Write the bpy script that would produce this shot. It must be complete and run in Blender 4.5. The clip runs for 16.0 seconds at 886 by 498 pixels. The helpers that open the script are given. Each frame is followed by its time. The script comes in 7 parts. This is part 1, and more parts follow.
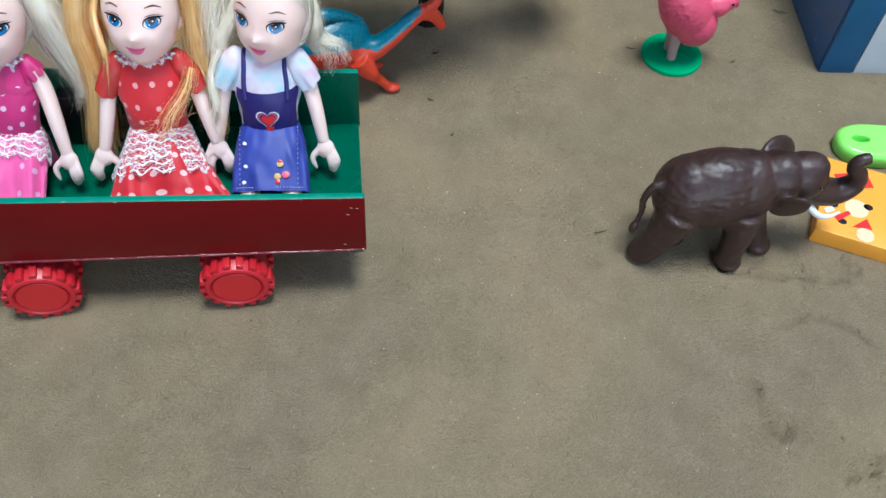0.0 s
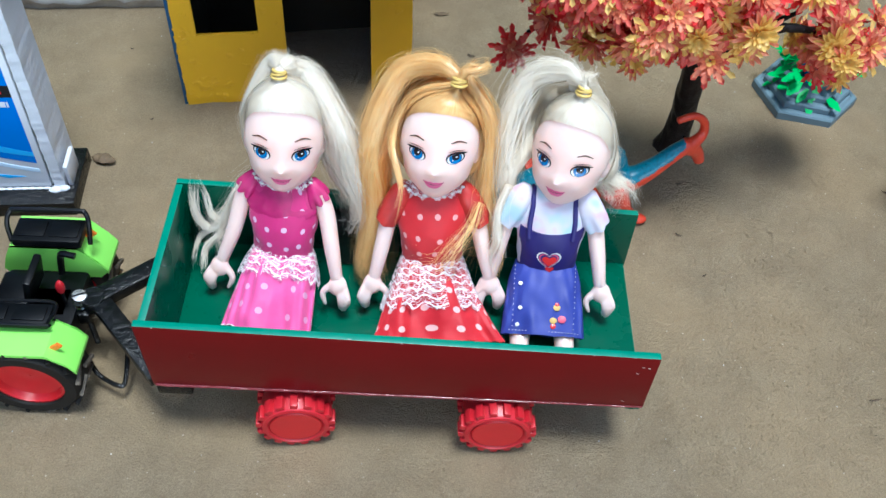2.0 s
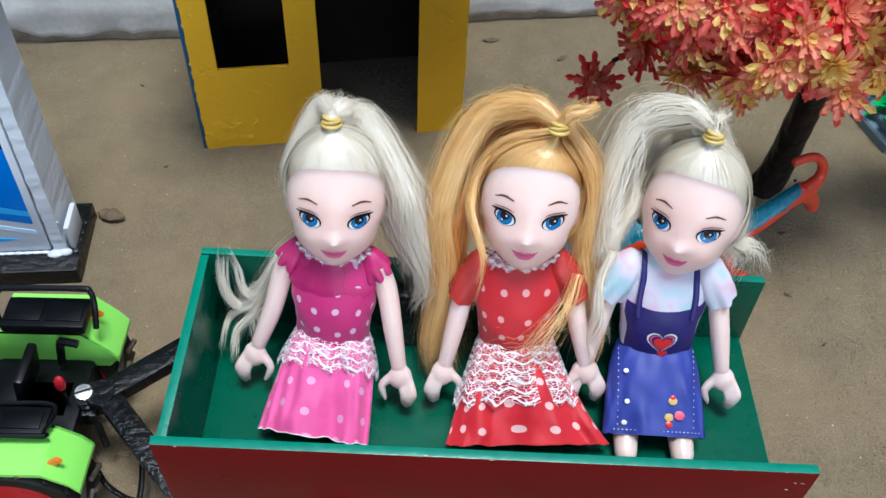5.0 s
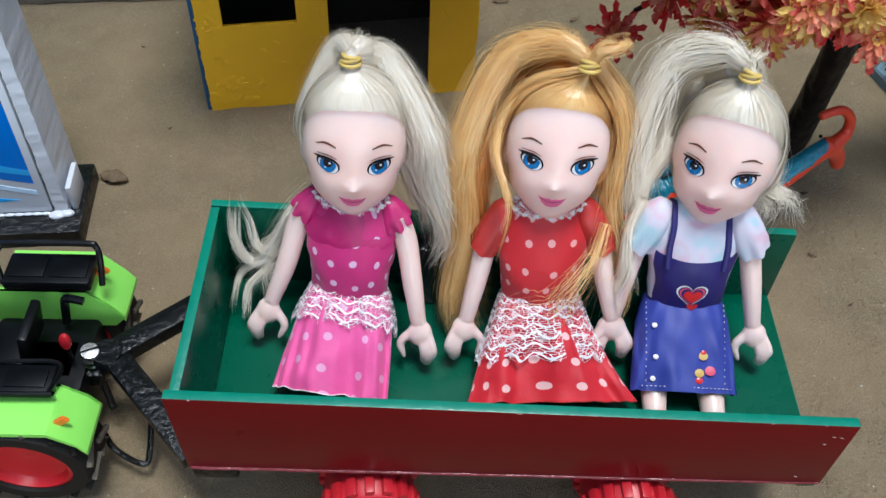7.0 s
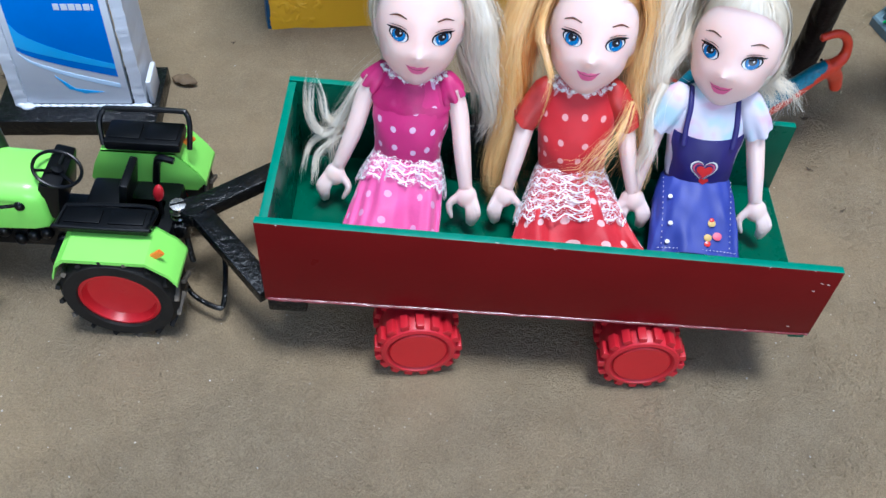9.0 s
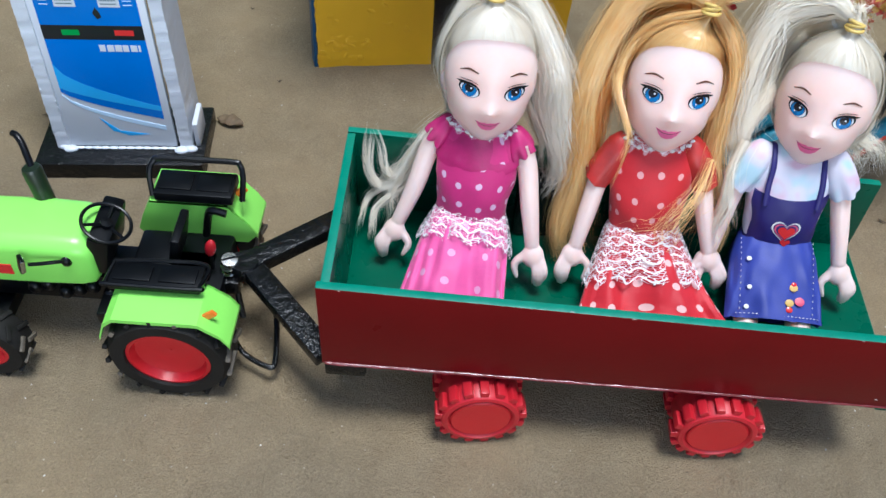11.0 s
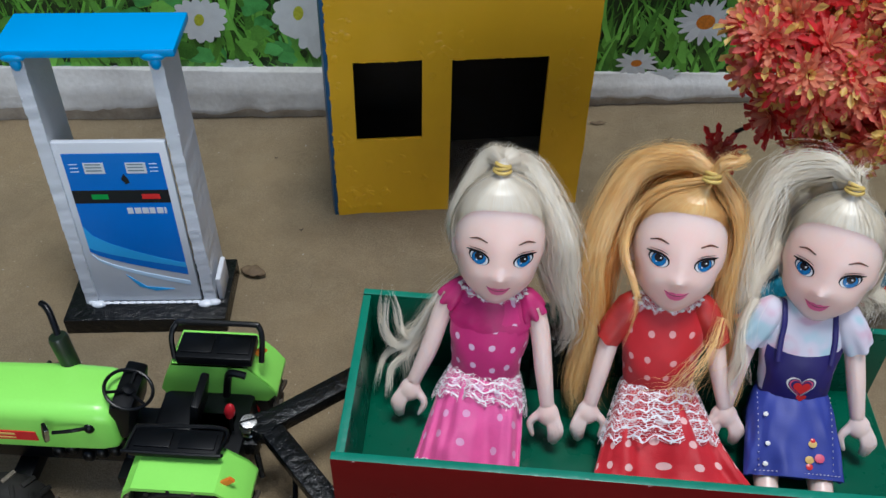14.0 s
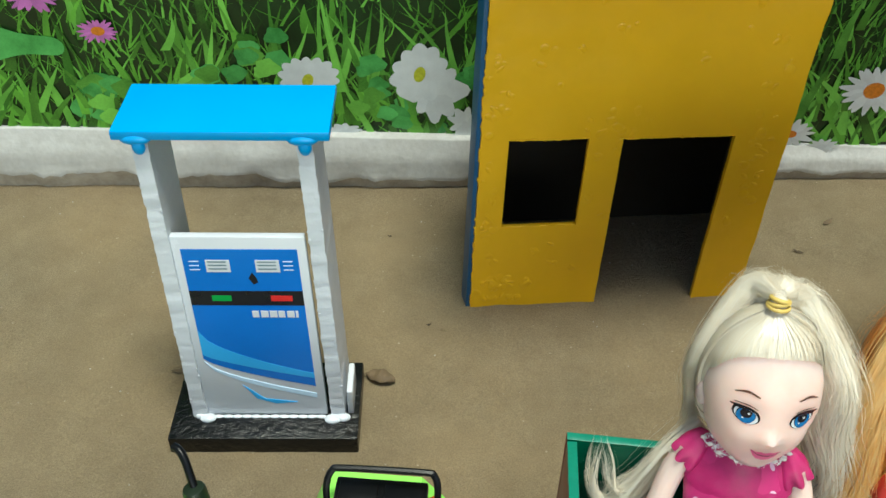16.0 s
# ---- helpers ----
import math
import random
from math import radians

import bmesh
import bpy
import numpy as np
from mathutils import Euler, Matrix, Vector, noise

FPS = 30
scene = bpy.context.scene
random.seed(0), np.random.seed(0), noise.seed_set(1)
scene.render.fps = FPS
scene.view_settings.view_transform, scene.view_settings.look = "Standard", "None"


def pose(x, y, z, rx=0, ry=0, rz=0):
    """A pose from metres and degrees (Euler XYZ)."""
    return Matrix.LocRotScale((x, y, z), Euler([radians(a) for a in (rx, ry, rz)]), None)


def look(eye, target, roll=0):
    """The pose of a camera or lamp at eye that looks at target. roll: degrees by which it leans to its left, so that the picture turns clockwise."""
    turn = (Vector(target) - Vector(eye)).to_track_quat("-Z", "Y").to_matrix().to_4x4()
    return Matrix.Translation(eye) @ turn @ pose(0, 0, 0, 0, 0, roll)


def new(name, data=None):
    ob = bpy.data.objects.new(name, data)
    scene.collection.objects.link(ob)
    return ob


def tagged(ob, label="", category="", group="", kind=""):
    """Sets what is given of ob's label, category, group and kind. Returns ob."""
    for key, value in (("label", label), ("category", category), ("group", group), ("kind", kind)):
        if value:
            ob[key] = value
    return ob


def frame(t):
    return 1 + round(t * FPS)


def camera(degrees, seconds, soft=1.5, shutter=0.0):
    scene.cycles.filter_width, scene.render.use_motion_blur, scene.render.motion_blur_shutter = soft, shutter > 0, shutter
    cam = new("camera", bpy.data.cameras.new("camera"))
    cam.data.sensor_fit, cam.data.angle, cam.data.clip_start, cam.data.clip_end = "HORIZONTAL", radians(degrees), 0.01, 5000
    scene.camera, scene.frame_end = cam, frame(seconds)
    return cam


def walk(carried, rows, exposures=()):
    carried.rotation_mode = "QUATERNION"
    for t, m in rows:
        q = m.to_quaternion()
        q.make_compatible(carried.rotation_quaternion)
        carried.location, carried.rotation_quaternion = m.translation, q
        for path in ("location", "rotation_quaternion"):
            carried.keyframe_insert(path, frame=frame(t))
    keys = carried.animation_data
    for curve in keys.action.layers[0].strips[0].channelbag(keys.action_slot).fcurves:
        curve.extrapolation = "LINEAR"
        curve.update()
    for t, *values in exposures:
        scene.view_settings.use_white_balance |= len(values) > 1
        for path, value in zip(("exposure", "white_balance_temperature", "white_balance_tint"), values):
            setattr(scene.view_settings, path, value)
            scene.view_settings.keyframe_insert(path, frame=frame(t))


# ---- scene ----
cam = camera(51.53, 16.0)
PATH = [
    # seconds, eye, target, roll
    (0, (0.2539, -0.2878, 0.4583), (0.2991, 0.0007, 0.0524), 4.51),
    (0.5, (0.2039, -0.2694, 0.4528), (0.2382, 0.0243, 0.0496), 5.29),
    (1, (0.1764, -0.2659, 0.4474), (0.1966, 0.0375, 0.0505), 4.39),
    (1.5, (0.1493, -0.2495, 0.4635), (0.1604, 0.0622, 0.0728), 3.70),
    (2, (0.1450, -0.2305, 0.4555), (0.1520, 0.0878, 0.0700), 3.25),
    (2.5, (0.1418, -0.2217, 0.4490), (0.1476, 0.1010, 0.0671), 2.60),
    (3, (0.1371, -0.2153, 0.4425), (0.1450, 0.1058, 0.0593), 2.67),
    (3.5, (0.1207, -0.1946, 0.4375), (0.1264, 0.1279, 0.0555), 2.27),
    (4, (0.1097, -0.1742, 0.4259), (0.1127, 0.1551, 0.0497), 1.99),
    (6.5, (0.1129, -0.1484, 0.3818), (0.1192, 0.1746, 0.0002), 1.87),
    (7, (0.1001, -0.1562, 0.3792), (0.1074, 0.1667, -0.0024), 2.16),
    (7.5, (0.1011, -0.1660, 0.3687), (0.1099, 0.1578, -0.0122), 2.49),
    (8, (0.1056, -0.1986, 0.3644), (0.1166, 0.1228, -0.0184), 3.18),
    (8.5, (0.1021, -0.2324, 0.3710), (0.1115, 0.0884, -0.0124), 3.75),
    (9, (0.0814, -0.2407, 0.3832), (0.0879, 0.0834, 0.0026), 4.14),
    (11.5, (0.0579, -0.2080, 0.3794), (0.0506, 0.1244, 0.0061), 2.81),
    (12, (0.0844, -0.2235, 0.3826), (0.0724, 0.1158, 0.0156), 1.61),
    (12.5, (0.0924, -0.2364, 0.3892), (0.0762, 0.1139, 0.0328), 0.91),
    (13, (0.0946, -0.2390, 0.3918), (0.0746, 0.1184, 0.0427), 0.41),
    (13.5, (0.0906, -0.2258, 0.3934), (0.0678, 0.1362, 0.0493), -0.16),
    (14, (0.0646, -0.1975, 0.4035), (0.0419, 0.1708, 0.0662), 0.24),
    (14.5, (0.0040, -0.1637, 0.4162), (-0.0182, 0.2113, 0.0862), 0.74),
    (15, (-0.0322, -0.1283, 0.3915), (-0.0541, 0.2515, 0.0670), 1.13),
    (15.5, (-0.0338, -0.1220, 0.3814), (-0.0543, 0.2577, 0.0567), 1.68),
    (16, (-0.0251, -0.1186, 0.3801), (-0.0509, 0.2601, 0.0546), 0.96),
]
EXPOSURES = [
    # seconds, stops, kelvin, tint
    (0.0, 0.55, 5300.0, 1.0), (1.0, 0.53, 5320.0, 3.0), (2.0, 0.79, 5320.0, 3.0), (3.0, 0.75, 5360.0, 3.0), (3.5, 0.47, 5330.0, 4.0), (4.0, 0.43, 5520.0, 5.0), (6.5, 0.58, 5520.0, 4.0), (7.0, 0.33, 5640.0, 6.0),
    (8.0, 0.49, 5360.0, 6.0), (9.0, 0.64, 5210.0, 8.0), (11.5, 0.53, 5700.0, 6.0), (12.0, -0.16, 5960.0, 12.0), (12.5, -0.26, 5780.0, 12.0), (13.5, -0.20, 5560.0, 10.0), (14.0, -0.03, 5740.0, 7.0),
    (14.5, 0.40, 6200.0, -2.0), (15.5, 0.61, 6450.0, -7.0), (16.0, 0.61, 6450.0, -7.0),
]
walk(cam, [(t, look(eye, target, roll)) for t, eye, target, roll in PATH], EXPOSURES)

# ---- sky and sun: soft daylight from high above ----
world = bpy.data.worlds.new("sky")
scene.world = world
world.use_nodes = True
sky = world.node_tree.nodes.new("ShaderNodeTexSky")
sky.sky_type, sky.sun_disc = "NISHITA", False
sky.sun_elevation, sky.sun_rotation = radians(74), radians(130)
world.node_tree.links.new(sky.outputs["Color"], world.node_tree.nodes["Background"].inputs["Color"])
world.node_tree.nodes["Background"].inputs["Strength"].default_value = 0.10
sun = new("sun", bpy.data.lights.new("sun", "SUN"))
sun.data.energy, sun.data.angle, sun.data.color = 2.8, radians(18), (1.0, 0.94, 0.86)
sun.matrix_world = look((0.30, -0.02, 2.0), (0.1, 0.1, 0.0))
# soft front light added behind the camera, standing in an unseen opening
added_front_light = new("added_front_light", bpy.data.lights.new("added_front_light", "AREA"))
added_front_light.data.shape, added_front_light.data.size, added_front_light.data.size_y = "RECTANGLE", 2.2, 1.5
added_front_light.data.energy, added_front_light.data.color = 34.0, (1.0, 0.96, 0.91)
added_front_light.matrix_world = look((0.72, -3.63, 0.78), (0.12, 0.1, 0.1))


# ---- building helpers ----
def val(socket, v):
    socket.default_value = (*v, 1.0) if isinstance(v, tuple) else v


def mat(name, color, rough=0.5, metal=0.0, vary=0.12, scale=60.0, grain=900.0, bump=0.1, size=0.0008, coat=0.0, second=None, spec=0.5, island=0.0):
    """A surface with broad and fine variation of its colour, fine relief, and uneven gloss."""
    m = bpy.data.materials.new(name)
    m.use_nodes = True
    n, l = m.node_tree.nodes, m.node_tree.links
    b = n["Principled BSDF"]
    tc = n.new("ShaderNodeTexCoord")
    broad, fine = n.new("ShaderNodeTexNoise"), n.new("ShaderNodeTexNoise")
    for tex, sc, de in ((broad, scale, 4.0), (fine, grain, 3.0)):
        l.new(tc.outputs["Object"], tex.inputs["Vector"])
        tex.inputs["Scale"].default_value, tex.inputs["Detail"].default_value = sc, de
    mix = n.new("ShaderNodeMix")
    mix.data_type = "RGBA"
    dark = tuple(c * (1 - vary * 1.6) for c in color)
    light = second or tuple(min(1.0, c * (1 + vary)) for c in color)
    val(mix.inputs["A"], dark), val(mix.inputs["B"], light)
    add = n.new("ShaderNodeMath")
    add.operation = "MULTIPLY_ADD"
    l.new(fine.outputs["Fac"], add.inputs[0])
    add.inputs[1].default_value = 0.35
    l.new(broad.outputs["Fac"], add.inputs[2])
    off = n.new("ShaderNodeMath")
    off.operation = "SUBTRACT"
    l.new(add.outputs[0], off.inputs[0])
    off.inputs[1].default_value = 0.17
    out = off.outputs[0]
    if island:
        geo = n.new("ShaderNodeNewGeometry")
        isl = n.new("ShaderNodeMath")
        isl.operation = "MULTIPLY_ADD"
        l.new(geo.outputs["Random Per Island"], isl.inputs[0])
        isl.inputs[1].default_value = island
        l.new(out, isl.inputs[2])
        cen = n.new("ShaderNodeMath")
        cen.operation = "SUBTRACT"
        l.new(isl.outputs[0], cen.inputs[0])
        cen.inputs[1].default_value = island / 2
        out = cen.outputs[0]
    l.new(out, mix.inputs["Factor"])
    l.new(mix.outputs["Result"], b.inputs["Base Color"])
    rr = n.new("ShaderNodeMapRange")
    l.new(broad.outputs["Fac"], rr.inputs["Value"])
    rr.inputs["To Min"].default_value, rr.inputs["To Max"].default_value = max(0.02, rough * 0.75), min(1.0, rough * 1.25)
    l.new(rr.outputs["Result"], b.inputs["Roughness"])
    b.inputs["Metallic"].default_value, b.inputs["Coat Weight"].default_value = metal, coat
    b.inputs["Specular IOR Level"].default_value = spec
    if bump:
        bp = n.new("ShaderNodeBump")
        bp.inputs["Strength"].default_value, bp.inputs["Distance"].default_value = bump, size
        l.new(add.outputs[0], bp.inputs["Height"])
        l.new(bp.outputs["Normal"], b.inputs["Normal"])
    return m


class Shape:
    """Gathers faces of several materials into one mesh."""

    def __init__(self):
        self.v, self.f, self.m, self.uv, self.count = [], [], [], [], 0

    def add(self, verts, faces, m=0, uv=None):
        verts = np.asarray(verts, float)
        self.v.append(verts)
        self.uv.append(np.asarray(uv, float) if uv is not None else verts[:, :2])
        self.f += [tuple(i + self.count for i in f) for f in faces]
        self.m += [m] * len(faces)
        self.count += len(verts)
        return self

    def moved(self, matrix, start=0):
        m = np.array(matrix)
        for k in range(start, len(self.v)):
            self.v[k] = self.v[k] @ m[:3, :3].T + m[:3, 3]
        return self

    def mesh(self, name, mats, smooth=40):
        me = bpy.data.meshes.new(name)
        vs = np.concatenate(self.v)
        me.from_pydata(vs.tolist(), [], self.f)
        for x in mats if isinstance(mats, (list, tuple)) else [mats]:
            me.materials.append(x)
        me.polygons.foreach_set("material_index", self.m)
        uvs = np.concatenate(self.uv)
        loops = np.zeros(len(me.loops), int)
        me.loops.foreach_get("vertex_index", loops)
        me.uv_layers.new(name="UVMap").data.foreach_set("uv", uvs[loops].ravel())
        if smooth:
            me.shade_smooth()
            me.set_sharp_from_angle(angle=radians(smooth))
        return me


def part(name, shape, mats, parent=None, label="", smooth=40):
    ob = new(name, shape.mesh(name, mats, smooth) if isinstance(shape, Shape) else shape)
    if parent is not None:
        ob.parent = parent
    return tagged(ob, label)


def thing(name, place, label, category, group="", turn=0.0):
    ob = new(name)
    ob.empty_display_size = 0.02
    ob.matrix_world = pose(*place, 0, 0, turn)
    return tagged(ob, label, category, group)


def loft(s, rings, m=0, closed=True, caps=True, uv=None):
    """Joins rings of equal count into a skin."""
    rings = [np.asarray(r, float) for r in rings]
    k, n = len(rings), len(rings[0])
    faces = []
    for a in range(k - 1):
        for b in range(n if closed else n - 1):
            c = (b + 1) % n
            faces.append((a * n + b, a * n + c, (a + 1) * n + c, (a + 1) * n + b))
    if caps and closed:
        faces += [tuple(range(n))[::-1], tuple(range((k - 1) * n, k * n))]
    return s.add(np.concatenate(rings), faces, m, uv)


def spline(points, count):
    """A smooth run of points through those given."""
    p = np.asarray(points, float)
    p = np.vstack([2 * p[0] - p[1], p, 2 * p[-1] - p[-2]])
    out = []
    for t in np.linspace(0, len(p) - 3 - 1e-9, count):
        i, u = int(t), t - int(t)
        a, b, c, d = p[i : i + 4]
        out.append(0.5 * (2 * b + (c - a) * u + (2 * a - 5 * b + 4 * c - d) * u * u + (3 * b - a - 3 * c + d) * u**3))
    return np.array(out)


def tube(s, points, radii, sides=10, m=0, caps=True, flat=1.0):
    p = np.asarray(points, float)
    r = np.broadcast_to(np.asarray(radii, float), len(p))
    t = np.gradient(p, axis=0)
    t /= np.linalg.norm(t, axis=1)[:, None] + 1e-12
    up = np.array([0, 0, 1.0]) if abs(t[0][2]) < 0.9 else np.array([0, 1.0, 0])
    ang = np.linspace(0, 2 * np.pi, sides, endpoint=False)
    rings = []
    for q, d, w in zip(p, t, r):
        a = np.cross(up, d)
        a /= np.linalg.norm(a) + 1e-12
        up = np.cross(d, a)
        rings.append(q + w * (np.outer(np.cos(ang), a) + flat * np.outer(np.sin(ang), up)))
    return loft(s, rings, m, True, caps)


def ball(s, centre, radii, m=0, segs=24, rows=16, turn=None):
    a = np.linspace(0, 2 * np.pi, segs, endpoint=False)
    rings = []
    for ph in np.linspace(-np.pi / 2 + 0.02, np.pi / 2 - 0.02, rows):
        rings.append(np.stack([np.cos(ph) * np.cos(a), np.cos(ph) * np.sin(a), np.full(segs, np.sin(ph))], 1))
    rings = [r * np.asarray(radii) for r in rings]
    if turn is not None:
        rings = [r @ np.array(turn.to_3x3()).T for r in rings]
    return loft(s, [r + np.asarray(centre) for r in rings], m)


def block(s, centre, size, m=0, bevel=0.0008, turn=None, faces=None, shear=None):
    """A box with rounded edges. faces: other materials for sides, by '+x', '-y' and so on."""
    bm = bmesh.new()
    bmesh.ops.create_cube(bm, size=1.0)
    for v in bm.verts:
        v.co = Vector((v.co.x * size[0], v.co.y * size[1], v.co.z * size[2]))
    if bevel:
        bmesh.ops.bevel(bm, geom=bm.edges[:], offset=bevel, segments=2, affect="EDGES", profile=0.6)
    bm.verts.index_update()
    vs = np.array([v.co[:] for v in bm.verts])
    groups = {}
    for f in bm.faces:
        k = m
        n = f.normal
        for key, other in (faces or {}).items():
            if n["xyz".index(key[1])] * (1 if key[0] == "+" else -1) > 0.75:
                k = other
        groups.setdefault(k, []).append(tuple(v.index for v in f.verts))
    bm.free()
    if turn is not None:
        vs = vs @ np.array(turn.to_3x3()).T
    vs = vs + np.asarray(centre)
    if shear is not None:
        vs = shear(vs)
    base = s.count
    first = True
    for k, fs in groups.items():
        if first:
            s.add(vs, fs, k)
            first = False
        else:
            s.f += [tuple(i + base for i in f) for f in fs]
            s.m += [k] * len(fs)
    return s


def lathe(s, profile, m=0, sides=32, matrix=None, caps=True):
    """Turns (radius, height) pairs about z."""
    a = np.linspace(0, 2 * np.pi, sides, endpoint=False)
    rings = [np.stack([r * np.cos(a), r * np.sin(a), np.full(sides, h)], 1) for r, h in profile]
    start = len(s.v)
    loft(s, rings, m, True, caps)
    if matrix is not None:
        s.moved(matrix, start)
    return s


def melted(s, voxel, smooth=4, name="melted"):
    """Melts overlapping closed shapes into one skin; gives a new Shape."""
    me = s.mesh(name, [], 0)
    ob = new(name, me)
    r = ob.modifiers.new("remesh", "REMESH")
    r.mode, r.voxel_size = "VOXEL", voxel
    k = ob.modifiers.new("smooth", "SMOOTH")
    k.factor, k.iterations = 0.5, smooth
    dg = bpy.context.evaluated_depsgraph_get()
    got = ob.evaluated_get(dg).to_mesh()
    vs = np.zeros(len(got.vertices) * 3)
    got.vertices.foreach_get("co", vs)
    fs = [tuple(p.vertices) for p in got.polygons]
    ob.evaluated_get(dg).to_mesh_clear()
    bpy.data.objects.remove(ob)
    bpy.data.meshes.remove(me)
    return vs.reshape(-1, 3), fs


def bumpy(x, y, scale, seed=0.0):
    return noise.noise(Vector((x * scale, y * scale, seed)))


# ---- materials ----
RED_PAINT = mat("dark_red_paint", (0.135, 0.004, 0.005), 0.30, vary=0.12, scale=25, grain=500, bump=0.12, size=0.0006, spec=0.12)
GREEN_PAINT = mat("green_paint", (0.002, 0.085, 0.045), 0.28, vary=0.15, scale=60, grain=420, bump=0.32, size=0.0006, spec=0.35)
CHIPPED = mat("chipped_edge_paint", (0.15, 0.007, 0.009), 0.16, vary=0.1, scale=260, grain=900, second=(0.24, 0.05, 0.06), bump=0.5)
GREEN_EDGE = mat("worn_green_edge", (0.01, 0.2, 0.13), 0.35, vary=0.15, scale=220, grain=900, bump=0.4)
BLACK_PAINT = mat("black_paint", (0.0025, 0.003, 0.0035), 0.24, vary=0.3, scale=260, bump=0.7, size=0.0016, second=(0.006, 0.007, 0.008), spec=0.3)
RED_PLASTIC = mat("red_plastic", (0.48, 0.012, 0.022), 0.38, vary=0.1, scale=60, bump=0.08, spec=0.5)
RED_RIM = mat("red_rim_plastic", (0.55, 0.012, 0.018), 0.35, vary=0.08)
LIME = mat("lime_plastic", (0.31, 0.80, 0.12), 0.3, vary=0.06, scale=40, bump=0.03)
BLACK_PLASTIC = mat("black_plastic", (0.0025, 0.003, 0.004), 0.34, vary=0.25, scale=90, bump=0.08, spec=0.25)
RUBBER = mat("dusty_black_rubber", (0.006, 0.006, 0.006), 0.65, vary=0.2, scale=150, second=(0.022, 0.02, 0.017), bump=0.2, spec=0.2)
MUDDY = mat("sandy_rubber", (0.05, 0.044, 0.035), 0.8, vary=0.4, scale=300, second=(0.2, 0.165, 0.12), bump=0.4)
ORANGE = mat("orange_plastic", (0.8, 0.2, 0.02), 0.35)
STEEL = mat("steel", (0.62, 0.61, 0.58), 0.28, metal=1.0, vary=0.1, scale=200)
YELLOW_PAINT = mat("yellow_paint", (0.84, 0.47, 0.008), 0.42, vary=0.07, scale=18, grain=90, bump=0.5, size=0.0022)
BLUE_PAINT = mat("blue_paint", (0.008, 0.09, 0.22), 0.4, vary=0.2, scale=40, bump=0.25)
SKY_BLUE = mat("bright_blue_paint", (0.008, 0.33, 0.78), 0.32, vary=0.04, scale=30, bump=0.1)
DEEP_BLUE = mat("deep_blue_enamel", (0.006, 0.10, 0.34), 0.25, vary=0.2, scale=40, bump=0.2, coat=0.3)
WHITE_PAINT = mat("white_paint", (0.60, 0.63, 0.68), 0.4, vary=0.05, scale=60, grain=300, bump=0.5, size=0.0012)
WHITE_GLOSS = mat("white_film", (0.62, 0.65, 0.70), 0.25, vary=0.03, bump=0.02)
PRINT_BLUE = mat("printed_blue", (0.012, 0.16, 0.6), 0.25, vary=0.1, scale=30, bump=0.02)
PRINT_CYAN = mat("printed_light_blue", (0.05, 0.38, 0.8), 0.25, vary=0.1, scale=30, bump=0.02)
PRINT_PALE = mat("printed_pale_blue", (0.55, 0.72, 0.9), 0.25, vary=0.04, bump=0.02)
PRINT_BLACK = mat("printed_black", (0.015, 0.015, 0.018), 0.25, vary=0.1, bump=0.02)
PRINT_GREEN = mat("printed_green", (0.02, 0.32, 0.06), 0.25, bump=0.02)
PRINT_RED = mat("printed_red", (0.65, 0.03, 0.03), 0.25, bump=0.02)
CURB = mat("whitewashed_plaster", (0.58, 0.55, 0.49), 0.8, vary=0.30, scale=22, second=(0.76, 0.76, 0.74), grain=260, bump=0.5, size=0.002)
CURB_RAW = mat("bare_sandy_plaster", (0.34, 0.27, 0.19), 0.9, vary=0.3, scale=70, grain=400, second=(0.55, 0.5, 0.42), bump=0.6, size=0.002)
WALL = mat("wall_plaster", (0.6, 0.6, 0.57), 0.85, vary=0.1, scale=8, grain=200, bump=0.3, size=0.002)
ELEPHANT = mat("brown_rubber", (0.030, 0.013, 0.010), 0.46, vary=0.25, scale=70, grain=420, second=(0.052, 0.023, 0.018), bump=0.4, size=0.0010)
IVORY = mat("white_plastic", (0.75, 0.74, 0.7), 0.4, vary=0.08)
PINK = mat("pink_plastic", (0.68, 0.085, 0.16), 0.42, vary=0.1, scale=90, bump=0.35, size=0.0008)
DISC_GREEN = mat("green_plastic", (0.01, 0.36, 0.13), 0.35, vary=0.1)
DINO_RED = mat("orange_red_plastic", (0.56, 0.045, 0.016), 0.35, vary=0.12, scale=120, bump=0.25)
DINO_BLUE = mat("teal_glitter_paint", (0.006, 0.10, 0.18), 0.3, vary=0.5, scale=500, second=(0.02, 0.25, 0.36), bump=0.3)
STONE = mat("blue_grey_plastic", (0.13, 0.2, 0.24), 0.5, vary=0.2, scale=70, bump=0.2)
LEAF_GREEN = mat("green_leaf_plastic", (0.02, 0.42, 0.09), 0.4, vary=0.2, scale=80, island=0.4)
TRUNK = mat("black_brown_bark", (0.006, 0.004, 0.004), 0.42, vary=0.3, scale=120, second=(0.016, 0.011, 0.01), spec=0.25, bump=0.6, size=0.0015)
LEAF_RED = mat("red_leaf_plastic", (0.88, 0.075, 0.065), 0.42, vary=0.25, scale=60, second=(0.93, 0.22, 0.16), island=0.6, bump=0.1)
LEAF_CORAL = mat("coral_leaf_plastic", (0.92, 0.22, 0.14), 0.42, vary=0.2, scale=60, second=(0.94, 0.40, 0.22), island=0.5, bump=0.1)
LEAF_YELLOW = mat("yellow_leaf_plastic", (0.97, 0.60, 0.07), 0.42, vary=0.15, scale=60, second=(0.98, 0.76, 0.28), island=0.4, bump=0.1)
LEAF_DEEP = mat("deep_red_leaf_plastic", (0.74, 0.032, 0.034), 0.45, vary=0.2, scale=60, island=0.6, bump=0.1)
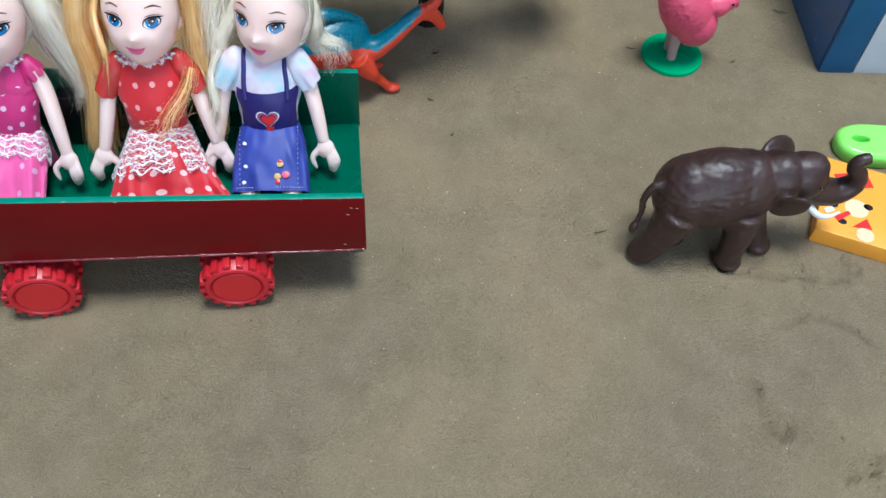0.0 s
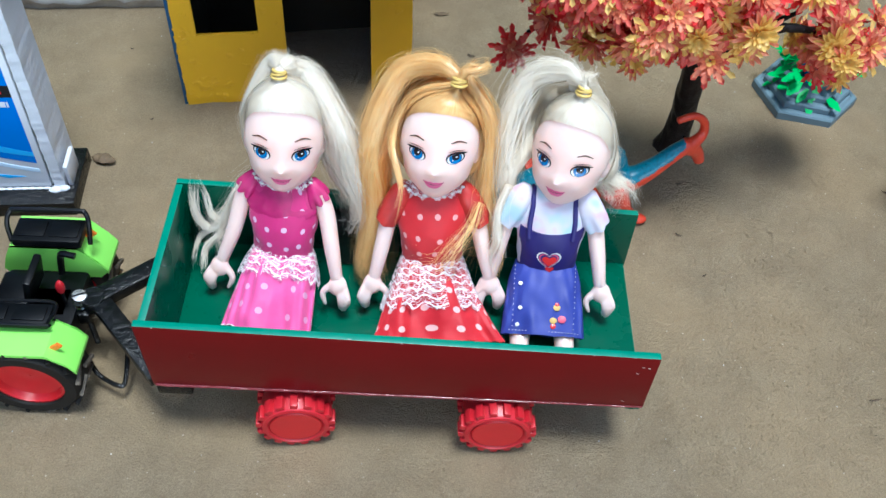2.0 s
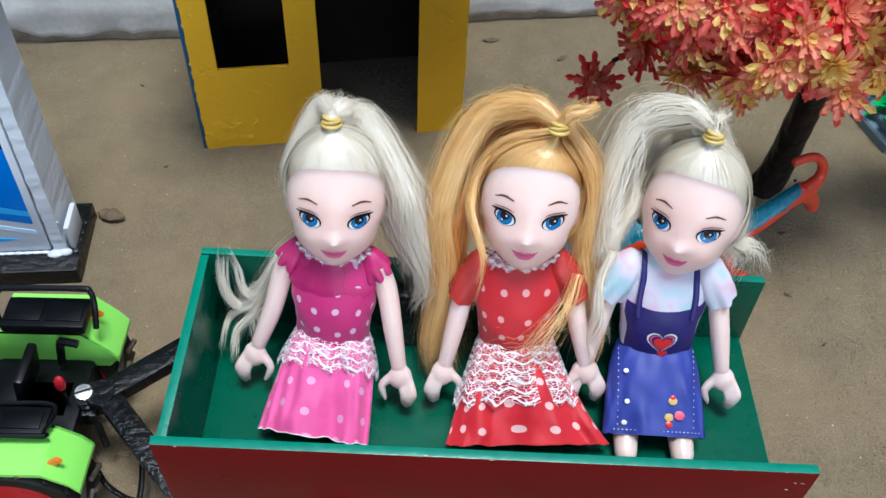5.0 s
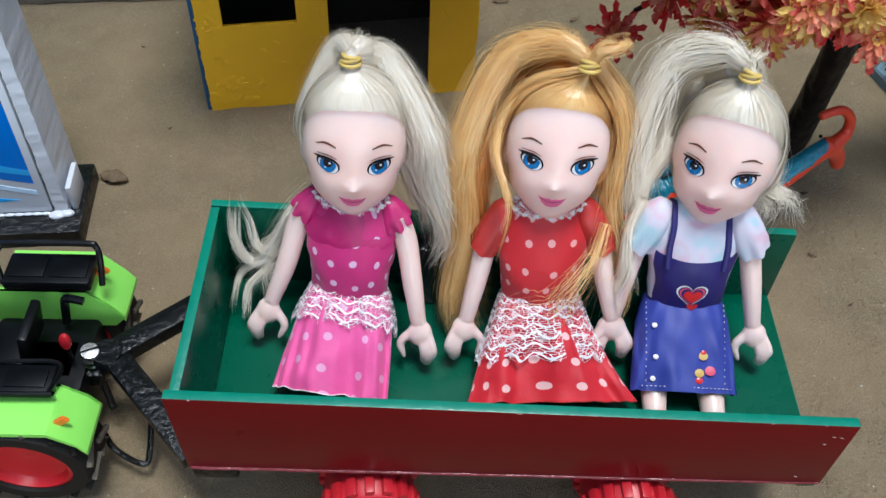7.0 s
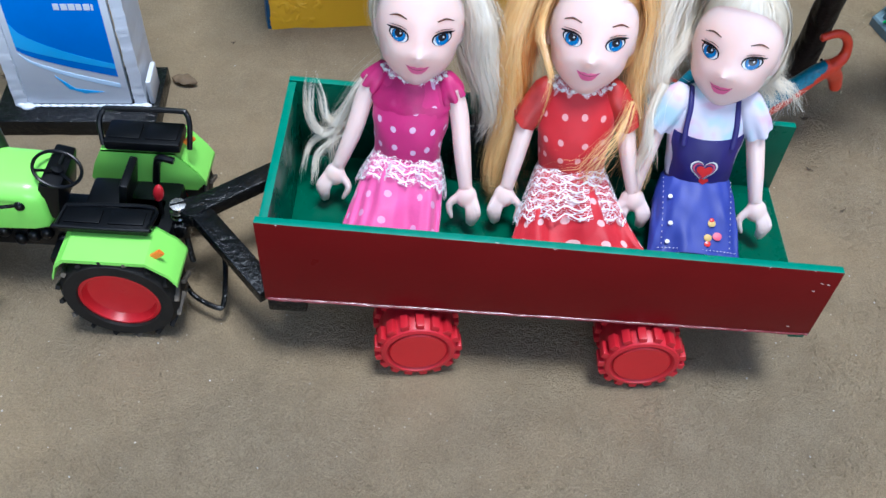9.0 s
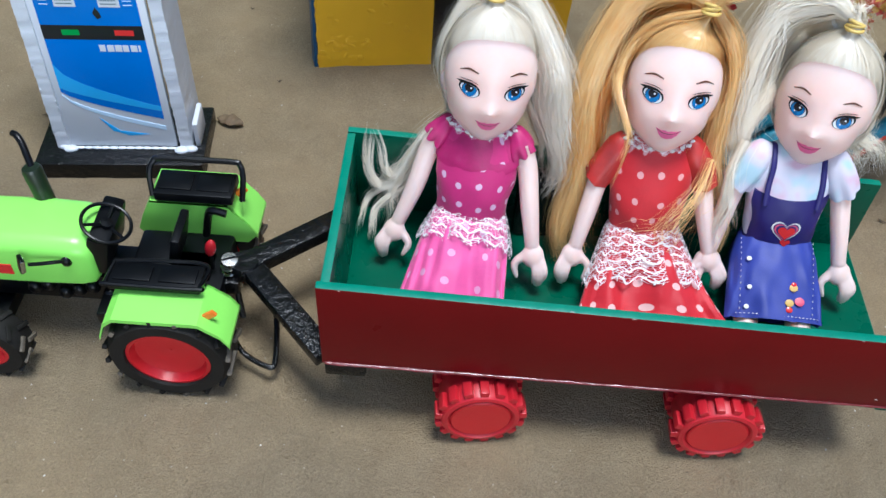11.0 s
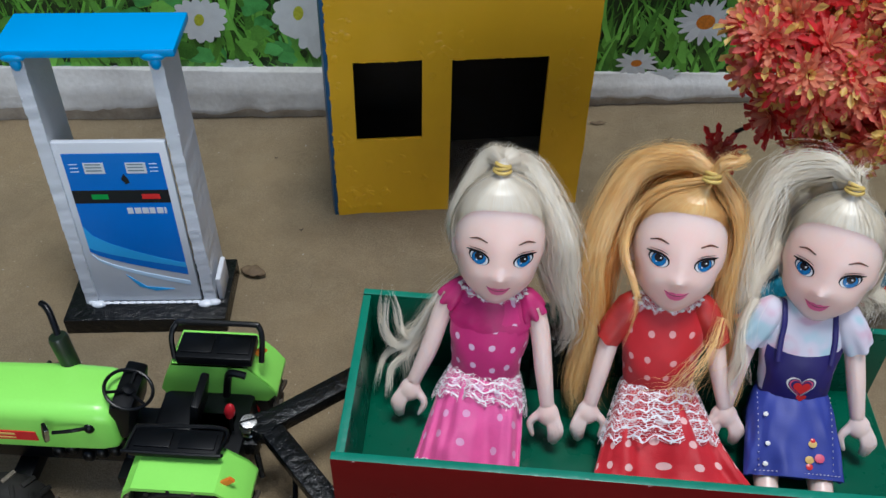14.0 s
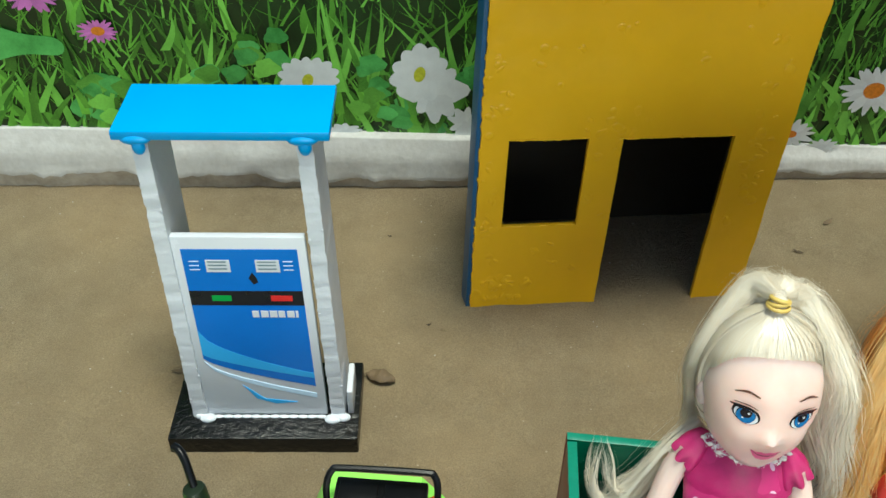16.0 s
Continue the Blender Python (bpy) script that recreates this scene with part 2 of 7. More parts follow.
for leaf in (LEAF_RED, LEAF_CORAL, LEAF_YELLOW, LEAF_DEEP):
    # thin plastic that lets light through
    n, l = leaf.node_tree.nodes, leaf.node_tree.links
    thin, both = n.new("ShaderNodeBsdfTranslucent"), n.new("ShaderNodeMixShader")
    b = n["Principled BSDF"]
    l.new(b.inputs["Base Color"].links[0].from_socket, thin.inputs["Color"])
    both.inputs["Fac"].default_value = 0.42
    outlet = b.outputs["BSDF"].links[0].to_socket
    l.new(b.outputs["BSDF"], both.inputs[1])
    l.new(thin.outputs["BSDF"], both.inputs[2])
    l.new(both.outputs["Shader"], outlet)
BOX_ORANGE = mat("orange_card", (0.85, 0.36, 0.03), 0.4, vary=0.05)
SKIN = mat("doll_vinyl", (0.95, 0.64, 0.565), 0.34, vary=0.03, scale=40, bump=0.02)
for node in SKIN.node_tree.nodes:
    if node.type == "BSDF_PRINCIPLED":
        node.inputs["Subsurface Weight"].default_value = 0.5
        node.inputs["Subsurface Radius"].default_value = (0.016, 0.011, 0.009)
        node.inputs["Subsurface Scale"].default_value = 1.0
LIPS = mat("pink_lip_paint", (0.80, 0.15, 0.31), 0.3, vary=0.05)
EYE_WHITE = mat("eye_white_paint", (0.66, 0.69, 0.72), 0.25, vary=0.02)
IRIS = mat("blue_iris_paint", (0.005, 0.07, 0.24), 0.25, vary=0.3, scale=600, second=(0.02, 0.24, 0.60))
PUPIL = mat("black_eye_paint", (0.008, 0.008, 0.015), 0.2)
BROW = mat("brown_brow_paint", (0.11, 0.04, 0.02), 0.4)
BAND = mat("yellow_elastic", (0.72, 0.52, 0.14), 0.45)
LACE_WHITE = (0.84, 0.81, 0.82)


def hair_mat(name, root, tip):
    """Silky doll hair: colour runs in fine streaks along the strands, and thin strands let light through."""
    m = mat(name, root, 0.33, vary=0.08, scale=120, grain=2500, second=tip, island=0.5, bump=0.0)
    n, l = m.node_tree.nodes, m.node_tree.links
    b = n["Principled BSDF"]
    uv, mp = n.new("ShaderNodeUVMap"), n.new("ShaderNodeMapping")
    mp.inputs["Scale"].default_value = (2200.0, 14.0, 1.0)
    l.new(uv.outputs["UV"], mp.inputs["Vector"])
    st = n.new("ShaderNodeTexNoise")
    st.noise_dimensions = "2D"
    st.inputs["Scale"].default_value, st.inputs["Detail"].default_value = 1.0, 3.0
    l.new(mp.outputs["Vector"], st.inputs["Vector"])
    mix = b.inputs["Base Color"].links[0].from_node
    old = mix.inputs["Factor"].links[0].from_socket
    both = n.new("ShaderNodeMath")
    both.operation = "MULTIPLY_ADD"
    l.new(st.outputs["Fac"], both.inputs[0])
    both.inputs[1].default_value = 0.5
    less = n.new("ShaderNodeMath")
    less.operation = "MULTIPLY_ADD"
    l.new(old, less.inputs[0])
    less.inputs[1].default_value, less.inputs[2].default_value = 0.7, -0.10
    l.new(less.outputs[0], both.inputs[2])
    l.new(both.outputs[0], mix.inputs["Factor"])
    b.inputs["Specular IOR Level"].default_value = 1.0
    along = n.new("ShaderNodeTangent")
    along.direction_type, along.uv_map = "UV_MAP", "UVMap"
    l.new(along.outputs["Tangent"], b.inputs["Tangent"])
    b.inputs["Anisotropic"].default_value = 1.0
    thin, both_ways = n.new("ShaderNodeBsdfTranslucent"), n.new("ShaderNodeMixShader")
    l.new(mix.outputs["Result"], thin.inputs["Color"])
    both_ways.inputs["Fac"].default_value = 0.30
    outlet = n["Material Output"].inputs["Surface"]
    l.new(b.outputs["BSDF"], both_ways.inputs[1])
    l.new(thin.outputs["BSDF"], both_ways.inputs[2])
    l.new(both_ways.outputs["Shader"], outlet)
    return m


def dotted(name, base, dot, scale=112.0, radius=0.15, rough=0.55, sheen=0.2):
    """Satin with round printed dots and a fine weave."""
    m = mat(name, base, rough, vary=0.12, scale=130, grain=2200, bump=0.35, size=0.0012)
    n, l = m.node_tree.nodes, m.node_tree.links
    b = n["Principled BSDF"]
    tc = n.new("ShaderNodeUVMap")
    vo = n.new("ShaderNodeTexVoronoi")
    vo.voronoi_dimensions = "2D"
    vo.inputs["Scale"].default_value, vo.inputs["Randomness"].default_value = scale, 0.3
    l.new(tc.outputs["UV"], vo.inputs["Vector"])
    less = n.new("ShaderNodeMath")
    less.operation = "LESS_THAN"
    l.new(vo.outputs["Distance"], less.inputs[0])
    less.inputs[1].default_value = radius
    mix = n.new("ShaderNodeMix")
    mix.data_type = "RGBA"
    old = b.inputs["Base Color"].links[0].from_socket
    l.new(less.outputs[0], mix.inputs["Factor"])
    l.new(old, mix.inputs["A"])
    val(mix.inputs["B"], dot)
    l.new(mix.outputs["Result"], b.inputs["Base Color"])
    b.inputs["Sheen Weight"].default_value = sheen
    b.inputs["Coat Weight"].default_value = 0.0
    return m


def lace_mat(name):
    """White open-work: threads round irregular cells, the cells open."""
    m = mat(name, LACE_WHITE, 0.6, vary=0.05, bump=0.2)
    n, l = m.node_tree.nodes, m.node_tree.links
    b, out = n["Principled BSDF"], n["Material Output"]
    uv = n.new("ShaderNodeUVMap")
    cells = n.new("ShaderNodeTexVoronoi")
    cells.voronoi_dimensions, cells.feature = "2D", "DISTANCE_TO_EDGE"
    cells.inputs["Scale"].default_value, cells.inputs["Randomness"].default_value = 560.0, 0.95
    big = n.new("ShaderNodeTexNoise")
    big.noise_dimensions = "2D"
    big.inputs["Scale"].default_value = 170.0
    flat = n.new("ShaderNodeMapping")
    flat.inputs["Scale"].default_value = (0.8, 1.7, 1.0)
    l.new(uv.outputs["UV"], flat.inputs["Vector"])
    l.new(flat.outputs["Vector"], cells.inputs["Vector"])
    l.new(uv.outputs["UV"], big.inputs["Vector"])
    width = n.new("ShaderNodeMapRange")
    l.new(big.outputs["Fac"], width.inputs["Value"])
    width.inputs["From Min"].default_value, width.inputs["From Max"].default_value = 0.35, 0.65
    width.inputs["To Min"].default_value, width.inputs["To Max"].default_value = 0.03, 0.13
    gt = n.new("ShaderNodeMath")
    gt.operation = "GREATER_THAN"
    l.new(cells.outputs["Distance"], gt.inputs[0])
    l.new(width.outputs["Result"], gt.inputs[1])
    # scalloped cords run round the frill over the net
    axes = n.new("ShaderNodeSeparateXYZ")
    l.new(uv.outputs["UV"], axes.inputs["Vector"])

    def calc(op, a, c, e=None):
        x = n.new("ShaderNodeMath")
        x.operation = op
        for k, v in enumerate((a, c, e)):
            if v is None:
                continue
            if isinstance(v, float):
                x.inputs[k].default_value = v
            else:
                l.new(v, x.inputs[k])
        return x.outputs[0]

    swing = calc("SINE", calc("MULTIPLY", axes.outputs[0], 900.0), None)
    row = calc("MULTIPLY_ADD", axes.outputs[1], 1500.0, calc("MULTIPLY_ADD", swing, 1.1, calc("MULTIPLY", big.outputs["Fac"], 5.0)))
    open_cell = calc("MULTIPLY", gt.outputs[0], calc("LESS_THAN", calc("SINE", row, None), 0.80))
    tr, mx = n.new("ShaderNodeBsdfTransparent"), n.new("ShaderNodeMixShader")
    l.new(open_cell, mx.inputs["Fac"])
    l.new(b.outputs["BSDF"], mx.inputs[1])
    l.new(tr.outputs["BSDF"], mx.inputs[2])
    l.new(mx.outputs["Shader"], out.inputs["Surface"])
    return m


def sand_mat():
    """Damp trodden sand: grains, pale specks, darker damp and smoother trodden patches."""
    m = bpy.data.materials.new("damp_sand")
    m.use_nodes = True
    n, l = m.node_tree.nodes, m.node_tree.links
    b = n["Principled BSDF"]
    tc = n.new("ShaderNodeTexCoord")

    def tex(kind, scale, detail=3.0, rough=0.55):
        t = n.new(kind)
        l.new(tc.outputs["Object"], t.inputs["Vector"])
        t.inputs["Scale"].default_value = scale
        if kind == "ShaderNodeTexNoise":
            t.inputs["Detail"].default_value, t.inputs["Roughness"].default_value = detail, rough
        return t

    def ramp(src, a, c, lo=0.0, hi=1.0):
        r = n.new("ShaderNodeMapRange")
        l.new(src, r.inputs["Value"])
        for k, v in zip(("From Min", "From Max", "To Min", "To Max"), (a, c, lo, hi)):
            r.inputs[k].default_value = v
        return r.outputs["Result"]

    def blend(fac, a, c):
        x = n.new("ShaderNodeMix")
        x.data_type = "RGBA"
        l.new(fac, x.inputs["Factor"])
        for key, v in (("A", a), ("B", c)):
            if isinstance(v, tuple):
                val(x.inputs[key], v)
            else:
                l.new(v, x.inputs[key])
        return x.outputs["Result"]

    patch, mid = tex("ShaderNodeTexNoise", 6.5, 4), tex("ShaderNodeTexNoise", 45, 5)
    grain, fine = tex("ShaderNodeTexNoise", 1150, 3, 0.75), tex("ShaderNodeTexNoise", 280, 5, 0.7)
    speck = tex("ShaderNodeTexVoronoi", 420)
    c = blend(ramp(patch.outputs["Fac"], 0.35, 0.65), (0.430, 0.322, 0.182), (0.560, 0.445, 0.280))
    c = blend(ramp(mid.outputs["Fac"], 0.38, 0.7, 0.0, 0.45), c, (0.345, 0.256, 0.146))
    c = blend(ramp(grain.outputs["Fac"], 0.35, 0.7, 0.0, 0.65), c, (0.205, 0.155, 0.096))
    pale = n.new("ShaderNodeSeparateColor")
    l.new(speck.outputs["Color"], pale.inputs["Color"])
    hit = n.new("ShaderNodeMath")
    hit.operation = "GREATER_THAN"
    l.new(pale.outputs[0], hit.inputs[0])
    hit.inputs[1].default_value = 0.985
    near = n.new("ShaderNodeMath")
    near.operation = "LESS_THAN"
    l.new(speck.outputs["Distance"], near.inputs[0])
    near.inputs[1].default_value = 0.22
    both = n.new("ShaderNodeMath")
    both.operation = "MULTIPLY"
    l.new(hit.outputs[0], both.inputs[0])
    l.new(near.outputs[0], both.inputs[1])
    c = blend(both.outputs[0], c, (0.62, 0.52, 0.37))
    l.new(c, b.inputs["Base Color"])
    l.new(ramp(mid.outputs["Fac"], 0.3, 0.7, 0.7, 0.95), b.inputs["Roughness"])
    b.inputs["Specular IOR Level"].default_value = 0.3
    # trodden patches are smooth, the rest is rough
    amount = ramp(patch.outputs["Fac"], 0.4, 0.62, 0.6, 1.1)
    h = n.new("ShaderNodeMath")
    h.operation = "MULTIPLY_ADD"
    l.new(grain.outputs["Fac"], h.inputs[0])
    h.inputs[1].default_value = 0.75
    l.new(fine.outputs["Fac"], h.inputs[2])
    h2 = n.new("ShaderNodeMath")
    h2.operation = "MULTIPLY"
    l.new(h.outputs[0], h2.inputs[0])
    l.new(amount, h2.inputs[1])
    bp = n.new("ShaderNodeBump")
    bp.inputs["Strength"].default_value, bp.inputs["Distance"].default_value = 1.0, 0.0048
    l.new(h2.outputs[0], bp.inputs["Height"])
    l.new(bp.outputs["Normal"], b.inputs["Normal"])
    return m


SAND = sand_mat()

# ---- ground: one sheet of sand ----
GROOVES = [
    # points along a groove, width, depth
    ([(0.4714, 0.0286), (0.4728, 0.0135), (0.4928, 0.008), (0.5234, 0.002), (0.5511, -0.0018), (0.5613, 0.006), (0.5543, 0.0172)], 0.0010, 0.0034),
    ([(0.4742, -0.0663), (0.472, -0.082), (0.4745, -0.0973), (0.481, -0.1), (0.4866, -0.0948)], 0.0011, 0.0038),
    ([(0.5079, -0.1256), (0.515, -0.121), (0.523, -0.124), (0.5302, -0.1128)], 0.0012, 0.0040),
    ([(0.50, -0.03), (0.5183, -0.0241), (0.537, -0.031), (0.5516, -0.0437)], 0.0010, 0.0028),
    ([(-0.1643, 0.1533), (-0.1545, 0.1495), (-0.1409, 0.1541)], 0.0012, 0.0014),
    ([(-0.016, 0.205), (-0.013, 0.198), (-0.009, 0.194)], 0.003, 0.0012),
    ([(0.3852, 0.0293), (0.391, 0.026), (0.398, 0.021)], 0.001, 0.0008),
]


def ground_height(x, y):
    z = 0.0011 * bumpy(x, y, 9.0, 1.3) + 0.0006 * bumpy(x, y, 32.0, 4.1)
    z += (0.0003 + 0.0004 * max(0.0, bumpy(x, y, 7.0, 8.0))) * bumpy(x, y, 140.0, 2.7)
    for line, width, depth in GROOVES:
        if min(abs(x - q[0]) + abs(y - q[1]) for q in line) > 0.05:
            continue
        for (ax, ay), (bx, by) in zip(line, line[1:]):
            u = max(0.0, min(1.0, ((x - ax) * (bx - ax) + (y - ay) * (by - ay)) / ((bx - ax) ** 2 + (by - ay) ** 2)))
            d = math.hypot(x - ax - u * (bx - ax), y - ay - u * (by - ay)) + 0.0016 * bumpy(x, y, 260.0, 5.0)
            z -= depth * math.exp(-((d / width) ** 2)) - 0.28 * depth * math.exp(-(((d - 2.2 * width) / width) ** 2))
    return z - 0.0004


def ground():
    far = [-40, -12, -5, -2.5, -1.4, -0.9, -0.65]
    xs = np.array(far + list(np.arange(-0.48, 0.72, 0.0026)) + [0.8, 1.0, 1.5, 2.6, 5, 12, 40])
    ys = np.array([-40, -12, -5, -2.5, -1.2, -0.6, -0.35] + list(np.arange(-0.24, 0.46, 0.0026)) + [0.55, 0.8, 1.4, 3, 8, 40])
    gx, gy = np.meshgrid(xs, ys)
    zs = np.array([ground_height(x, y) if -0.5 < x < 0.75 and -0.26 < y < 0.48 else -0.0004 for x, y in zip(gx.ravel(), gy.ravel())])
    n, k = len(xs), len(ys)
    idx = np.arange(n * k).reshape(k, n)
    quads = np.stack([idx[:-1, :-1], idx[:-1, 1:], idx[1:, 1:], idx[1:, :-1]], -1).reshape(-1, 4)
    me = bpy.data.meshes.new("ground")
    me.from_pydata(np.stack([gx.ravel(), gy.ravel(), zs], 1).tolist(), [], quads.tolist())
    me.shade_smooth()
    me.materials.append(SAND)
    tagged(new("ground", me), "damp brown trodden sand with pale specks", "sand", kind="structure")


ground()

# ---- wall, its whitewashed plinth and the garden banner ----
WALL_TURN = 6.4
WALL_AT = pose(-0.334, 0.364, 0, 0, 0, WALL_TURN)  # along the foot of the plinth


def wall():
    s = Shape()
    block(s, (0.3, 0.14, 0.55), (5.0, 0.2, 1.3), 0, 0.004)
    ob = part("wall_back", s, WALL)
    ob.matrix_world = WALL_AT
    tagged(ob, "long plastered wall behind the sand", "wall", kind="structure")
    # unseen walls added to block low skylight, with a gap for the front lamp
    for name, centre, size in (("unseen_wall_left", (-2.08, -1.95, 0.70), (0.2, 3.98, 1.6)), ("unseen_wall_right", (2.68, -1.95, 0.70), (0.2, 3.98, 1.6)),
                               ("unseen_wall_front", (-1.34, -4.05, 0.75), (1.68, 0.2, 1.7)), ("unseen_wall_front", (2.34, -4.05, 0.75), (0.88, 0.2, 1.7)), ("unseen_lintel", (0.3, -4.05, 1.67), (5.0, 0.2, 0.12))):
        ob = part(name, block(Shape(), centre, size, 0, 0.004), WALL)
        ob.matrix_world = WALL_AT
        tagged(ob, "plain unseen wall added to block low skylight", "wall", kind="structure")
    # plinth: sagging top line and a rough sandy foot
    s = Shape()
    xs = np.concatenate([[-2.2, -1.0, -0.4], np.arange(-0.2, 0.8, 0.004), [1.0, 1.6, 2.8]])
    rings = []
    for x in xs:
        top = np.interp(x, [-0.3, 0.0, 0.25, 0.53, 0.6], [0.047, 0.0455, 0.0385, 0.0265, 0.024])
        bow = -0.006 * math.exp(-(((x - 0.27) / 0.16) ** 2))
        wob = 0.0012 * bumpy(x, 0, 30.0, 3.0)
        foot = 0.0022 * bumpy(x, 0, 45.0, 7.0) + 0.0012 * bumpy(x, 0, 160.0, 9.0)
        low = top * max(0.10, 0.21 + 0.22 * bumpy(x, 0, 13.0, 5.0)) + foot * 1.6
        rings.append([
            (x, bow + 0.002 + foot, -0.01), (x, bow + 0.001 + foot, max(0.001, low * 0.5)), (x, bow - 0.001 + foot * 0.6, low),
            (x, bow - 0.0008 + wob, low + 0.003), (x, bow + wob, top * 0.5), (x, bow + 0.0008 + wob, top * 0.72 + wob), (x, bow + 0.0022 + wob, top * 0.76 + wob),
            (x, bow + 0.0027 + wob * 0.5, top - 0.001), (x, bow + 0.0035, top), (x, 0.03, top + 0.0005), (x, 0.03, -0.01),
        ])
    n = 11
    faces_w, faces_r = [], []
    for a in range(len(xs) - 1):
        for b in range(n - 1):
            f = (a * n + b, a * n + b + 1, (a + 1) * n + b + 1, (a + 1) * n + b)
            (faces_r if b < 2 else faces_w).append(f[::-1])
    vs = np.concatenate([np.array(r) for r in rings])
    s.add(vs, faces_w, 0)
    s.f += faces_r
    s.m += [1] * len(faces_r)
    ob = part("plinth", s, [CURB, CURB_RAW], smooth=60)
    ob.matrix_world = WALL_AT
    tagged(ob, "whitewashed plaster plinth with a crumbling sandy foot", "plinth", kind="structure")


wall()


def petal(base, way, side, length, width, lift):
    """A pointed flat petal: six corners round a spine."""
    b, w, sd, up = (np.asarray(v, float) for v in (base, way, side, lift))
    return [b - sd * width * 0.18, b + sd * width * 0.18, b + w * length * 0.55 + sd * width * 0.5 + up * 0.3, b + w * length * 0.92 + sd * width * 0.22 + up * 0.8,
            b + w * length + up, b + w * length * 0.92 - sd * width * 0.22 + up * 0.8, b + w * length * 0.55 - sd * width * 0.5 + up * 0.3]


PETAL_FACES = [(0, 1, 2, 6), (6, 2, 3, 5), (5, 3, 4)]


# ---- the printed garden banner on the wall ----
def banner():
    rng = random.Random(5)
    grass = [mat("printed_grass", (0.055, 0.25, 0.024), 0.35, vary=0.5, scale=40, second=(0.17, 0.50, 0.05), island=1.0, bump=0.0),
             mat("printed_bright_grass", (0.10, 0.42, 0.035), 0.35, vary=0.4, scale=40, second=(0.24, 0.64, 0.09), island=1.0, bump=0.0),
             mat("printed_dark_ground", (0.006, 0.018, 0.006), 0.35, vary=0.6, scale=60, second=(0.022, 0.075, 0.012), bump=0.0),
             mat("printed_white_petal", (0.70, 0.74, 0.74), 0.35, vary=0.1, scale=120, island=0.5, bump=0.0),
             mat("printed_orange_heart", (0.7, 0.22, 0.015), 0.35, vary=0.3, scale=500, bump=0.0),
             mat("printed_yellow_heart", (0.55, 0.58, 0.04), 0.35, vary=0.3, scale=500, bump=0.0),
             mat("printed_mauve_petal", (0.55, 0.17, 0.5), 0.35, vary=0.2, scale=200, island=0.5, bump=0.0),
             mat("printed_broad_leaf", (0.045, 0.36, 0.05), 0.35, vary=0.35, scale=90, second=(0.15, 0.58, 0.14), island=0.5, bump=0.0)]
    root = thing("garden_banner", (-0.334, 0.364, 0.0), "glossy printed banner of grass and daisies on the wall", "banner", turn=WALL_TURN)
    s = Shape()
    xs = np.linspace(-1.5, 2.2, 60)
    loft(s, [[(x, 0.0055, 0.02), (x, 0.0055, 0.75), (x, 0.0385, 0.75), (x, 0.0385, 0.02)] for x in xs], 2)
    part("sheet", s, grass, root, "dark green printed sheet")
    layer = [0.0053]

    def blade(s, x, z, length, lean, width, m, curl):
        layer[0] -= 0.0000002
        y = layer[0]
        pts = []
        for k in range(5):
            u = k / 4
            pts.append((x + length * (math.sin(lean) * u + curl * u * u), z + length * math.cos(lean) * u * (1 - 0.12 * abs(curl) * u)))
        vs, n = [], 5
        for k, (px, pz) in enumerate(pts):
            w = width * (1 - (k / 4) ** 1.6) * 0.5 + 0.00004
            vs += [(px - w, y, pz), (px + w, y, pz)]
        s.add(vs, [(2 * k, 2 * k + 1, 2 * k + 3, 2 * k + 2) for k in range(n - 1)], m)

    def daisy(x, z, r, teeth, squash=1.0):
        """A broad white flower with a notched rim and a small yellow-green heart."""
        layer[0] -= 0.00008
        y = layer[0]
        s = Shape()
        k = 8 * teeth
        a = np.linspace(0, 2 * np.pi, k, endpoint=False)
        rim = r * (0.84 + 0.16 * np.abs(np.cos(a * teeth / 2 + 0.4)) + 0.06 * np.sin(3 * a + x * 400))
        s.add([(x + q * math.cos(t), y, z + q * squash * math.sin(t)) for q, t in zip(rim, a)], [tuple(range(k))], 3)
        y -= 0.00008
        b = np.linspace(0, 2 * np.pi, 18, endpoint=False)
        s.add([(x - 0.05 * r + 0.19 * r * math.cos(t), y, z + 0.26 * r * squash * math.sin(t) + 0.05 * r * math.cos(t)) for t in b], [tuple(range(18))], 5)
        layer[0] = y
        part("daisy", s, grass, root, smooth=0)

    def flower(name, x, z, r, petals, m, heart, squash=1.0, heart_r=0.3, droop=0.0, jag=0.12):
        layer[0] -= 0.00008
        y = layer[0]
        s = Shape()
        for k in range(petals):
            a = 2 * math.pi * k / petals + rng.uniform(-0.1, 0.1)
            ln = r * rng.uniform(1 - jag, 1 + jag)
            w = 2.3 * math.pi * r / petals * rng.uniform(0.55, 0.8)
            d, sd = (math.cos(a), 0, math.sin(a) * squash - droop), (-math.sin(a), 0, math.cos(a) * squash)
            vs = petal((x, y - 0.000004 * k, z), d, sd, ln, w, (0, 0, 0))
            s.add(vs, PETAL_FACES, m)
        a = np.linspace(0, 2 * np.pi, 18, endpoint=False)
        y -= 0.00008
        s.add([(x + heart_r * r * math.cos(t), y, z + heart_r * r * squash * math.sin(t)) for t in a], [tuple(range(18))], heart)
        layer[0] = y
        part(name, s, grass, root, smooth=0)

    # far grass, then nearer and brighter blades
    s = Shape()
    for _ in range(3600):
        x = rng.uniform(-0.3, 0.85)
        dense = 1.0 if x > 0.42 or x < 0.15 else 0.6
        if rng.random() > dense:
            continue
        z = rng.uniform(0.02, 0.17)
        blade(s, x, z, rng.uniform(0.010, 0.032), rng.gauss(0, 0.5), rng.uniform(0.0007, 0.0022), 0 if rng.random() < (0.45 if x > 0.42 else 0.85) else 1, rng.gauss(0, 0.3))
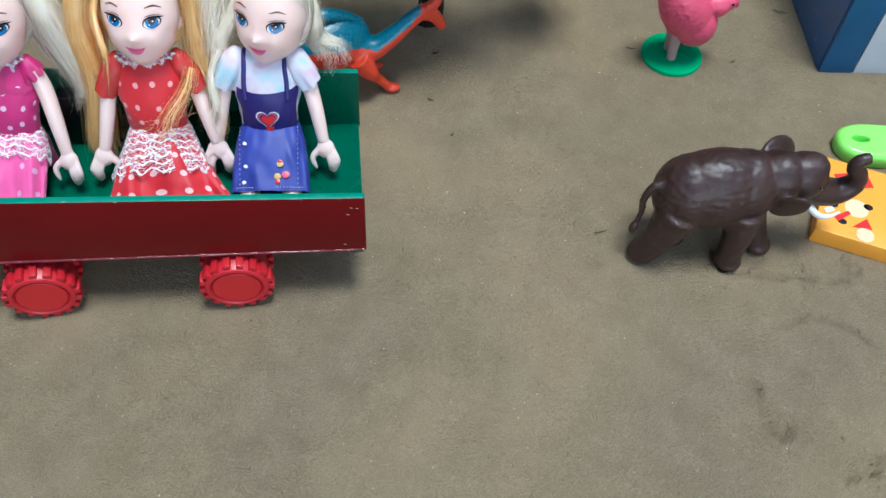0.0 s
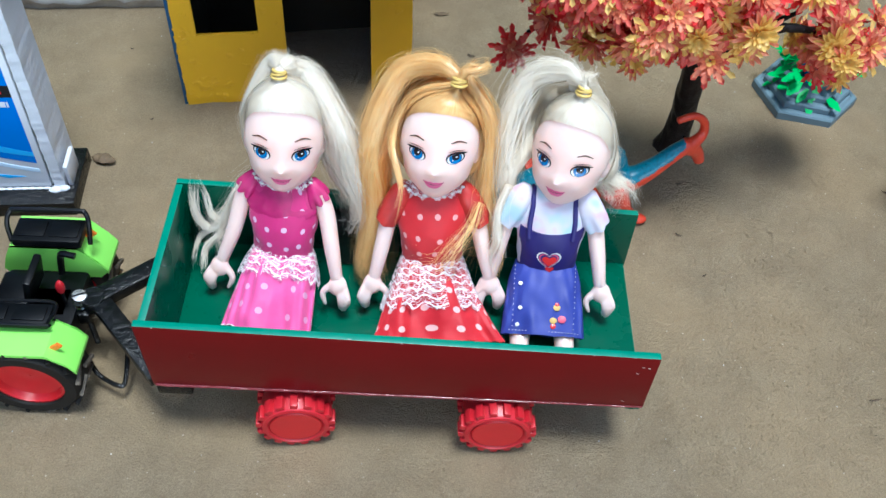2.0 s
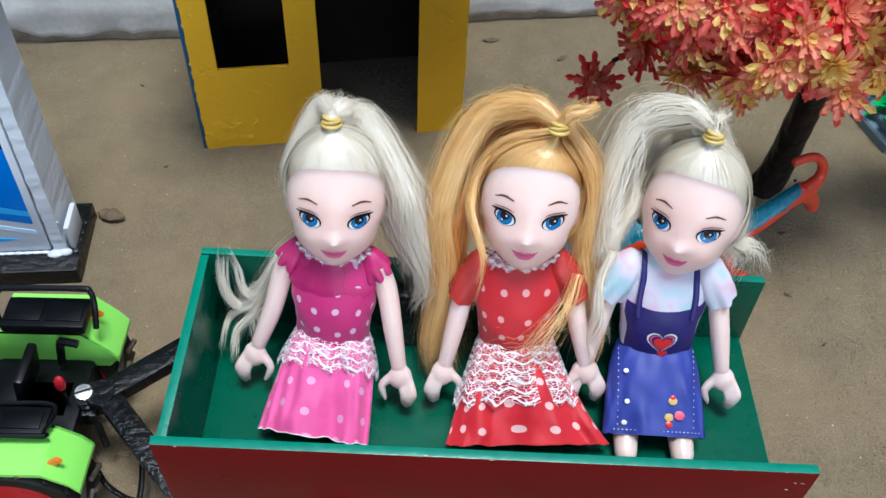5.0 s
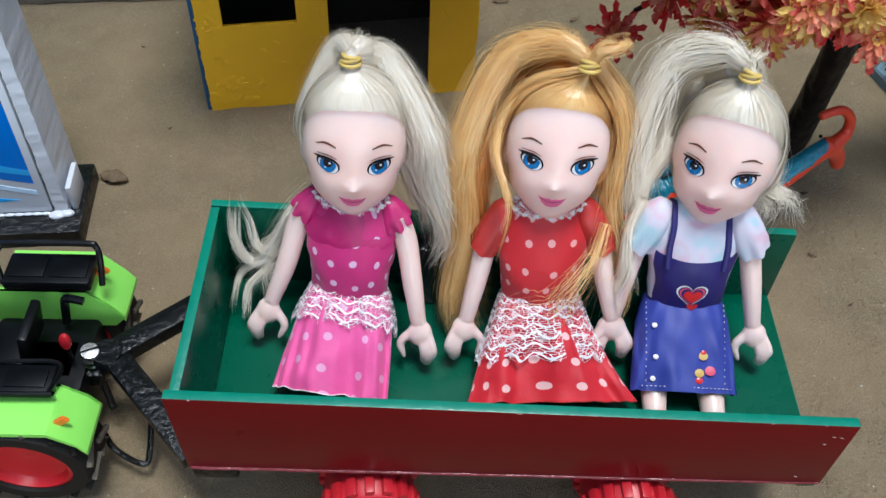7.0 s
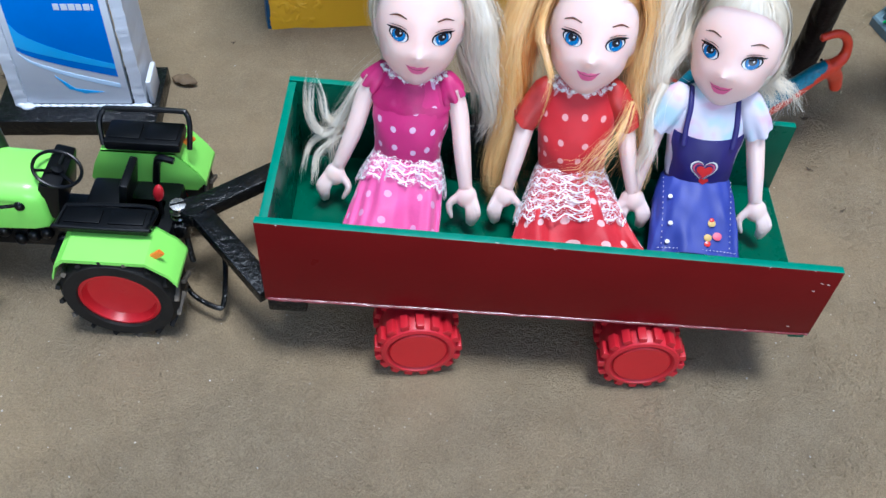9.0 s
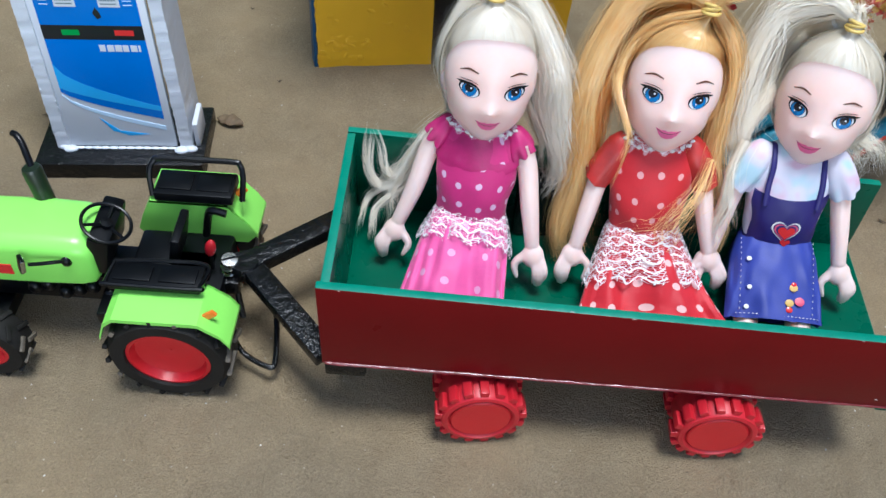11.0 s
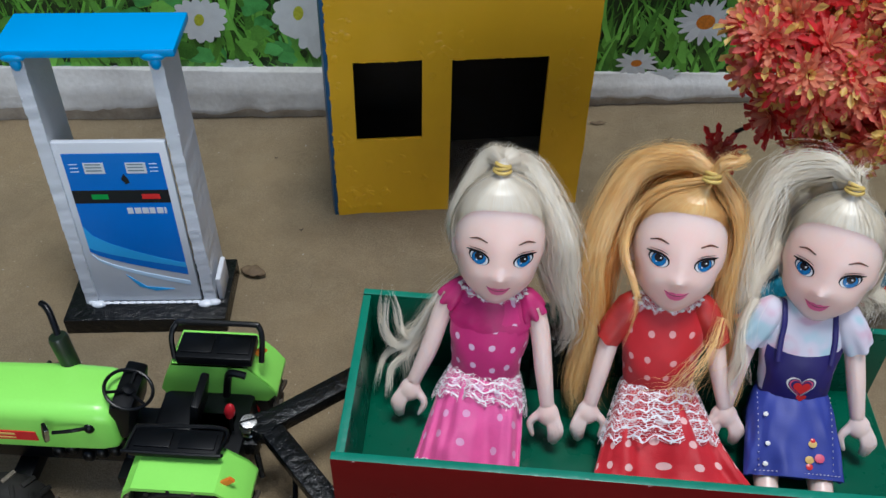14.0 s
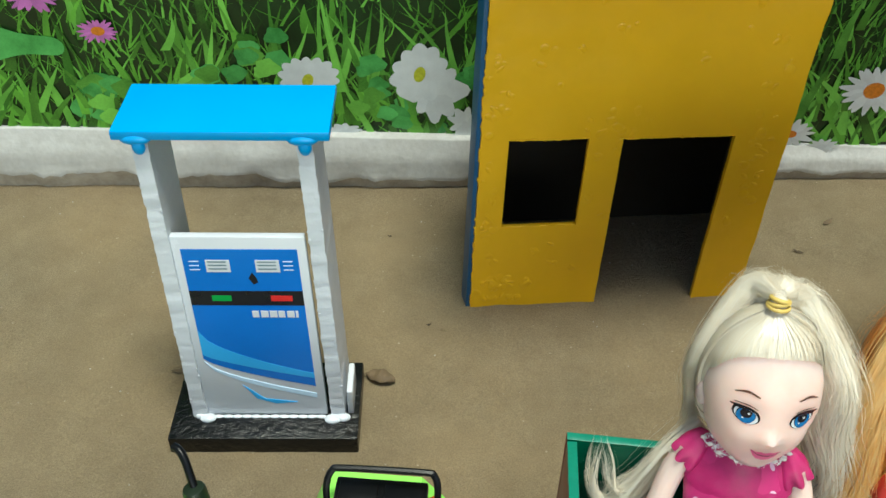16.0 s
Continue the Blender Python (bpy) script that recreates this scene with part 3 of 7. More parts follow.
    part("far_grass", s, grass, root, smooth=0)
    s = Shape()
    # round leaves
    for _ in range(70):
        x, z, r = rng.uniform(-0.1, 0.36), rng.uniform(0.035, 0.085), rng.uniform(0.006, 0.013)
        layer[0] -= 0.000004
        a = np.linspace(0, 2 * np.pi, 16, endpoint=False)
        s.add([(x + r * math.cos(t) * (1 + 0.1 * math.sin(3 * t + x * 90)), layer[0], z + r * 0.8 * math.sin(t)) for t in a], [tuple(range(16))], 7 if rng.random() < 0.25 else 0)
    part("round_leaves", s, grass, root, smooth=0)
    s = Shape()
    for _ in range(900):
        x = rng.uniform(-0.3, 0.85)
        z = rng.uniform(0.012, 0.06) if rng.random() < 0.8 else rng.uniform(0.05, 0.12)
        blade(s, x, z, rng.uniform(0.02, 0.055), rng.gauss(0, 0.35), rng.uniform(0.0028, 0.0082), 1 if rng.random() < (0.65 if x > 0.42 else 0.3) else 0, rng.gauss(0, 0.25))
    for x in (0.21, 0.225, 0.17, 0.285, 0.12):
        for k in range(4):
            blade(s, x + rng.uniform(-0.004, 0.004), 0.07, rng.uniform(0.05, 0.075), rng.uniform(-0.7, 0.6), 0.005, 1, rng.uniform(-0.2, 0.2))
    part("near_grass", s, grass, root, smooth=0)
    s = Shape()
    # clover in front of the grass
    for cx, cz, n in ((0.115, 0.070, 12), (0.150, 0.088, 10), (0.168, 0.066, 10), (0.232, 0.060, 10), (0.07, 0.07, 8), (0.30, 0.075, 9)):
        for _ in range(n):
            x, z, r = cx + rng.gauss(0, 0.011), cz + rng.gauss(0, 0.008), rng.uniform(0.005, 0.010)
            layer[0] -= 0.000004
            a = np.linspace(0, 2 * np.pi, 16, endpoint=False)
            s.add([(x + r * math.cos(t) * (1 + 0.22 * math.sin(3 * t + x * 90)), layer[0], z + r * 0.8 * math.sin(t) * (1 + 0.15 * math.cos(4 * t + z * 90))) for t in a], [tuple(range(16))], 7 if rng.random() < 0.65 else 1)
    part("clover", s, grass, root, smooth=0)
    # the big leaf, then the flowers
    s = Shape()
    layer[0] -= 0.0002
    a = np.linspace(0, 2 * np.pi, 40, endpoint=False)
    s.add([(-0.010 + 0.050 * math.cos(t), layer[0], 0.108 + 0.023 * math.sin(t) * (1 - 0.45 * math.cos(t)) + 0.008 * math.cos(t + 2.2) + 0.003 * math.sin(4 * t)) for t in a], [tuple(range(40))], 7)
    part("broad_leaf", s, grass, root, smooth=0)
    daisy(0.1885, 0.079, 0.0195, 15, 0.92)
    flower("daisy", 0.268, 0.070, 0.020, 8, 3, 3, squash=1.25, heart_r=0.12, jag=0.3)
    daisy(0.260, 0.083, 0.0200, 11, 1.05)
    flower("daisy", 0.208, 0.041, 0.013, 9, 3, 3, squash=0.5, heart_r=0.15)
    flower("daisy", 0.289, 0.046, 0.012, 9, 3, 3, heart_r=0.15)
    flower("daisy", 0.152, 0.048, 0.009, 8, 3, 3, squash=0.4)
    flower("daisy", 0.558, 0.0695, 0.023, 19, 3, 4, squash=0.85, heart_r=0.31, jag=0.08)
    flower("daisy", 0.511, 0.036, 0.017, 13, 3, 4, squash=0.7, heart_r=0.25)
    flower("daisy", 0.597, 0.031, 0.014, 14, 3, 4, squash=0.7, heart_r=0.28)
    flower("daisy", 0.535, 0.026, 0.012, 11, 3, 3, squash=0.5)
    flower("mauve_flower", 0.0635, 0.1148, 0.0118, 18, 6, 4, squash=0.72, heart_r=0.36)
    flower("mauve_flower", 0.0295, 0.139, 0.017, 18, 6, 4, squash=0.7, heart_r=0.3)


banner()


# ---- yellow toy house ----
def house():
    root = thing("toy_house", (-0.035, 0.273, 0.0), "hand-painted yellow card toy house with blue roof and sides", "toy house", turn=8.9)
    L, D, T, Hh = 0.1625, 0.082, 0.003, 0.213

    def wavy(s, amount):
        for k in range(len(s.v)):
            for q in s.v[k]:
                q[1] += amount * bumpy(q[0], q[2], 60.0, 2.0)
        return s

    # front wall, built round its window and door
    s = Shape()
    z = -0.004
    wx0, wx1, wz0, wz1 = 0.0145, 0.0562, 0.0595, 0.1165
    dx0, dx1, dz = 0.0742, 0.1335, 0.1155
    xs = sorted({0.0, wx0, wx1, dx0, dx1, L})
    zs = sorted({z, 0.03, wz0, 0.088, dz, wz1, 0.14, 0.165, 0.19, Hh})
    xs = [x for a, b in zip(xs, xs[1:]) for x in np.linspace(a, b, 6, endpoint=False)] + [L]
    zs = [c for a, b in zip(zs, zs[1:]) for c in np.linspace(a, b, 4, endpoint=False)] + [Hh]
    n = len(xs)
    vs = []
    for y in (0.0, T):
        for c in zs:
            for x in xs:
                edge = 0.0006 * bumpy(x * 1.0, c, 120.0, 3.0)
                vs.append((x + 0.015 * max(c, 0) + (edge if x in (0.0, L) else 0), y + 0.0009 * bumpy(x, c, 45.0, 6.0) + 0.0005 * bumpy(x, c, 150.0, 1.0), c))
    off = n * len(zs)
    cells = {}
    for j in range(len(zs) - 1):
        for i in range(n - 1):
            mx, mz = (xs[i] + xs[i + 1]) / 2, (zs[j] + zs[j + 1]) / 2
            cells[i, j] = not (wx0 < mx < wx1 and wz0 < mz < wz1 or dx0 < mx < dx1 and mz < dz)
    fs, inner = [], []
    for (i, j), solid in cells.items():
        if not solid:
            continue
        a, b, c, d = j * n + i, j * n + i + 1, (j + 1) * n + i + 1, (j + 1) * n + i
        fs.append((a, b, c, d))
        inner.append((a + off, d + off, c + off, b + off))
        for di, dj, e in ((-1, 0, (d, a)), (1, 0, (b, c)), (0, -1, (a, b)), (0, 1, (c, d))):
            if not cells.get((i + di, j + dj), False):
                fs.append((e[1], e[0], e[0] + off, e[1] + off))
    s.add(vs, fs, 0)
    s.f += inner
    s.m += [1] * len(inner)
    # inner faces are near black: the indoor shade is put into their colour
    shaded_card = mat("shaded_inside_card", (0.010, 0.007, 0.006), 0.8, vary=0.4, scale=60, second=(0.022, 0.015, 0.007))
    part("front_wall", s, [YELLOW_PAINT, shaded_card], root, "yellow painted front with open window and doorway", smooth=50)
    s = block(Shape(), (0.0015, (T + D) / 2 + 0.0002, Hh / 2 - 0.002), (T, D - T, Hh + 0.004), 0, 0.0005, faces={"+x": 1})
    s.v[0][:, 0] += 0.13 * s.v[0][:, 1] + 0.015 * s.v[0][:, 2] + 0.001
    part("side_wall", s, [BLUE_PAINT, shaded_card], root, "blue painted side")
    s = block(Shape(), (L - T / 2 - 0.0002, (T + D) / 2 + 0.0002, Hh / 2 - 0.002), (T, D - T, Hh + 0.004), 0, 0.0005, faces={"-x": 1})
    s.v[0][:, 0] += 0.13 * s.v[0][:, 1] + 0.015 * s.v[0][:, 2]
    part("side_wall", s, [BLUE_PAINT, shaded_card], root, "blue painted side")
    s = block(Shape(), (-0.0014, 0.0062, Hh / 2 - 0.002), (0.0024, 0.0105, Hh + 0.004), 0, 0.0006)
    s.v[0][:, 0] += -0.16 * (s.v[0][:, 1] - 0.001) + 0.015 * s.v[0][:, 2]
    part("corner_strip", s, BLUE_PAINT, root, "blue painted corner strip")
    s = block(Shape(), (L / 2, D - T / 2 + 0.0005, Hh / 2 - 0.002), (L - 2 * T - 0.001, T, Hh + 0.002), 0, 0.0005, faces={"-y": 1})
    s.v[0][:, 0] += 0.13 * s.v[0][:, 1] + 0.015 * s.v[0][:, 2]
    part("back_wall", s, [YELLOW_PAINT, shaded_card], root)
    s = block(Shape(), (L / 2 + 0.008, D / 2 - 0.010, Hh + 0.0046), (L + 0.016, D + 0.040, 0.005), 0, 0.001)
    part("roof", wavy(s, 0.0), BLUE_PAINT, root, "flat blue painted roof")
    # lumps of dried paint and filler
    s = Shape()
    rng = random.Random(11)

    def face(x, c):
        return 0.0009 * bumpy(x, c, 45.0, 6.0) + 0.0005 * bumpy(x, c, 150.0, 1.0)

    areas = ((0.003, 0.030, 0.002, 0.022, 22), (0.001, 0.013, 0.02, 0.16, 26), (0.050, 0.090, 0.118, 0.132, 16), (0.140, 0.155, 0.05, 0.17, 22), (0.030, 0.060, 0.030, 0.048, 5), (0.058, 0.072, 0.06, 0.11, 7), (0.02, 0.14, 0.14, 0.2, 10))
    for x0, x1, z0, z1, count in areas:
        for _ in range(count):
            x, c = rng.uniform(x0, x1), rng.uniform(z0, z1)
            for _ in range(rng.choice((1, 2, 3))):
                x, c = x + rng.gauss(0, 0.0020), c + rng.gauss(0, 0.0020)
                r, h = rng.uniform(0.0010, 0.0034), rng.uniform(0.0008, 0.0030)
                if wx0 - r < x < wx1 + r and wz0 - h < c < wz1 + h or dx0 - r < x < dx1 + r and c < dz + h or x < r or x > L - r or c < h:
                    continue
                ball(s, (x + 0.015 * c, face(x, c), c), (r, rng.uniform(0.00015, 0.00035), h), 0, 12, 6, pose(0, 0, 0, 0, rng.uniform(-60, 60), 0))
    # ragged paint along the sill, the lintels and the left edge
    for _ in range(34):
        x = rng.uniform(0.016, 0.133)
        if wx1 < x < dx0:
            continue
        ball(s, (x + 0.0018, 0.0006, 0.1172 + rng.uniform(-0.0008, 0.0004) - (0.0008 if x > dx0 else 0)), (rng.uniform(0.001, 0.003), 0.0011, 0.0006), 0, 10, 6)
    for _ in range(14):
        ball(s, (rng.uniform(wx0 + 0.001, wx1 - 0.001) + 0.0009, 0.0008, wz0 + rng.uniform(-0.0003, 0.0004)), (rng.uniform(0.001, 0.004), 0.0012, 0.0006), 0, 10, 6)
    for _ in range(70):
        c = rng.uniform(0.0, Hh)
        ball(s, (0.015 * c + rng.uniform(-0.0004, 0.0006), 0.0008, c), (0.0007, 0.0010, rng.uniform(0.0008, 0.003)), 0, 8, 6)
    tagged(part("paint_relief", s, YELLOW_PAINT, root), kind="stuff")


house()


# ---- toy fuel pump ----
def pump():
    root = thing("toy_fuel_pump", (-0.1345, 0.1845, 0.0), "white toy fuel pump with blue canopy on a black base", "toy pump", turn=5.0)
    lean = math.tan(radians(9.6))

    def tilt(vs):
        vs = np.array(vs)
        vs[:, 0] += 0.0045 - 0.05 * (vs[:, 2] - 0.02)
        vs[:, 1] += lean * (vs[:, 2] - 0.011)
        return vs

    s = block(Shape(), (0, -0.0005, 0.0045), (0.0945, 0.0515, 0.0125), 0, 0.0012)
    base = part("base", s, BLACK_PAINT, root, "black painted wooden base")
    rng = random.Random(3)
    for x in (-0.0380, 0.0318):
        s = Shape()
        rings = []
        for k, z in enumerate(np.linspace(0.0105, 0.1635, 110)):
            w, d = 0.0035, 0.0155
            e = [0.0004 * bumpy(z, x + c, 160.0, 3.0 + c) + 0.0004 * bumpy(z, x + c, 520.0, 5.0 + c) for c in range(4)]
            rings.append([(x - w + e[0], -0.0125 + e[1], z), (x + w + e[2], -0.0125 + e[3], z), (x + w, -0.0125 + 2 * d, z), (x - w, -0.0125 + 2 * d, z)])
        loft(s, [tilt(r) for r in rings], 0)
        for _ in range(12):
            z = rng.uniform(0.012, 0.16)
            ball(s, tilt([(x + rng.choice((-1, 1)) * rng.uniform(0.0028, 0.0034), -0.0122, z)])[0], (rng.uniform(0.0004, 0.0008), 0.0006, rng.uniform(0.0008, 0.0024)), 0, 8, 6)
        part("post", s, WHITE_PAINT, root, smooth=30)
    # display board and its printed film
    s = block(Shape(), (-0.0042, -0.0092, 0.0625), (0.0610, 0.0036, 0.103), 0, 0.0008, shear=tilt)
    board = part("board", s, WHITE_GLOSS, root, "white board with blue printed display")

    def film(name, m, outline, depth, up=board):
        """A printed patch on the board: x across, z up from the board's foot."""
        k = len(outline)
        front = tilt([(x, -0.0111 - depth, z + 0.011) for x, z in outline])
        back = tilt([(x, -0.0110, z + 0.011) for x, z in outline])
        q = Shape().add(np.concatenate([front, back]), [tuple(range(k))] + [(i, i + k, (i + 1) % k + k, (i + 1) % k) for i in range(k)], 0)
        part(name, q, m, up, smooth=0)

    def rect(x0, x1, z0, z1):
        return [(x0, z0), (x1, z0), (x1, z1), (x0, z1)]

    X0, X1 = -0.0308, 0.0222
    film("panel_print", PRINT_BLUE, [(X0, 0.035), *[(x, 0.035 - 0.0165 * ((x - X0) / (X1 - X0)) ** 0.7) for x in np.linspace(X0, X1, 14)[1:]], (X1, 0.0967), (X0, 0.0967)], 0.0001)
    film("panel_print", PRINT_CYAN, [(X0, 0.0375), *[(x, 0.0375 - 0.014 * ((x - X0) / (X1 - X0)) ** 0.75) for x in np.linspace(X0, X1, 14)[1:]], (X1, 0.0268), *[(x, 0.052 - 0.0255 * ((x - X0) / (X1 - X0)) ** 0.55) for x in np.linspace(X1, X0, 14)[1:]]], 0.0002)
    film("panel_print", PRINT_PALE, [*[(x, 0.0335 - 0.0195 * ((x - X0) / (X1 - X0)) ** 0.62) for x in np.linspace(X0, X1, 14)], *[(x, 0.0335 - 0.0222 * ((x - X0) / (X1 - X0)) ** 0.55) for x in np.linspace(X1, X0, 14)]], 0.0002)
    film("panel_print", PRINT_CYAN, [(-0.014, 0.019), (-0.004, 0.0105), (0.012, 0.0085), (0.001, 0.0075), (-0.008, 0.0105)], 0.0002)
    film("black_band", PRINT_BLACK, rect(X0, X1, 0.0665, 0.0745), 0.0002)
    film("green_key", PRINT_GREEN, rect(-0.0205, -0.0115, 0.069, 0.072), 0.0003)
    film("red_key", PRINT_RED, rect(0.0070, 0.0170, 0.069, 0.072), 0.0003)
    for x in (-0.0205, 0.0022):
        film("dial", WHITE_GLOSS, rect(x, x + 0.011, 0.0848, 0.0912), 0.0003)
        for z in (0.0863, 0.0882, 0.09):
            film("figures", STONE, rect(x + 0.001, x + 0.0095, z, z + 0.0006), 0.0004)
        for z in (0.0858, 0.088, 0.0902):
            side = x - 0.0075 if x < 0 else x + 0.0128
            film("small_print", PRINT_PALE, rect(side, side + 0.0045, z, z + 0.0004), 0.0003)
    film("small_print", PRINT_BLACK, [(-0.002, 0.0815), (0.0, 0.0782), (0.0022, 0.0792), (0.0018, 0.0815), (0.0, 0.0846)], 0.0003)
    for k, w in enumerate((0.0031, 0.0035, 0.0036, 0.0031, 0.0035, 0.0012)):
        x = -0.0030 + k * 0.0041
        film("name_bar", WHITE_GLOSS, rect(x, x + w, 0.0598, 0.0634), 0.0003)
    # canopy, its dripping paint, and blobs of white glue at the foot
    s = block(Shape(), (-0.0052, 0.0295, 0.1655), (0.0915, 0.039, 0.0045), 0, 0.0009)
    canopy = part("canopy", s, SKY_BLUE, root, "bright blue painted canopy")
    for x in (-0.0410, 0.0290):
        s = Shape()
        ball(s, (x, 0.0110, 0.1632), (0.0066, 0.0020, 0.0026), 0, 14, 8)
        ball(s, (x + 0.0008, 0.0108, 0.1600), (0.0030, 0.0018, 0.0044), 0, 12, 8)
        part("paint_drip", s, SKY_BLUE, canopy)
    s = Shape()
    for x, y, r in ((-0.029, -0.0135, 0.0042), (0.034, -0.014, 0.0045), (-0.033, -0.012, 0.003), (0.039, -0.013, 0.004)):
        ball(s, (x, y, 0.0112), (r, r * 0.7, 0.0018), 0, 12, 8)
    block(s, (0.0428, 0.0, 0.0185), (0.0032, 0.02, 0.017), 0, 0.0012)
    for x in np.linspace(-0.024, 0.028, 12):
        ball(s, (x, -0.0125, 0.0112), (0.003, 0.0012, 0.0008), 0, 8, 6)
    part("glue", s, WHITE_GLOSS, base, "white glue")


pump()


# ---- wooden trailer ----
def bed(x):
    """Height of the trailer's floor, which dips towards its open end."""
    return 0.0478 - 0.0038 * (x - 0.01) / 0.247


def trailer():
    root = thing("toy_trailer", (0.13, 0.058, 0.0), "hand-made wooden trailer, dark red outside, green inside", "toy trailer")
    inv = pose(-0.13, -0.058, 0.0)

    def slab(x0, x1, y0, y1, bottom, top, faces, m=0, bevel=0.0007):
        def shape(vs):
            vs = np.array(vs)
            u = (vs[:, 0] - 0.0075) / 0.25
            lo = bottom[0] + (bottom[1] - bottom[0]) * u
            hi = top[0] + (top[1] - top[0]) * u
            vs[:, 2] = lo + (hi - lo) * (vs[:, 2] - 0.0) / 0.05
            vs[:, 1] += 0.0003 * np.sin(vs[:, 0] * 70)
            return vs

        return block(Shape(), ((x0 + x1) / 2, (y0 + y1) / 2, 0.025), (x1 - x0, y1 - y0, 0.05), m, bevel, faces=faces, shear=shape).moved(inv)

    mats = [GREEN_PAINT, RED_PAINT, GREEN_EDGE]
    low, high = (0.0460, 0.0418), (0.0982, 0.0878)
    front = part("front_panel", slab(0.0072, 0.2578, 0.0102, 0.0142, low, high, {"-y": 1, "-z": 1, "+z": 2, "+x": 1, "-x": 1}), mats, root, "dark red outside, green inside and along the top edge")
    part("back_panel", slab(0.0085, 0.2578, 0.1038, 0.1076, low, (0.0968, 0.0862), {"+y": 1, "-z": 1, "+z": 2, "+x": 0, "-x": 1}), mats, root)
    part("end_panel", slab(0.0085, 0.0125, 0.0146, 0.1034, low, (0.0965, 0.0950), {"-x": 1, "+z": 2}), mats, root)
    part("floor_board", slab(0.0100, 0.2570, 0.0140, 0.1040, (0.0440, 0.0402), (0.0478, 0.0440), {"-z": 1, "+x": 2}), mats, root)
    # chipped lower rim of the front panel, its corner bracket and worn spots
    s = Shape()
    xs = np.linspace(0.0085, 0.2570, 120)
    tube(s, [(x, 0.0104 + 0.0003 * bumpy(x, 0, 90.0), 0.0468 - 0.0042 * (x - 0.0075) / 0.25 + 0.0003 * bumpy(x, 3, 60.0)) for x in xs], [0.0009 + 0.0003 * bumpy(x, 0, 300.0, 4.0) for x in xs], 8)
    part("lower_rim", s.moved(inv), CHIPPED, front, "glossy rim with chipped paint")
    s = Shape()
    for x, z in ((0.2505, 0.080), (0.2487, 0.0745), (0.2535, 0.0795), (0.2462, 0.0482)):
        ball(s, (x, 0.0101, z), (0.0012, 0.0002, 0.0004), 0, 8, 5, pose(0, 0, 0, 0, 20, 0))
    rng = random.Random(17)
    for _ in range(7):
        x = rng.uniform(0.010, 0.256)
        top = np.interp(x, [0.0072, 0.2578], [0.0982, 0.0878])
        ball(s, (x, 0.0101 + rng.uniform(0, 0.0006), top - rng.uniform(0.0001, 0.0007)), (rng.uniform(0.0003, 0.0014), 0.0002, 0.0002), 0, 6, 5)
    for _ in range(14):
        x = rng.uniform(0.17, 0.256)
        ball(s, (x, 0.0101, 0.0465 - 0.0042 * (x - 0.0075) / 0.25 + rng.uniform(-0.0002, 0.0006)), (rng.uniform(0.0003, 0.0012), 0.0003, 0.00018), 0, 6, 5)
    tagged(part("chipping", s.moved(inv), mat("bare_wood_chip", (0.55, 0.44, 0.40), 0.6), front), kind="stuff")
    s = block(Shape(), (0.017, 0.0135, 0.0415), (0.018, 0.0065, 0.008), 0, 0.0015)
    part("bracket", s.moved(inv), BLACK_PAINT, root, "black corner bracket")
    s = block(Shape(), (0.2525, 0.0118, 0.0412), (0.0075, 0.0035, 0.0028), 0, 0.0008)
    part("corner_piece", s.moved(inv), GREEN_PAINT, root)
    # axle beams and four lugged wheels
    wheel_xs = (0.0768, 0.1838)
    for x in wheel_xs:
        s = block(Shape(), (x, 0.059, 0.035), (0.012, 0.06, 0.0185), 0, 0.001)
        part("axle", s.moved(inv), BLACK_PAINT, root)
    s = Shape()
    prof = [(0.0005, -0.0116), (0.0138, -0.0116), (0.0146, -0.0124), (0.0154, -0.0130), (0.0172, -0.0126), (0.0182, -0.0112), (0.0182, 0.0112), (0.0172, 0.0126), (0.0154, 0.0130), (0.0146, 0.0124), (0.0138, 0.0112), (0.0005, 0.0112)]
    lathe(s, prof, 0, 40)
    for k in range(17):
        a = 2 * math.pi * k / 17
        for side in (-1, 1):
            b = a + (math.pi / 17 if side > 0 else 0)
            block(s, (0.0190 * math.cos(b), 0.0190 * math.sin(b), side * 0.0082), (0.0036, 0.0040, 0.0076), 0, 0.0007, pose(0, 0, 0, 0, 0, math.degrees(b)))
    s.moved(pose(0, 0, 0, 90, 0, 0))
    tyre = s.mesh("wheel", RED_PLASTIC)
    s = lathe(Shape(), [(0.0005, -0.0006), (0.0130, -0.0006), (0.0136, 0.0), (0.0130, 0.0006), (0.0005, 0.0006)], 0, 36).moved(pose(0, 0, 0, 90, 0, 0))
    disc = s.mesh("hub_disc", RED_RIM)
    for k, x in enumerate(wheel_xs):
        for y in (0.0155, 0.1025):
            w = new("wheel", tyre)
            w.parent = root
            w.matrix_parent_inverse = Matrix.Identity(4)
            w.location = (x - 0.13, y - 0.058, 0.0208)
            w.rotation_euler = (0, radians(7 + 31 * k + (11 if y > 0.05 else 0)), radians(2.0 if k else 6.0))
            tagged(w, "red moulded plastic wheel with lugs")
            c = new("hub_disc", disc)
            c.parent = w
            c.location = (0, -0.0121 if y < 0.05 else 0.0121, 0)
    # forked black drawbar
    for a, b in (((-0.036, 0.0625, 0.0455), (0.0085, 0.1000, 0.0445)), ((-0.034, 0.0620, 0.0450), (0.0065, 0.0185, 0.0420))):
        d = Vector(b) - Vector(a)
        mid = (Vector(a) + Vector(b)) / 2
        s = block(Shape(), tuple(mid), (d.length + 0.004, 0.0108, 0.0075), 0, 0.0009, d.to_track_quat("X", "Z").to_matrix().to_4x4())
        part("drawbar_arm", s.moved(inv), BLACK_PAINT, root)
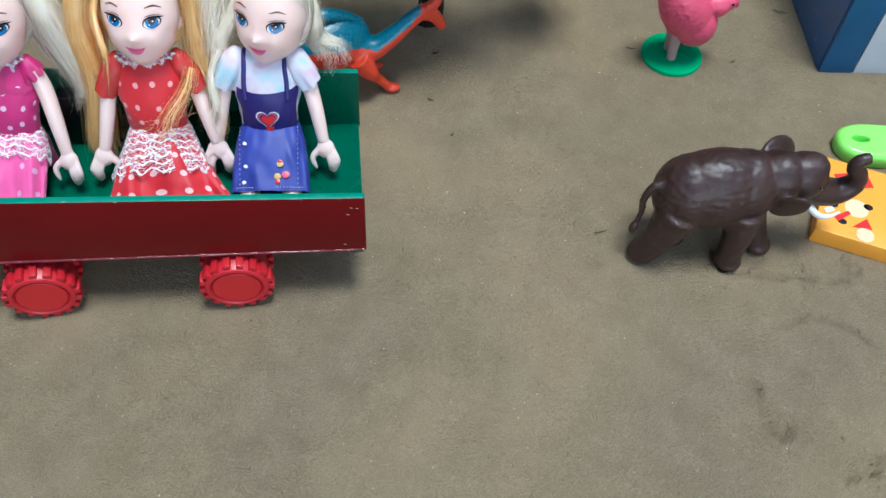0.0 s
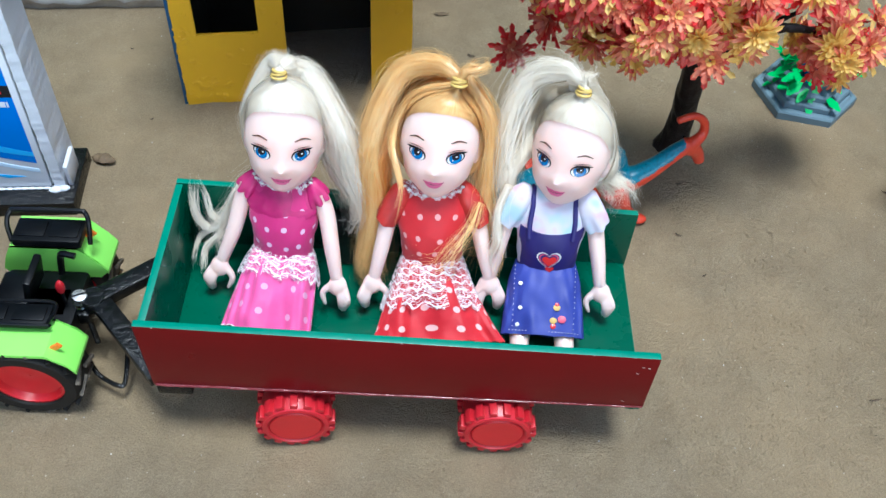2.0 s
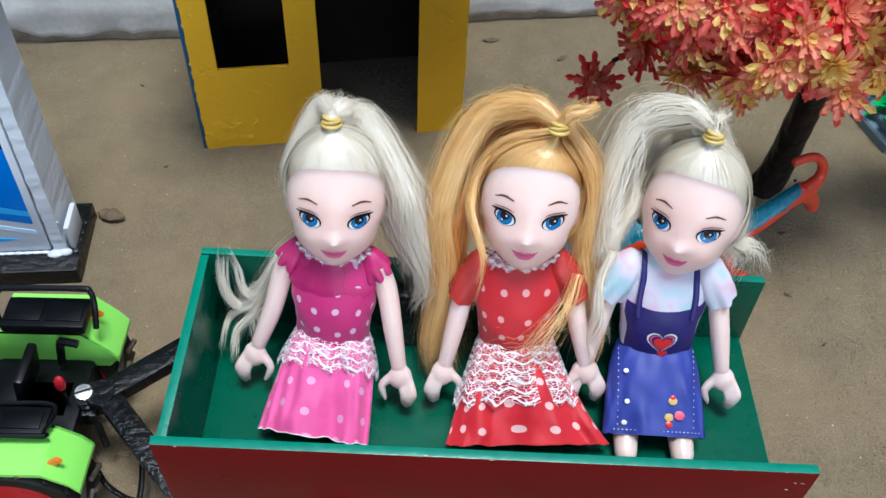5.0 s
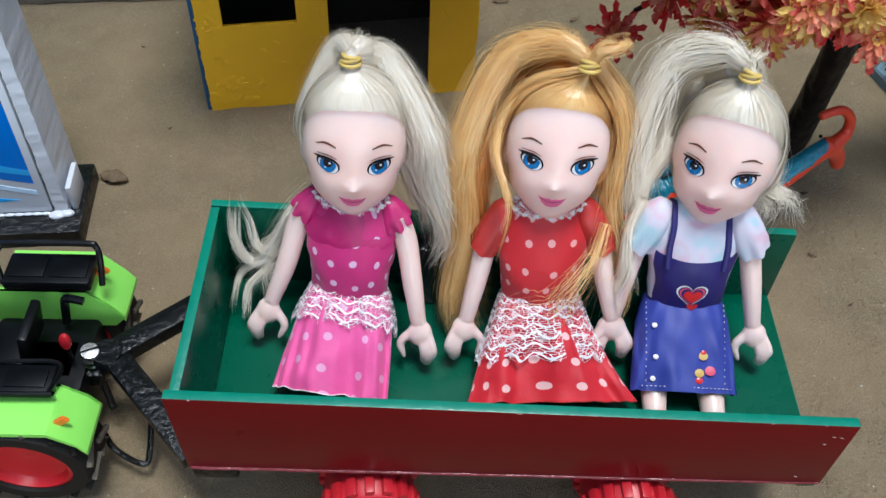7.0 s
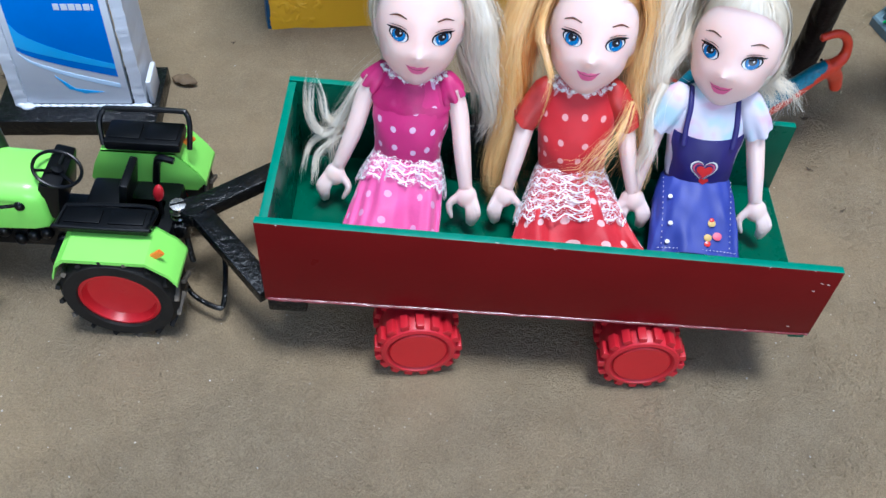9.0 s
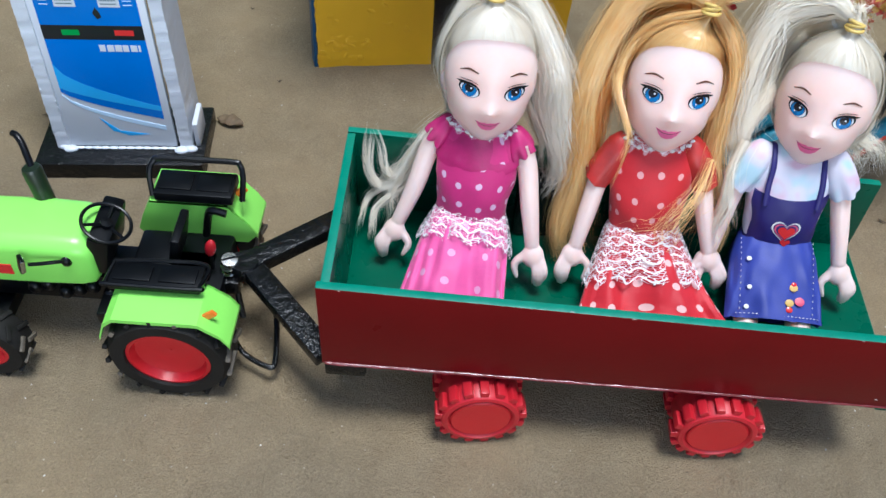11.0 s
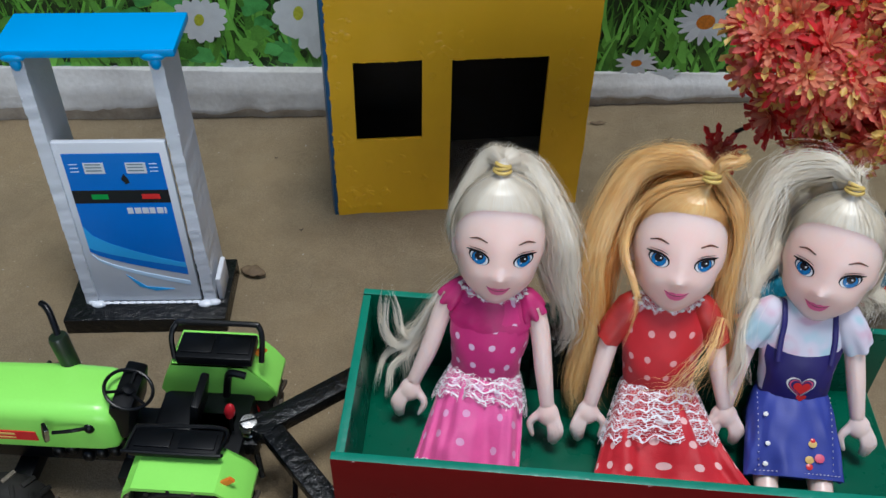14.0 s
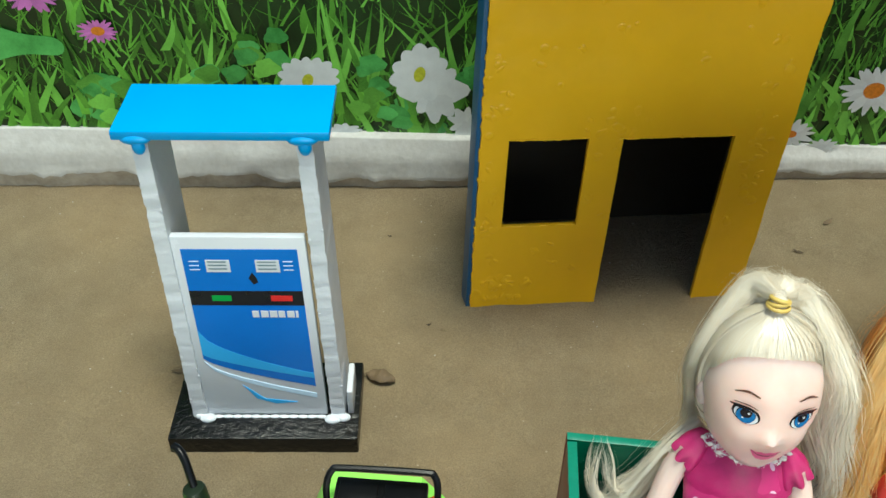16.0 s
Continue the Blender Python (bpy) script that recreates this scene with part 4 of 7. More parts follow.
    s = lathe(Shape(), [(0.0005, -0.0042), (0.0066, -0.0042), (0.0070, -0.0034), (0.0070, 0.0034), (0.0064, 0.0043), (0.0005, 0.0043)], 0, 20, pose(-0.0365, 0.0622, 0.0452))
    part("coupling", s.moved(inv), BLACK_PAINT, root)


trailer()

# black block added to darken the gap between the first two dolls
s = Shape()
block(s, (0.104, 0.0975, 0.0655), (0.030, 0.0105, 0.037), 0, 0.002)
tagged(part("dark_gap_block", s, BLACK_PAINT), "black block added to darken the gap behind the dolls in the trailer", "block")


# ---- toy tractor ----
def tractor():
    O = (-0.1, 0.062, 0.0)
    root = thing("toy_tractor", O, "lime green plastic toy tractor with black and red wheels", "toy tractor")
    inv = pose(-O[0], -O[1], -O[2])

    def at(name, s, mats, label="", up=root, smooth=40):
        return part(name, s.moved(inv), mats, up, label, smooth)

    def wheel(name, x, y, R, rim, width, lugs):
        s = Shape()
        w = width / 2
        lathe(s, [(rim, -w * 0.75), (rim + 0.001, -w), (R * 0.88, -w), (R * 0.95, -w * 0.75), (R * 0.955, w * 0.75), (R * 0.88, w), (rim + 0.001, w), (rim, w * 0.75), (rim, -w * 0.75)], 0, 40, None, False)
        for k in range(lugs):
            a = 2 * math.pi * k / lugs
            for side in (-1, 1):
                b = a + (math.pi / lugs if side > 0 else 0)
                block(s, (R * 0.965 * math.cos(b), R * 0.965 * math.sin(b), side * w * 0.52), (R * 0.075, 0.0022, w * 1.02), 1 if k % 3 == 0 else 0, 0.0004,
                      pose(0, 0, 0, 0, 0, math.degrees(b)) @ pose(0, 0, 0, side * 28, 0, 0))
        tyre = at(name, s.moved(pose(x, y, R - 0.0008, 90, 0, 0)), [RUBBER, MUDDY], "black rubber wheel with red rim")
        s = Shape()
        lathe(s, [(rim + 0.0006, -w * 0.86), (rim - 0.0012, -w * 0.9), (rim - 0.0026, -w * 0.62), (rim - 0.0048, -w * 0.18), (rim * 0.55, -w * 0.02), (rim * 0.28, -w * 0.02), (rim * 0.24, -w * 0.22), (0.0004, -w * 0.22),
                  (0.0004, w * 0.4), (rim * 0.5, w * 0.3), (rim - 0.0028, w * 0.55), (rim - 0.0012, w * 0.9), (rim + 0.0006, w * 0.86)], 0, 36, None, False)
        part("rim", s.moved(pose(x, y, R - 0.0008, 90, 0, 0)).moved(inv), RED_RIM, tyre, "red plastic rim")

    for y in (0.0285, 0.0955):
        wheel("rear_wheel", -0.0650, y, 0.0290, 0.0188, 0.0230, 16)
    for y in (0.0285, 0.0955):
        wheel("front_wheel", -0.1535, y, 0.0195, 0.0105, 0.0145, 13)
    # bonnet with rounded shoulders
    s = Shape()
    rings = []
    for x, hw, zt, zb in ((-0.2005, 0.0115, 0.064, 0.046), (-0.199, 0.0135, 0.0675, 0.044), (-0.192, 0.0148, 0.0700, 0.0432), (-0.16, 0.0156, 0.0722, 0.0435), (-0.125, 0.0162, 0.0728, 0.0445), (-0.108, 0.0160, 0.0722, 0.0450), (-0.1015, 0.0152, 0.0708, 0.0462), (-0.0995, 0.0132, 0.0680, 0.0485)):
        r = 0.007
        ring = []
        for cx, cz, a0 in ((hw - r, zt - r, 0), (-hw + r, zt - r, 90), (-hw + 0.003, zb + 0.003, 180), (hw - 0.003, zb + 0.003, 270)):
            q = r if a0 < 180 else 0.003
            ring += [(x, 0.0598 + cx + q * math.cos(radians(a0 + t)), cz + q * math.sin(radians(a0 + t))) for t in (0, 22, 45, 68, 90)]
        rings.append(ring)
    loft(s, rings, 0)
    bonnet = at("bonnet", s, LIME, "smooth lime green bonnet", smooth=50)
    s = Shape()
    for z, h, m in ((0.0545, 0.0062, 0), (0.0558, 0.0012, 1), (0.0532, 0.0008, 1)):
        block(s, (-0.162, 0.0436 - 0.0002 * m, z), (0.05 if not m else 0.03, 0.0006, h), m, 0.0)
    part("side_stripe", s.moved(inv), [PRINT_RED, BAND], bonnet, "dark red printed stripe")
    s = block(Shape(), (-0.1985, 0.062, 0.056), (0.006, 0.024, 0.02), 0, 0.001)
    at("grille", s, BLACK_PLASTIC)
    # dashboard, steering wheel and column
    s = block(Shape(), (-0.0985, 0.062, 0.0615), (0.010, 0.029, 0.022), 0, 0.002, pose(0, 0, 0, 0, 14, 0))
    at("dashboard", s, BLACK_PLASTIC)
    s = Shape()
    a = np.linspace(0, 2 * np.pi, 33)
    tilt = pose(-0.0945, 0.0585, 0.0735, 0, 24, 0)
    start = len(s.v)
    tube(s, np.stack([0.0108 * np.cos(a), 0.0108 * np.sin(a), 0 * a], 1), 0.00085, 8, 0, False)
    for t in (90, 210, 330):
        tube(s, [(0, 0, -0.001), (0.005 * math.cos(radians(t)), 0.005 * math.sin(radians(t)), -0.0006), (0.0106 * math.cos(radians(t)), 0.0106 * math.sin(radians(t)), 0)], 0.0008, 6)
    lathe(s, [(0.0004, -0.012), (0.0017, -0.012), (0.0017, -0.002), (0.0028, -0.001), (0.0028, 0.0008), (0.0004, 0.0012)], 0, 16)
    s.moved(tilt, start)
    at("steering_wheel", s, BLACK_PLASTIC, "black steering wheel")
    # chassis, seat and floor
    s = Shape()
    block(s, (-0.125, 0.062, 0.034), (0.15, 0.021, 0.018), 0, 0.002)
    block(s, (-0.068, 0.062, 0.032), (0.045, 0.044, 0.022), 0, 0.003)
    block(s, (-0.1535, 0.062, 0.0195), (0.010, 0.055, 0.008), 0, 0.001)
    block(s, (-0.0925, 0.043, 0.030), (0.02, 0.012, 0.008), 0, 0.001)
    for k in range(9):
        ball(s, (-0.135 + 0.007 * k, 0.0505, 0.034 + 0.003 * math.sin(k * 2.1)), (0.0035, 0.003, 0.004), 0, 10, 7)
    at("chassis", s, BLACK_PLASTIC, "black moulded engine and chassis")
    s = Shape()
    block(s, (-0.0765, 0.0625, 0.0505), (0.0185, 0.022, 0.008), 0, 0.002)
    block(s, (-0.0655, 0.0635, 0.0605), (0.0042, 0.021, 0.019), 0, 0.0015, pose(0, 0, 0, 0, 12, 0))
    at("seat", s, BLACK_PLASTIC, "black seat with low back")
    # mudguards
    for near in (True, False):
        y0, y1 = (0.0175, 0.0405) if near else (0.0835, 0.1065)
        zt = 0.0575 if near else 0.0620
        prof = [(-0.0925, 0.044), (-0.0890, 0.0535), (-0.0845, zt), (-0.0475, zt), (-0.0385, 0.0500), (-0.0350, 0.0435)]
        s = Shape()
        rings = []
        for x, z in prof:
            rings.append([(x, y0, z), (x, y1, z), (x, y1, z - 0.0022), (x, y0, z - 0.0022)])
        loft(s, rings, 0)
        yi = y1 if near else y0
        k = -0.0012 if near else 0.0012
        side = [(x, z) for x, z in prof] + [(-0.040, 0.038), (-0.09, 0.038)]
        n = len(side)
        s.add([(x, yi + 0.0001 * k, z) for x, z in side] + [(x, yi + k, z) for x, z in side], [tuple(range(n)), tuple(range(n, 2 * n))[::-1]] + [(i, (i + 1) % n, (i + 1) % n + n, i + n) for i in range(n)], 0)
        guard = at("mudguard", s, LIME, "angular lime green mudguard", smooth=25)
        s = Shape()
        if near:
            block(s, (-0.0695, 0.0398, 0.0605), (0.041, 0.0135, 0.0042), 0, 0.0012)
            for x in (-0.0795, -0.0595):
                block(s, (x, 0.0398, 0.0628), (0.0165, 0.0085, 0.0012), 0, 0.0005)
            tube(s, spline([(-0.0895, 0.0465, 0.0625), (-0.0905, 0.0345, 0.0625), (-0.0885, 0.0325, 0.063), (-0.0505, 0.0325, 0.063), (-0.0488, 0.0345, 0.0628), (-0.0485, 0.0470, 0.0625), (-0.0700, 0.0475, 0.0628), (-0.0895, 0.0465, 0.0625)], 48), 0.0010, 7)
        else:
            block(s, (-0.0625, 0.0905, 0.0672), (0.037, 0.0165, 0.0055), 0, 0.0012)
            for x in (-0.0715, -0.0535):
                block(s, (x, 0.0905, 0.0702), (0.0155, 0.0105, 0.0010), 0, 0.0004)
            tube(s, spline([(-0.083, 0.0865, 0.064), (-0.0838, 0.0905, 0.074), (-0.082, 0.0945, 0.0788), (-0.077, 0.0955, 0.0798), (-0.046, 0.0958, 0.0802), (-0.0415, 0.0950, 0.0792), (-0.0398, 0.0915, 0.075), (-0.0405, 0.0865, 0.064)], 40), 0.0014, 8)
        part("side_seat", s.moved(inv), BLACK_PLASTIC, guard, "black pad with rail")
        s = block(Shape(), (-0.0440, y0 + (0.0065 if near else 0.012), zt - 0.0012), (0.0085, 0.0016, 0.0034), 0, 0.0005, pose(0, 0, 0, 0, -38, 0))
        part("reflector", s.moved(inv), ORANGE, guard, "orange reflector")
    s = Shape()
    tube(s, spline([(-0.058, 0.078, 0.048), (-0.055, 0.0785, 0.062), (-0.052, 0.0775, 0.0655), (-0.046, 0.077, 0.0645)], 14), 0.0019, 8)
    at("side_lever", s, BLACK_PLASTIC)
    s = Shape()
    tube(s, [(-0.051, 0.0592, 0.046), (-0.0505, 0.0592, 0.055)], 0.0011, 8)
    at("lever_stem", s, BLACK_PLASTIC)
    s = ball(Shape(), (-0.0500, 0.0590, 0.0605), (0.0026, 0.0016, 0.0058), 0, 14, 10, pose(0, 0, 0, 0, 12, 0))
    at("lever_knob", s, RED_PLASTIC, "red lever knob")
    # coupling screw with its spring
    s = Shape()
    lathe(s, [(0.0005, -0.022), (0.0014, -0.022), (0.0014, -0.001), (0.0040, -0.001), (0.0042, 0.0), (0.0038, 0.0016), (0.0005, 0.0019)], 0, 22, pose(-0.0432, 0.0612, 0.0495, 6, 8, 0))
    block(s, (-0.0430, 0.0612, 0.0516), (0.0076, 0.0007, 0.0005), 1, 0.0, pose(0, 0, 0, 0, 0, 25))
    screw = at("screw", s, [STEEL, BLACK_PLASTIC], "steel slotted screw")
    a = np.linspace(0, 2 * np.pi * 5, 120)
    s = tube(Shape(), np.stack([-0.0436 + 0.0036 * np.cos(a), 0.0612 + 0.0036 * np.sin(a), 0.030 + 0.0175 * a / a[-1]], 1), 0.0007, 6)
    part("spring", s.moved(inv), STEEL, screw, "steel coil spring")
    # rear hitch frame
    s = Shape()
    tube(s, spline([(-0.052, 0.05, 0.03), (-0.043, 0.0435, 0.016), (-0.036, 0.036, 0.0115), (-0.0235, 0.0295, 0.0112), (-0.0205, 0.033, 0.0115), (-0.0225, 0.052, 0.018), (-0.026, 0.064, 0.026)], 30), 0.0014, 8)
    tube(s, [(-0.041, 0.0575, 0.034), (-0.039, 0.053, 0.018)], 0.0016, 8)
    block(s, (-0.046, 0.062, 0.036), (0.014, 0.014, 0.009), 0, 0.002)
    at("hitch", s, BLACK_PAINT, "black wire hitch frame")
    # exhaust and mirror
    s = lathe(Shape(), [(0.0005, -0.011), (0.0041, -0.011), (0.0046, 0.012), (0.0040, 0.0135), (0.0018, 0.014), (0.0005, 0.014)], 0, 16, pose(-0.1285, 0.0745, 0.0745, -6, -8, 0))
    ex = at("exhaust", s, mat("dark_olive_plastic", (0.012, 0.022, 0.012), 0.35), "dark exhaust pipe with muffler")
    s = tube(Shape(), spline([(-0.1297, 0.0757, 0.0860), (-0.1322, 0.0795, 0.0915), (-0.1345, 0.0830, 0.0952), (-0.1370, 0.0855, 0.0972), (-0.1396, 0.0872, 0.0972)], 20), 0.0016, 10)
    part("tailpipe", s.moved(inv), BLACK_PLASTIC, ex)
    s = Shape()
    tube(s, spline([(-0.1095, 0.0445, 0.0625), (-0.114, 0.0405, 0.0655), (-0.1205, 0.0392, 0.0652), (-0.1250, 0.0388, 0.0648)], 14), 0.0009, 7)
    ball(s, (-0.1105, 0.0442, 0.0625), (0.0026, 0.0026, 0.003), 0, 10, 8)
    block(s, (-0.1285, 0.0388, 0.0645), (0.0022, 0.0052, 0.0085), 0, 0.0010, pose(0, 0, 0, 0, 10, 35))
    mir = at("mirror", s, BLACK_PLASTIC, "black wing mirror")
    glass = mat("mirror_glass", (0.45, 0.5, 0.45), 0.08, metal=1.0, vary=0.02, bump=0.0)
    s = block(Shape(), (-0.1277, 0.0383, 0.0646), (0.0022, 0.0040, 0.0070), 0, 0.0006, pose(0, 0, 0, 0, 10, 35))
    part("mirror_glass", s.moved(inv), glass, mir)


tractor()


# ---- dolls ----
HEAD_A, HEAD_B, HEAD_C, HEAD_LOW = 0.0195, 0.0178, 0.0270, 0.0288


def face_width(z):
    """Half width of the head at height z above its middle: full cheeks, small chin."""
    u = np.clip(-z / HEAD_LOW, 0, 1)
    return HEAD_A * (1 + 0.05 * np.exp(-(((u - 0.62) / 0.20) ** 2)) - 0.045 * np.exp(-(((u - 0.35) / 0.17) ** 2)) * np.minimum(1, 5 * u) - 0.30 * u**3)


def face_y(x, z):
    """Front of the face."""
    a = face_width(z)
    q = np.clip(1 - (z / np.where(np.asarray(z) < 0, HEAD_LOW, HEAD_C)) ** 2 - (x / a) ** 2, 0.0, 1)
    cheek = 0.0011 * np.exp(-(((np.abs(x) - 0.0100) / 0.0048) ** 2) - ((z + 0.0118) / 0.0046) ** 2)
    nose = 0.0034 * np.exp(-((x / 0.0030) ** 2) - ((z + 0.0110) / 0.0023) ** 2) + 0.0004 * np.exp(-((x / 0.002) ** 2) - ((z + 0.006) / 0.004) ** 2)
    chin = 0.0012 * np.exp(-((x / 0.006) ** 2) - ((z + 0.0248) / 0.0036) ** 2)
    lips = 0.0007 * np.exp(-((x / 0.005) ** 2) - ((z + 0.0178) / 0.0022) ** 2)
    socket = -0.0010 * (np.exp(-(((np.abs(x) - 0.0092) / 0.005) ** 2) - ((z + 0.002) / 0.004) ** 2))
    return -HEAD_B * q**0.44 - nose - cheek - chin - lips - socket


def painted(s, outline, m, lift, close=True):
    """A thin painted patch that follows the face: outline of (x, z), filled from its middle."""
    o = np.array(outline)
    c = o.mean(0)
    rings = [c + (o - c) * k for k in (1.0, 0.72, 0.42, 0.12)]
    vs = np.concatenate(rings)
    pts = np.stack([vs[:, 0], face_y(vs[:, 0], vs[:, 1]) - lift, vs[:, 1]], 1)
    n = len(o)
    fs = [(a * n + i, a * n + (i + 1) % n, (a + 1) * n + (i + 1) % n, (a + 1) * n + i) for a in range(3) for i in range(n)]
    fs.append(tuple(range(3 * n, 4 * n)))
    s.add(pts, fs, m)


def painted_line(s, pts, widths, m, lift):
    p = spline([(x, z, 0) for x, z in pts], 14)[:, :2]
    t = np.gradient(p, axis=0)
    t /= np.linalg.norm(t, axis=1)[:, None]
    nrm = np.stack([-t[:, 1], t[:, 0]], 1)
    w = np.interp(np.linspace(0, 1, 14), np.linspace(0, 1, len(widths)), widths)[:, None] / 2
    both = np.concatenate([p + nrm * w, p - nrm * w])
    vs = np.stack([both[:, 0], face_y(both[:, 0], both[:, 1]) - lift, both[:, 1]], 1)
    s.add(vs, [(i, i + 1, i + 15, i + 14) for i in range(13)], m)


def strand(s, p, width, side, m, v0):
    """A fine flat strand of hair along p; side: the way its flat face looks."""
    t = np.gradient(p, axis=0)
    a = np.cross(t, side)
    a /= np.linalg.norm(a, axis=1)[:, None] + 1e-12
    a *= np.broadcast_to(width, len(p))[:, None]
    run = np.concatenate([[0], np.cumsum(np.linalg.norm(np.diff(p, axis=0), axis=1))])
    n = len(p)
    uv = np.concatenate([np.stack([np.full(n, v0), run], 1), np.stack([np.full(n, v0 + 0.0004), run], 1)])
    s.add(np.concatenate([p - a, p + a]), [(i, i + 1, i + 1 + n, i + n) for i in range(n - 1)], m, uv)


def lock(s, points, count, spread, m, rng, curl=0.0, body=True, segs=16):
    """A mass of hair along a run of points: a soft core, many fine strands gathered in clumps, and flyaways."""
    core = spline(points, 40)
    sway = np.linspace(0, 1, 40)
    ease = (sway * np.minimum(1, (1.15 - sway) * 3))[:, None]
    core = core + 1.1 * curl * ease * np.stack([np.sin(10 * sway + points[0][2] * 300), 0.6 * np.cos(8 * sway), 0 * sway], 1)
    tan = np.gradient(core, axis=0)
    tan /= np.linalg.norm(tan, axis=1)[:, None] + 1e-12
    if body:
        mid = core[:31]
        w = np.interp(np.linspace(0, 0.78, 31), np.linspace(0, 1, len(spread)), spread) * 0.90
        w[-14:] *= np.linspace(0.97, 0.06, 14)
        tube(s, mid, w, 14, m, True)
        s.uv[-1] = np.array([(0.004 * (i % 14), 0.002 * (i // 14)) for i in range(len(s.v[-1]))])
    clumps = []
    for _ in range(max(16, count // 3)):
        g = np.array([rng.gauss(0, 1) for _ in range(3)])
        clumps.append((g / np.linalg.norm(g), rng.uniform(0.93, 1.06) if body else rng.uniform(0.1, 1.15), rng.uniform(0, 6.28), rng.uniform(2.0, 5.5), rng.uniform(0.80 if body else 0.55, 1.0), rng.uniform(-0.6, 1.0)))
    for j in range(count * (15 if body else 7)):
        g0, out, ph, fr, stop, flare = clumps[j % len(clumps)]
        loose = j % (9 if body else 6) == 0
        g = g0 + np.array([rng.gauss(0, 0.5 if loose else 0.24) for _ in range(3)])
        g /= np.linalg.norm(g)
        out = out * rng.uniform(0.94, 1.06) * (rng.uniform(1.0, 1.6 if body else 2.1) if loose else 1.0)
        stop = min(1.0, stop * rng.uniform(0.9, 1.05)) if j % 6 else rng.uniform(0.45, 0.85)
        u = np.linspace(0, stop, segs)
        base = np.stack([np.interp(u * 39, np.arange(40), core[:, k]) for k in range(3)], 1)
        tt = np.stack([np.interp(u * 39, np.arange(40), tan[:, k]) for k in range(3)], 1)
        n = g - (tt @ g)[:, None] * tt
        n /= np.linalg.norm(n, axis=1)[:, None] + 1e-9
        sp = np.interp(u, np.linspace(0, 1, len(spread)), spread)[:, None]
        if body:
            ph, fr = ph + rng.gauss(0, 0.25), fr * rng.uniform(0.95, 1.05)
        else:
            ph, fr = ph + rng.gauss(0, 0.35), fr * rng.uniform(0.95, 1.35)
        wave = curl * np.stack([np.sin(fr * u + ph), np.cos(fr * u * 0.9 + ph * 1.7), np.sin(fr * u * 1.1 + ph * 0.6)], 1) * u[:, None]
        p = base + sp * out * n * (1 + (0.5 * u**3)[:, None] * flare) + wave * (2.0 if loose else 1.0 if body else 1.25)
        taper = np.interp(u / stop, [0, 0.1, 0.75, 1], [0.7, 1, 0.9, 0.25])
        strand(s, p, taper * (rng.uniform(0.00004, 0.00008) if loose else rng.uniform(0.00006, 0.00016)), n, m, rng.uniform(0, 1))


def torso_at(z):
    """Centre y, half width and half depth of the body at height z."""
    zs = [0.0, 0.016, 0.030, 0.040, 0.050, 0.060, 0.067, 0.072, 0.076]
    return (np.interp(z, zs, [0.002, 0.001, 0.001, 0.0035, 0.0075, 0.0115, 0.0140, 0.0155, 0.0165]),
            np.interp(z, zs, [0.0165, 0.0165, 0.0155, 0.0165, 0.0183, 0.0182, 0.0150, 0.0075, 0.0052]),
            np.interp(z, zs, [0.0120, 0.0115, 0.0105, 0.0112, 0.0118, 0.0105, 0.0080, 0.0060, 0.0050]))


def torso_point(x, z, lift):
    c, w, d = torso_at(z)
    return (x, c - d * math.sqrt(max(0.0, 1 - (x / w) ** 2)) - lift, z)


def skirt_path(u):
    """Middle of the skirt from the waist to the hem, with its half height."""
    return (np.interp(u, [0, 0.25, 0.55, 1.0], [0.002, -0.006, -0.019, -0.0390]), np.interp(u, [0, 0.25, 0.55, 1.0], [0.0275, 0.0225, 0.0165, 0.0070]), np.interp(u, [0, 0.25, 0.55, 1.0], [0.0085, 0.0110, 0.0100, 0.0062]))


def skirt_point(x, u, width, lift=0.0, fold=0.0):
    y, z, h = skirt_path(u)
    k = max(0.0, 1 - (x / width) ** 2)
    nrm = Vector((0, -0.5, 0.87))
    return (x, y + nrm.y * (h * k**0.4 + lift), z + nrm.z * (h * k**0.4 + lift))


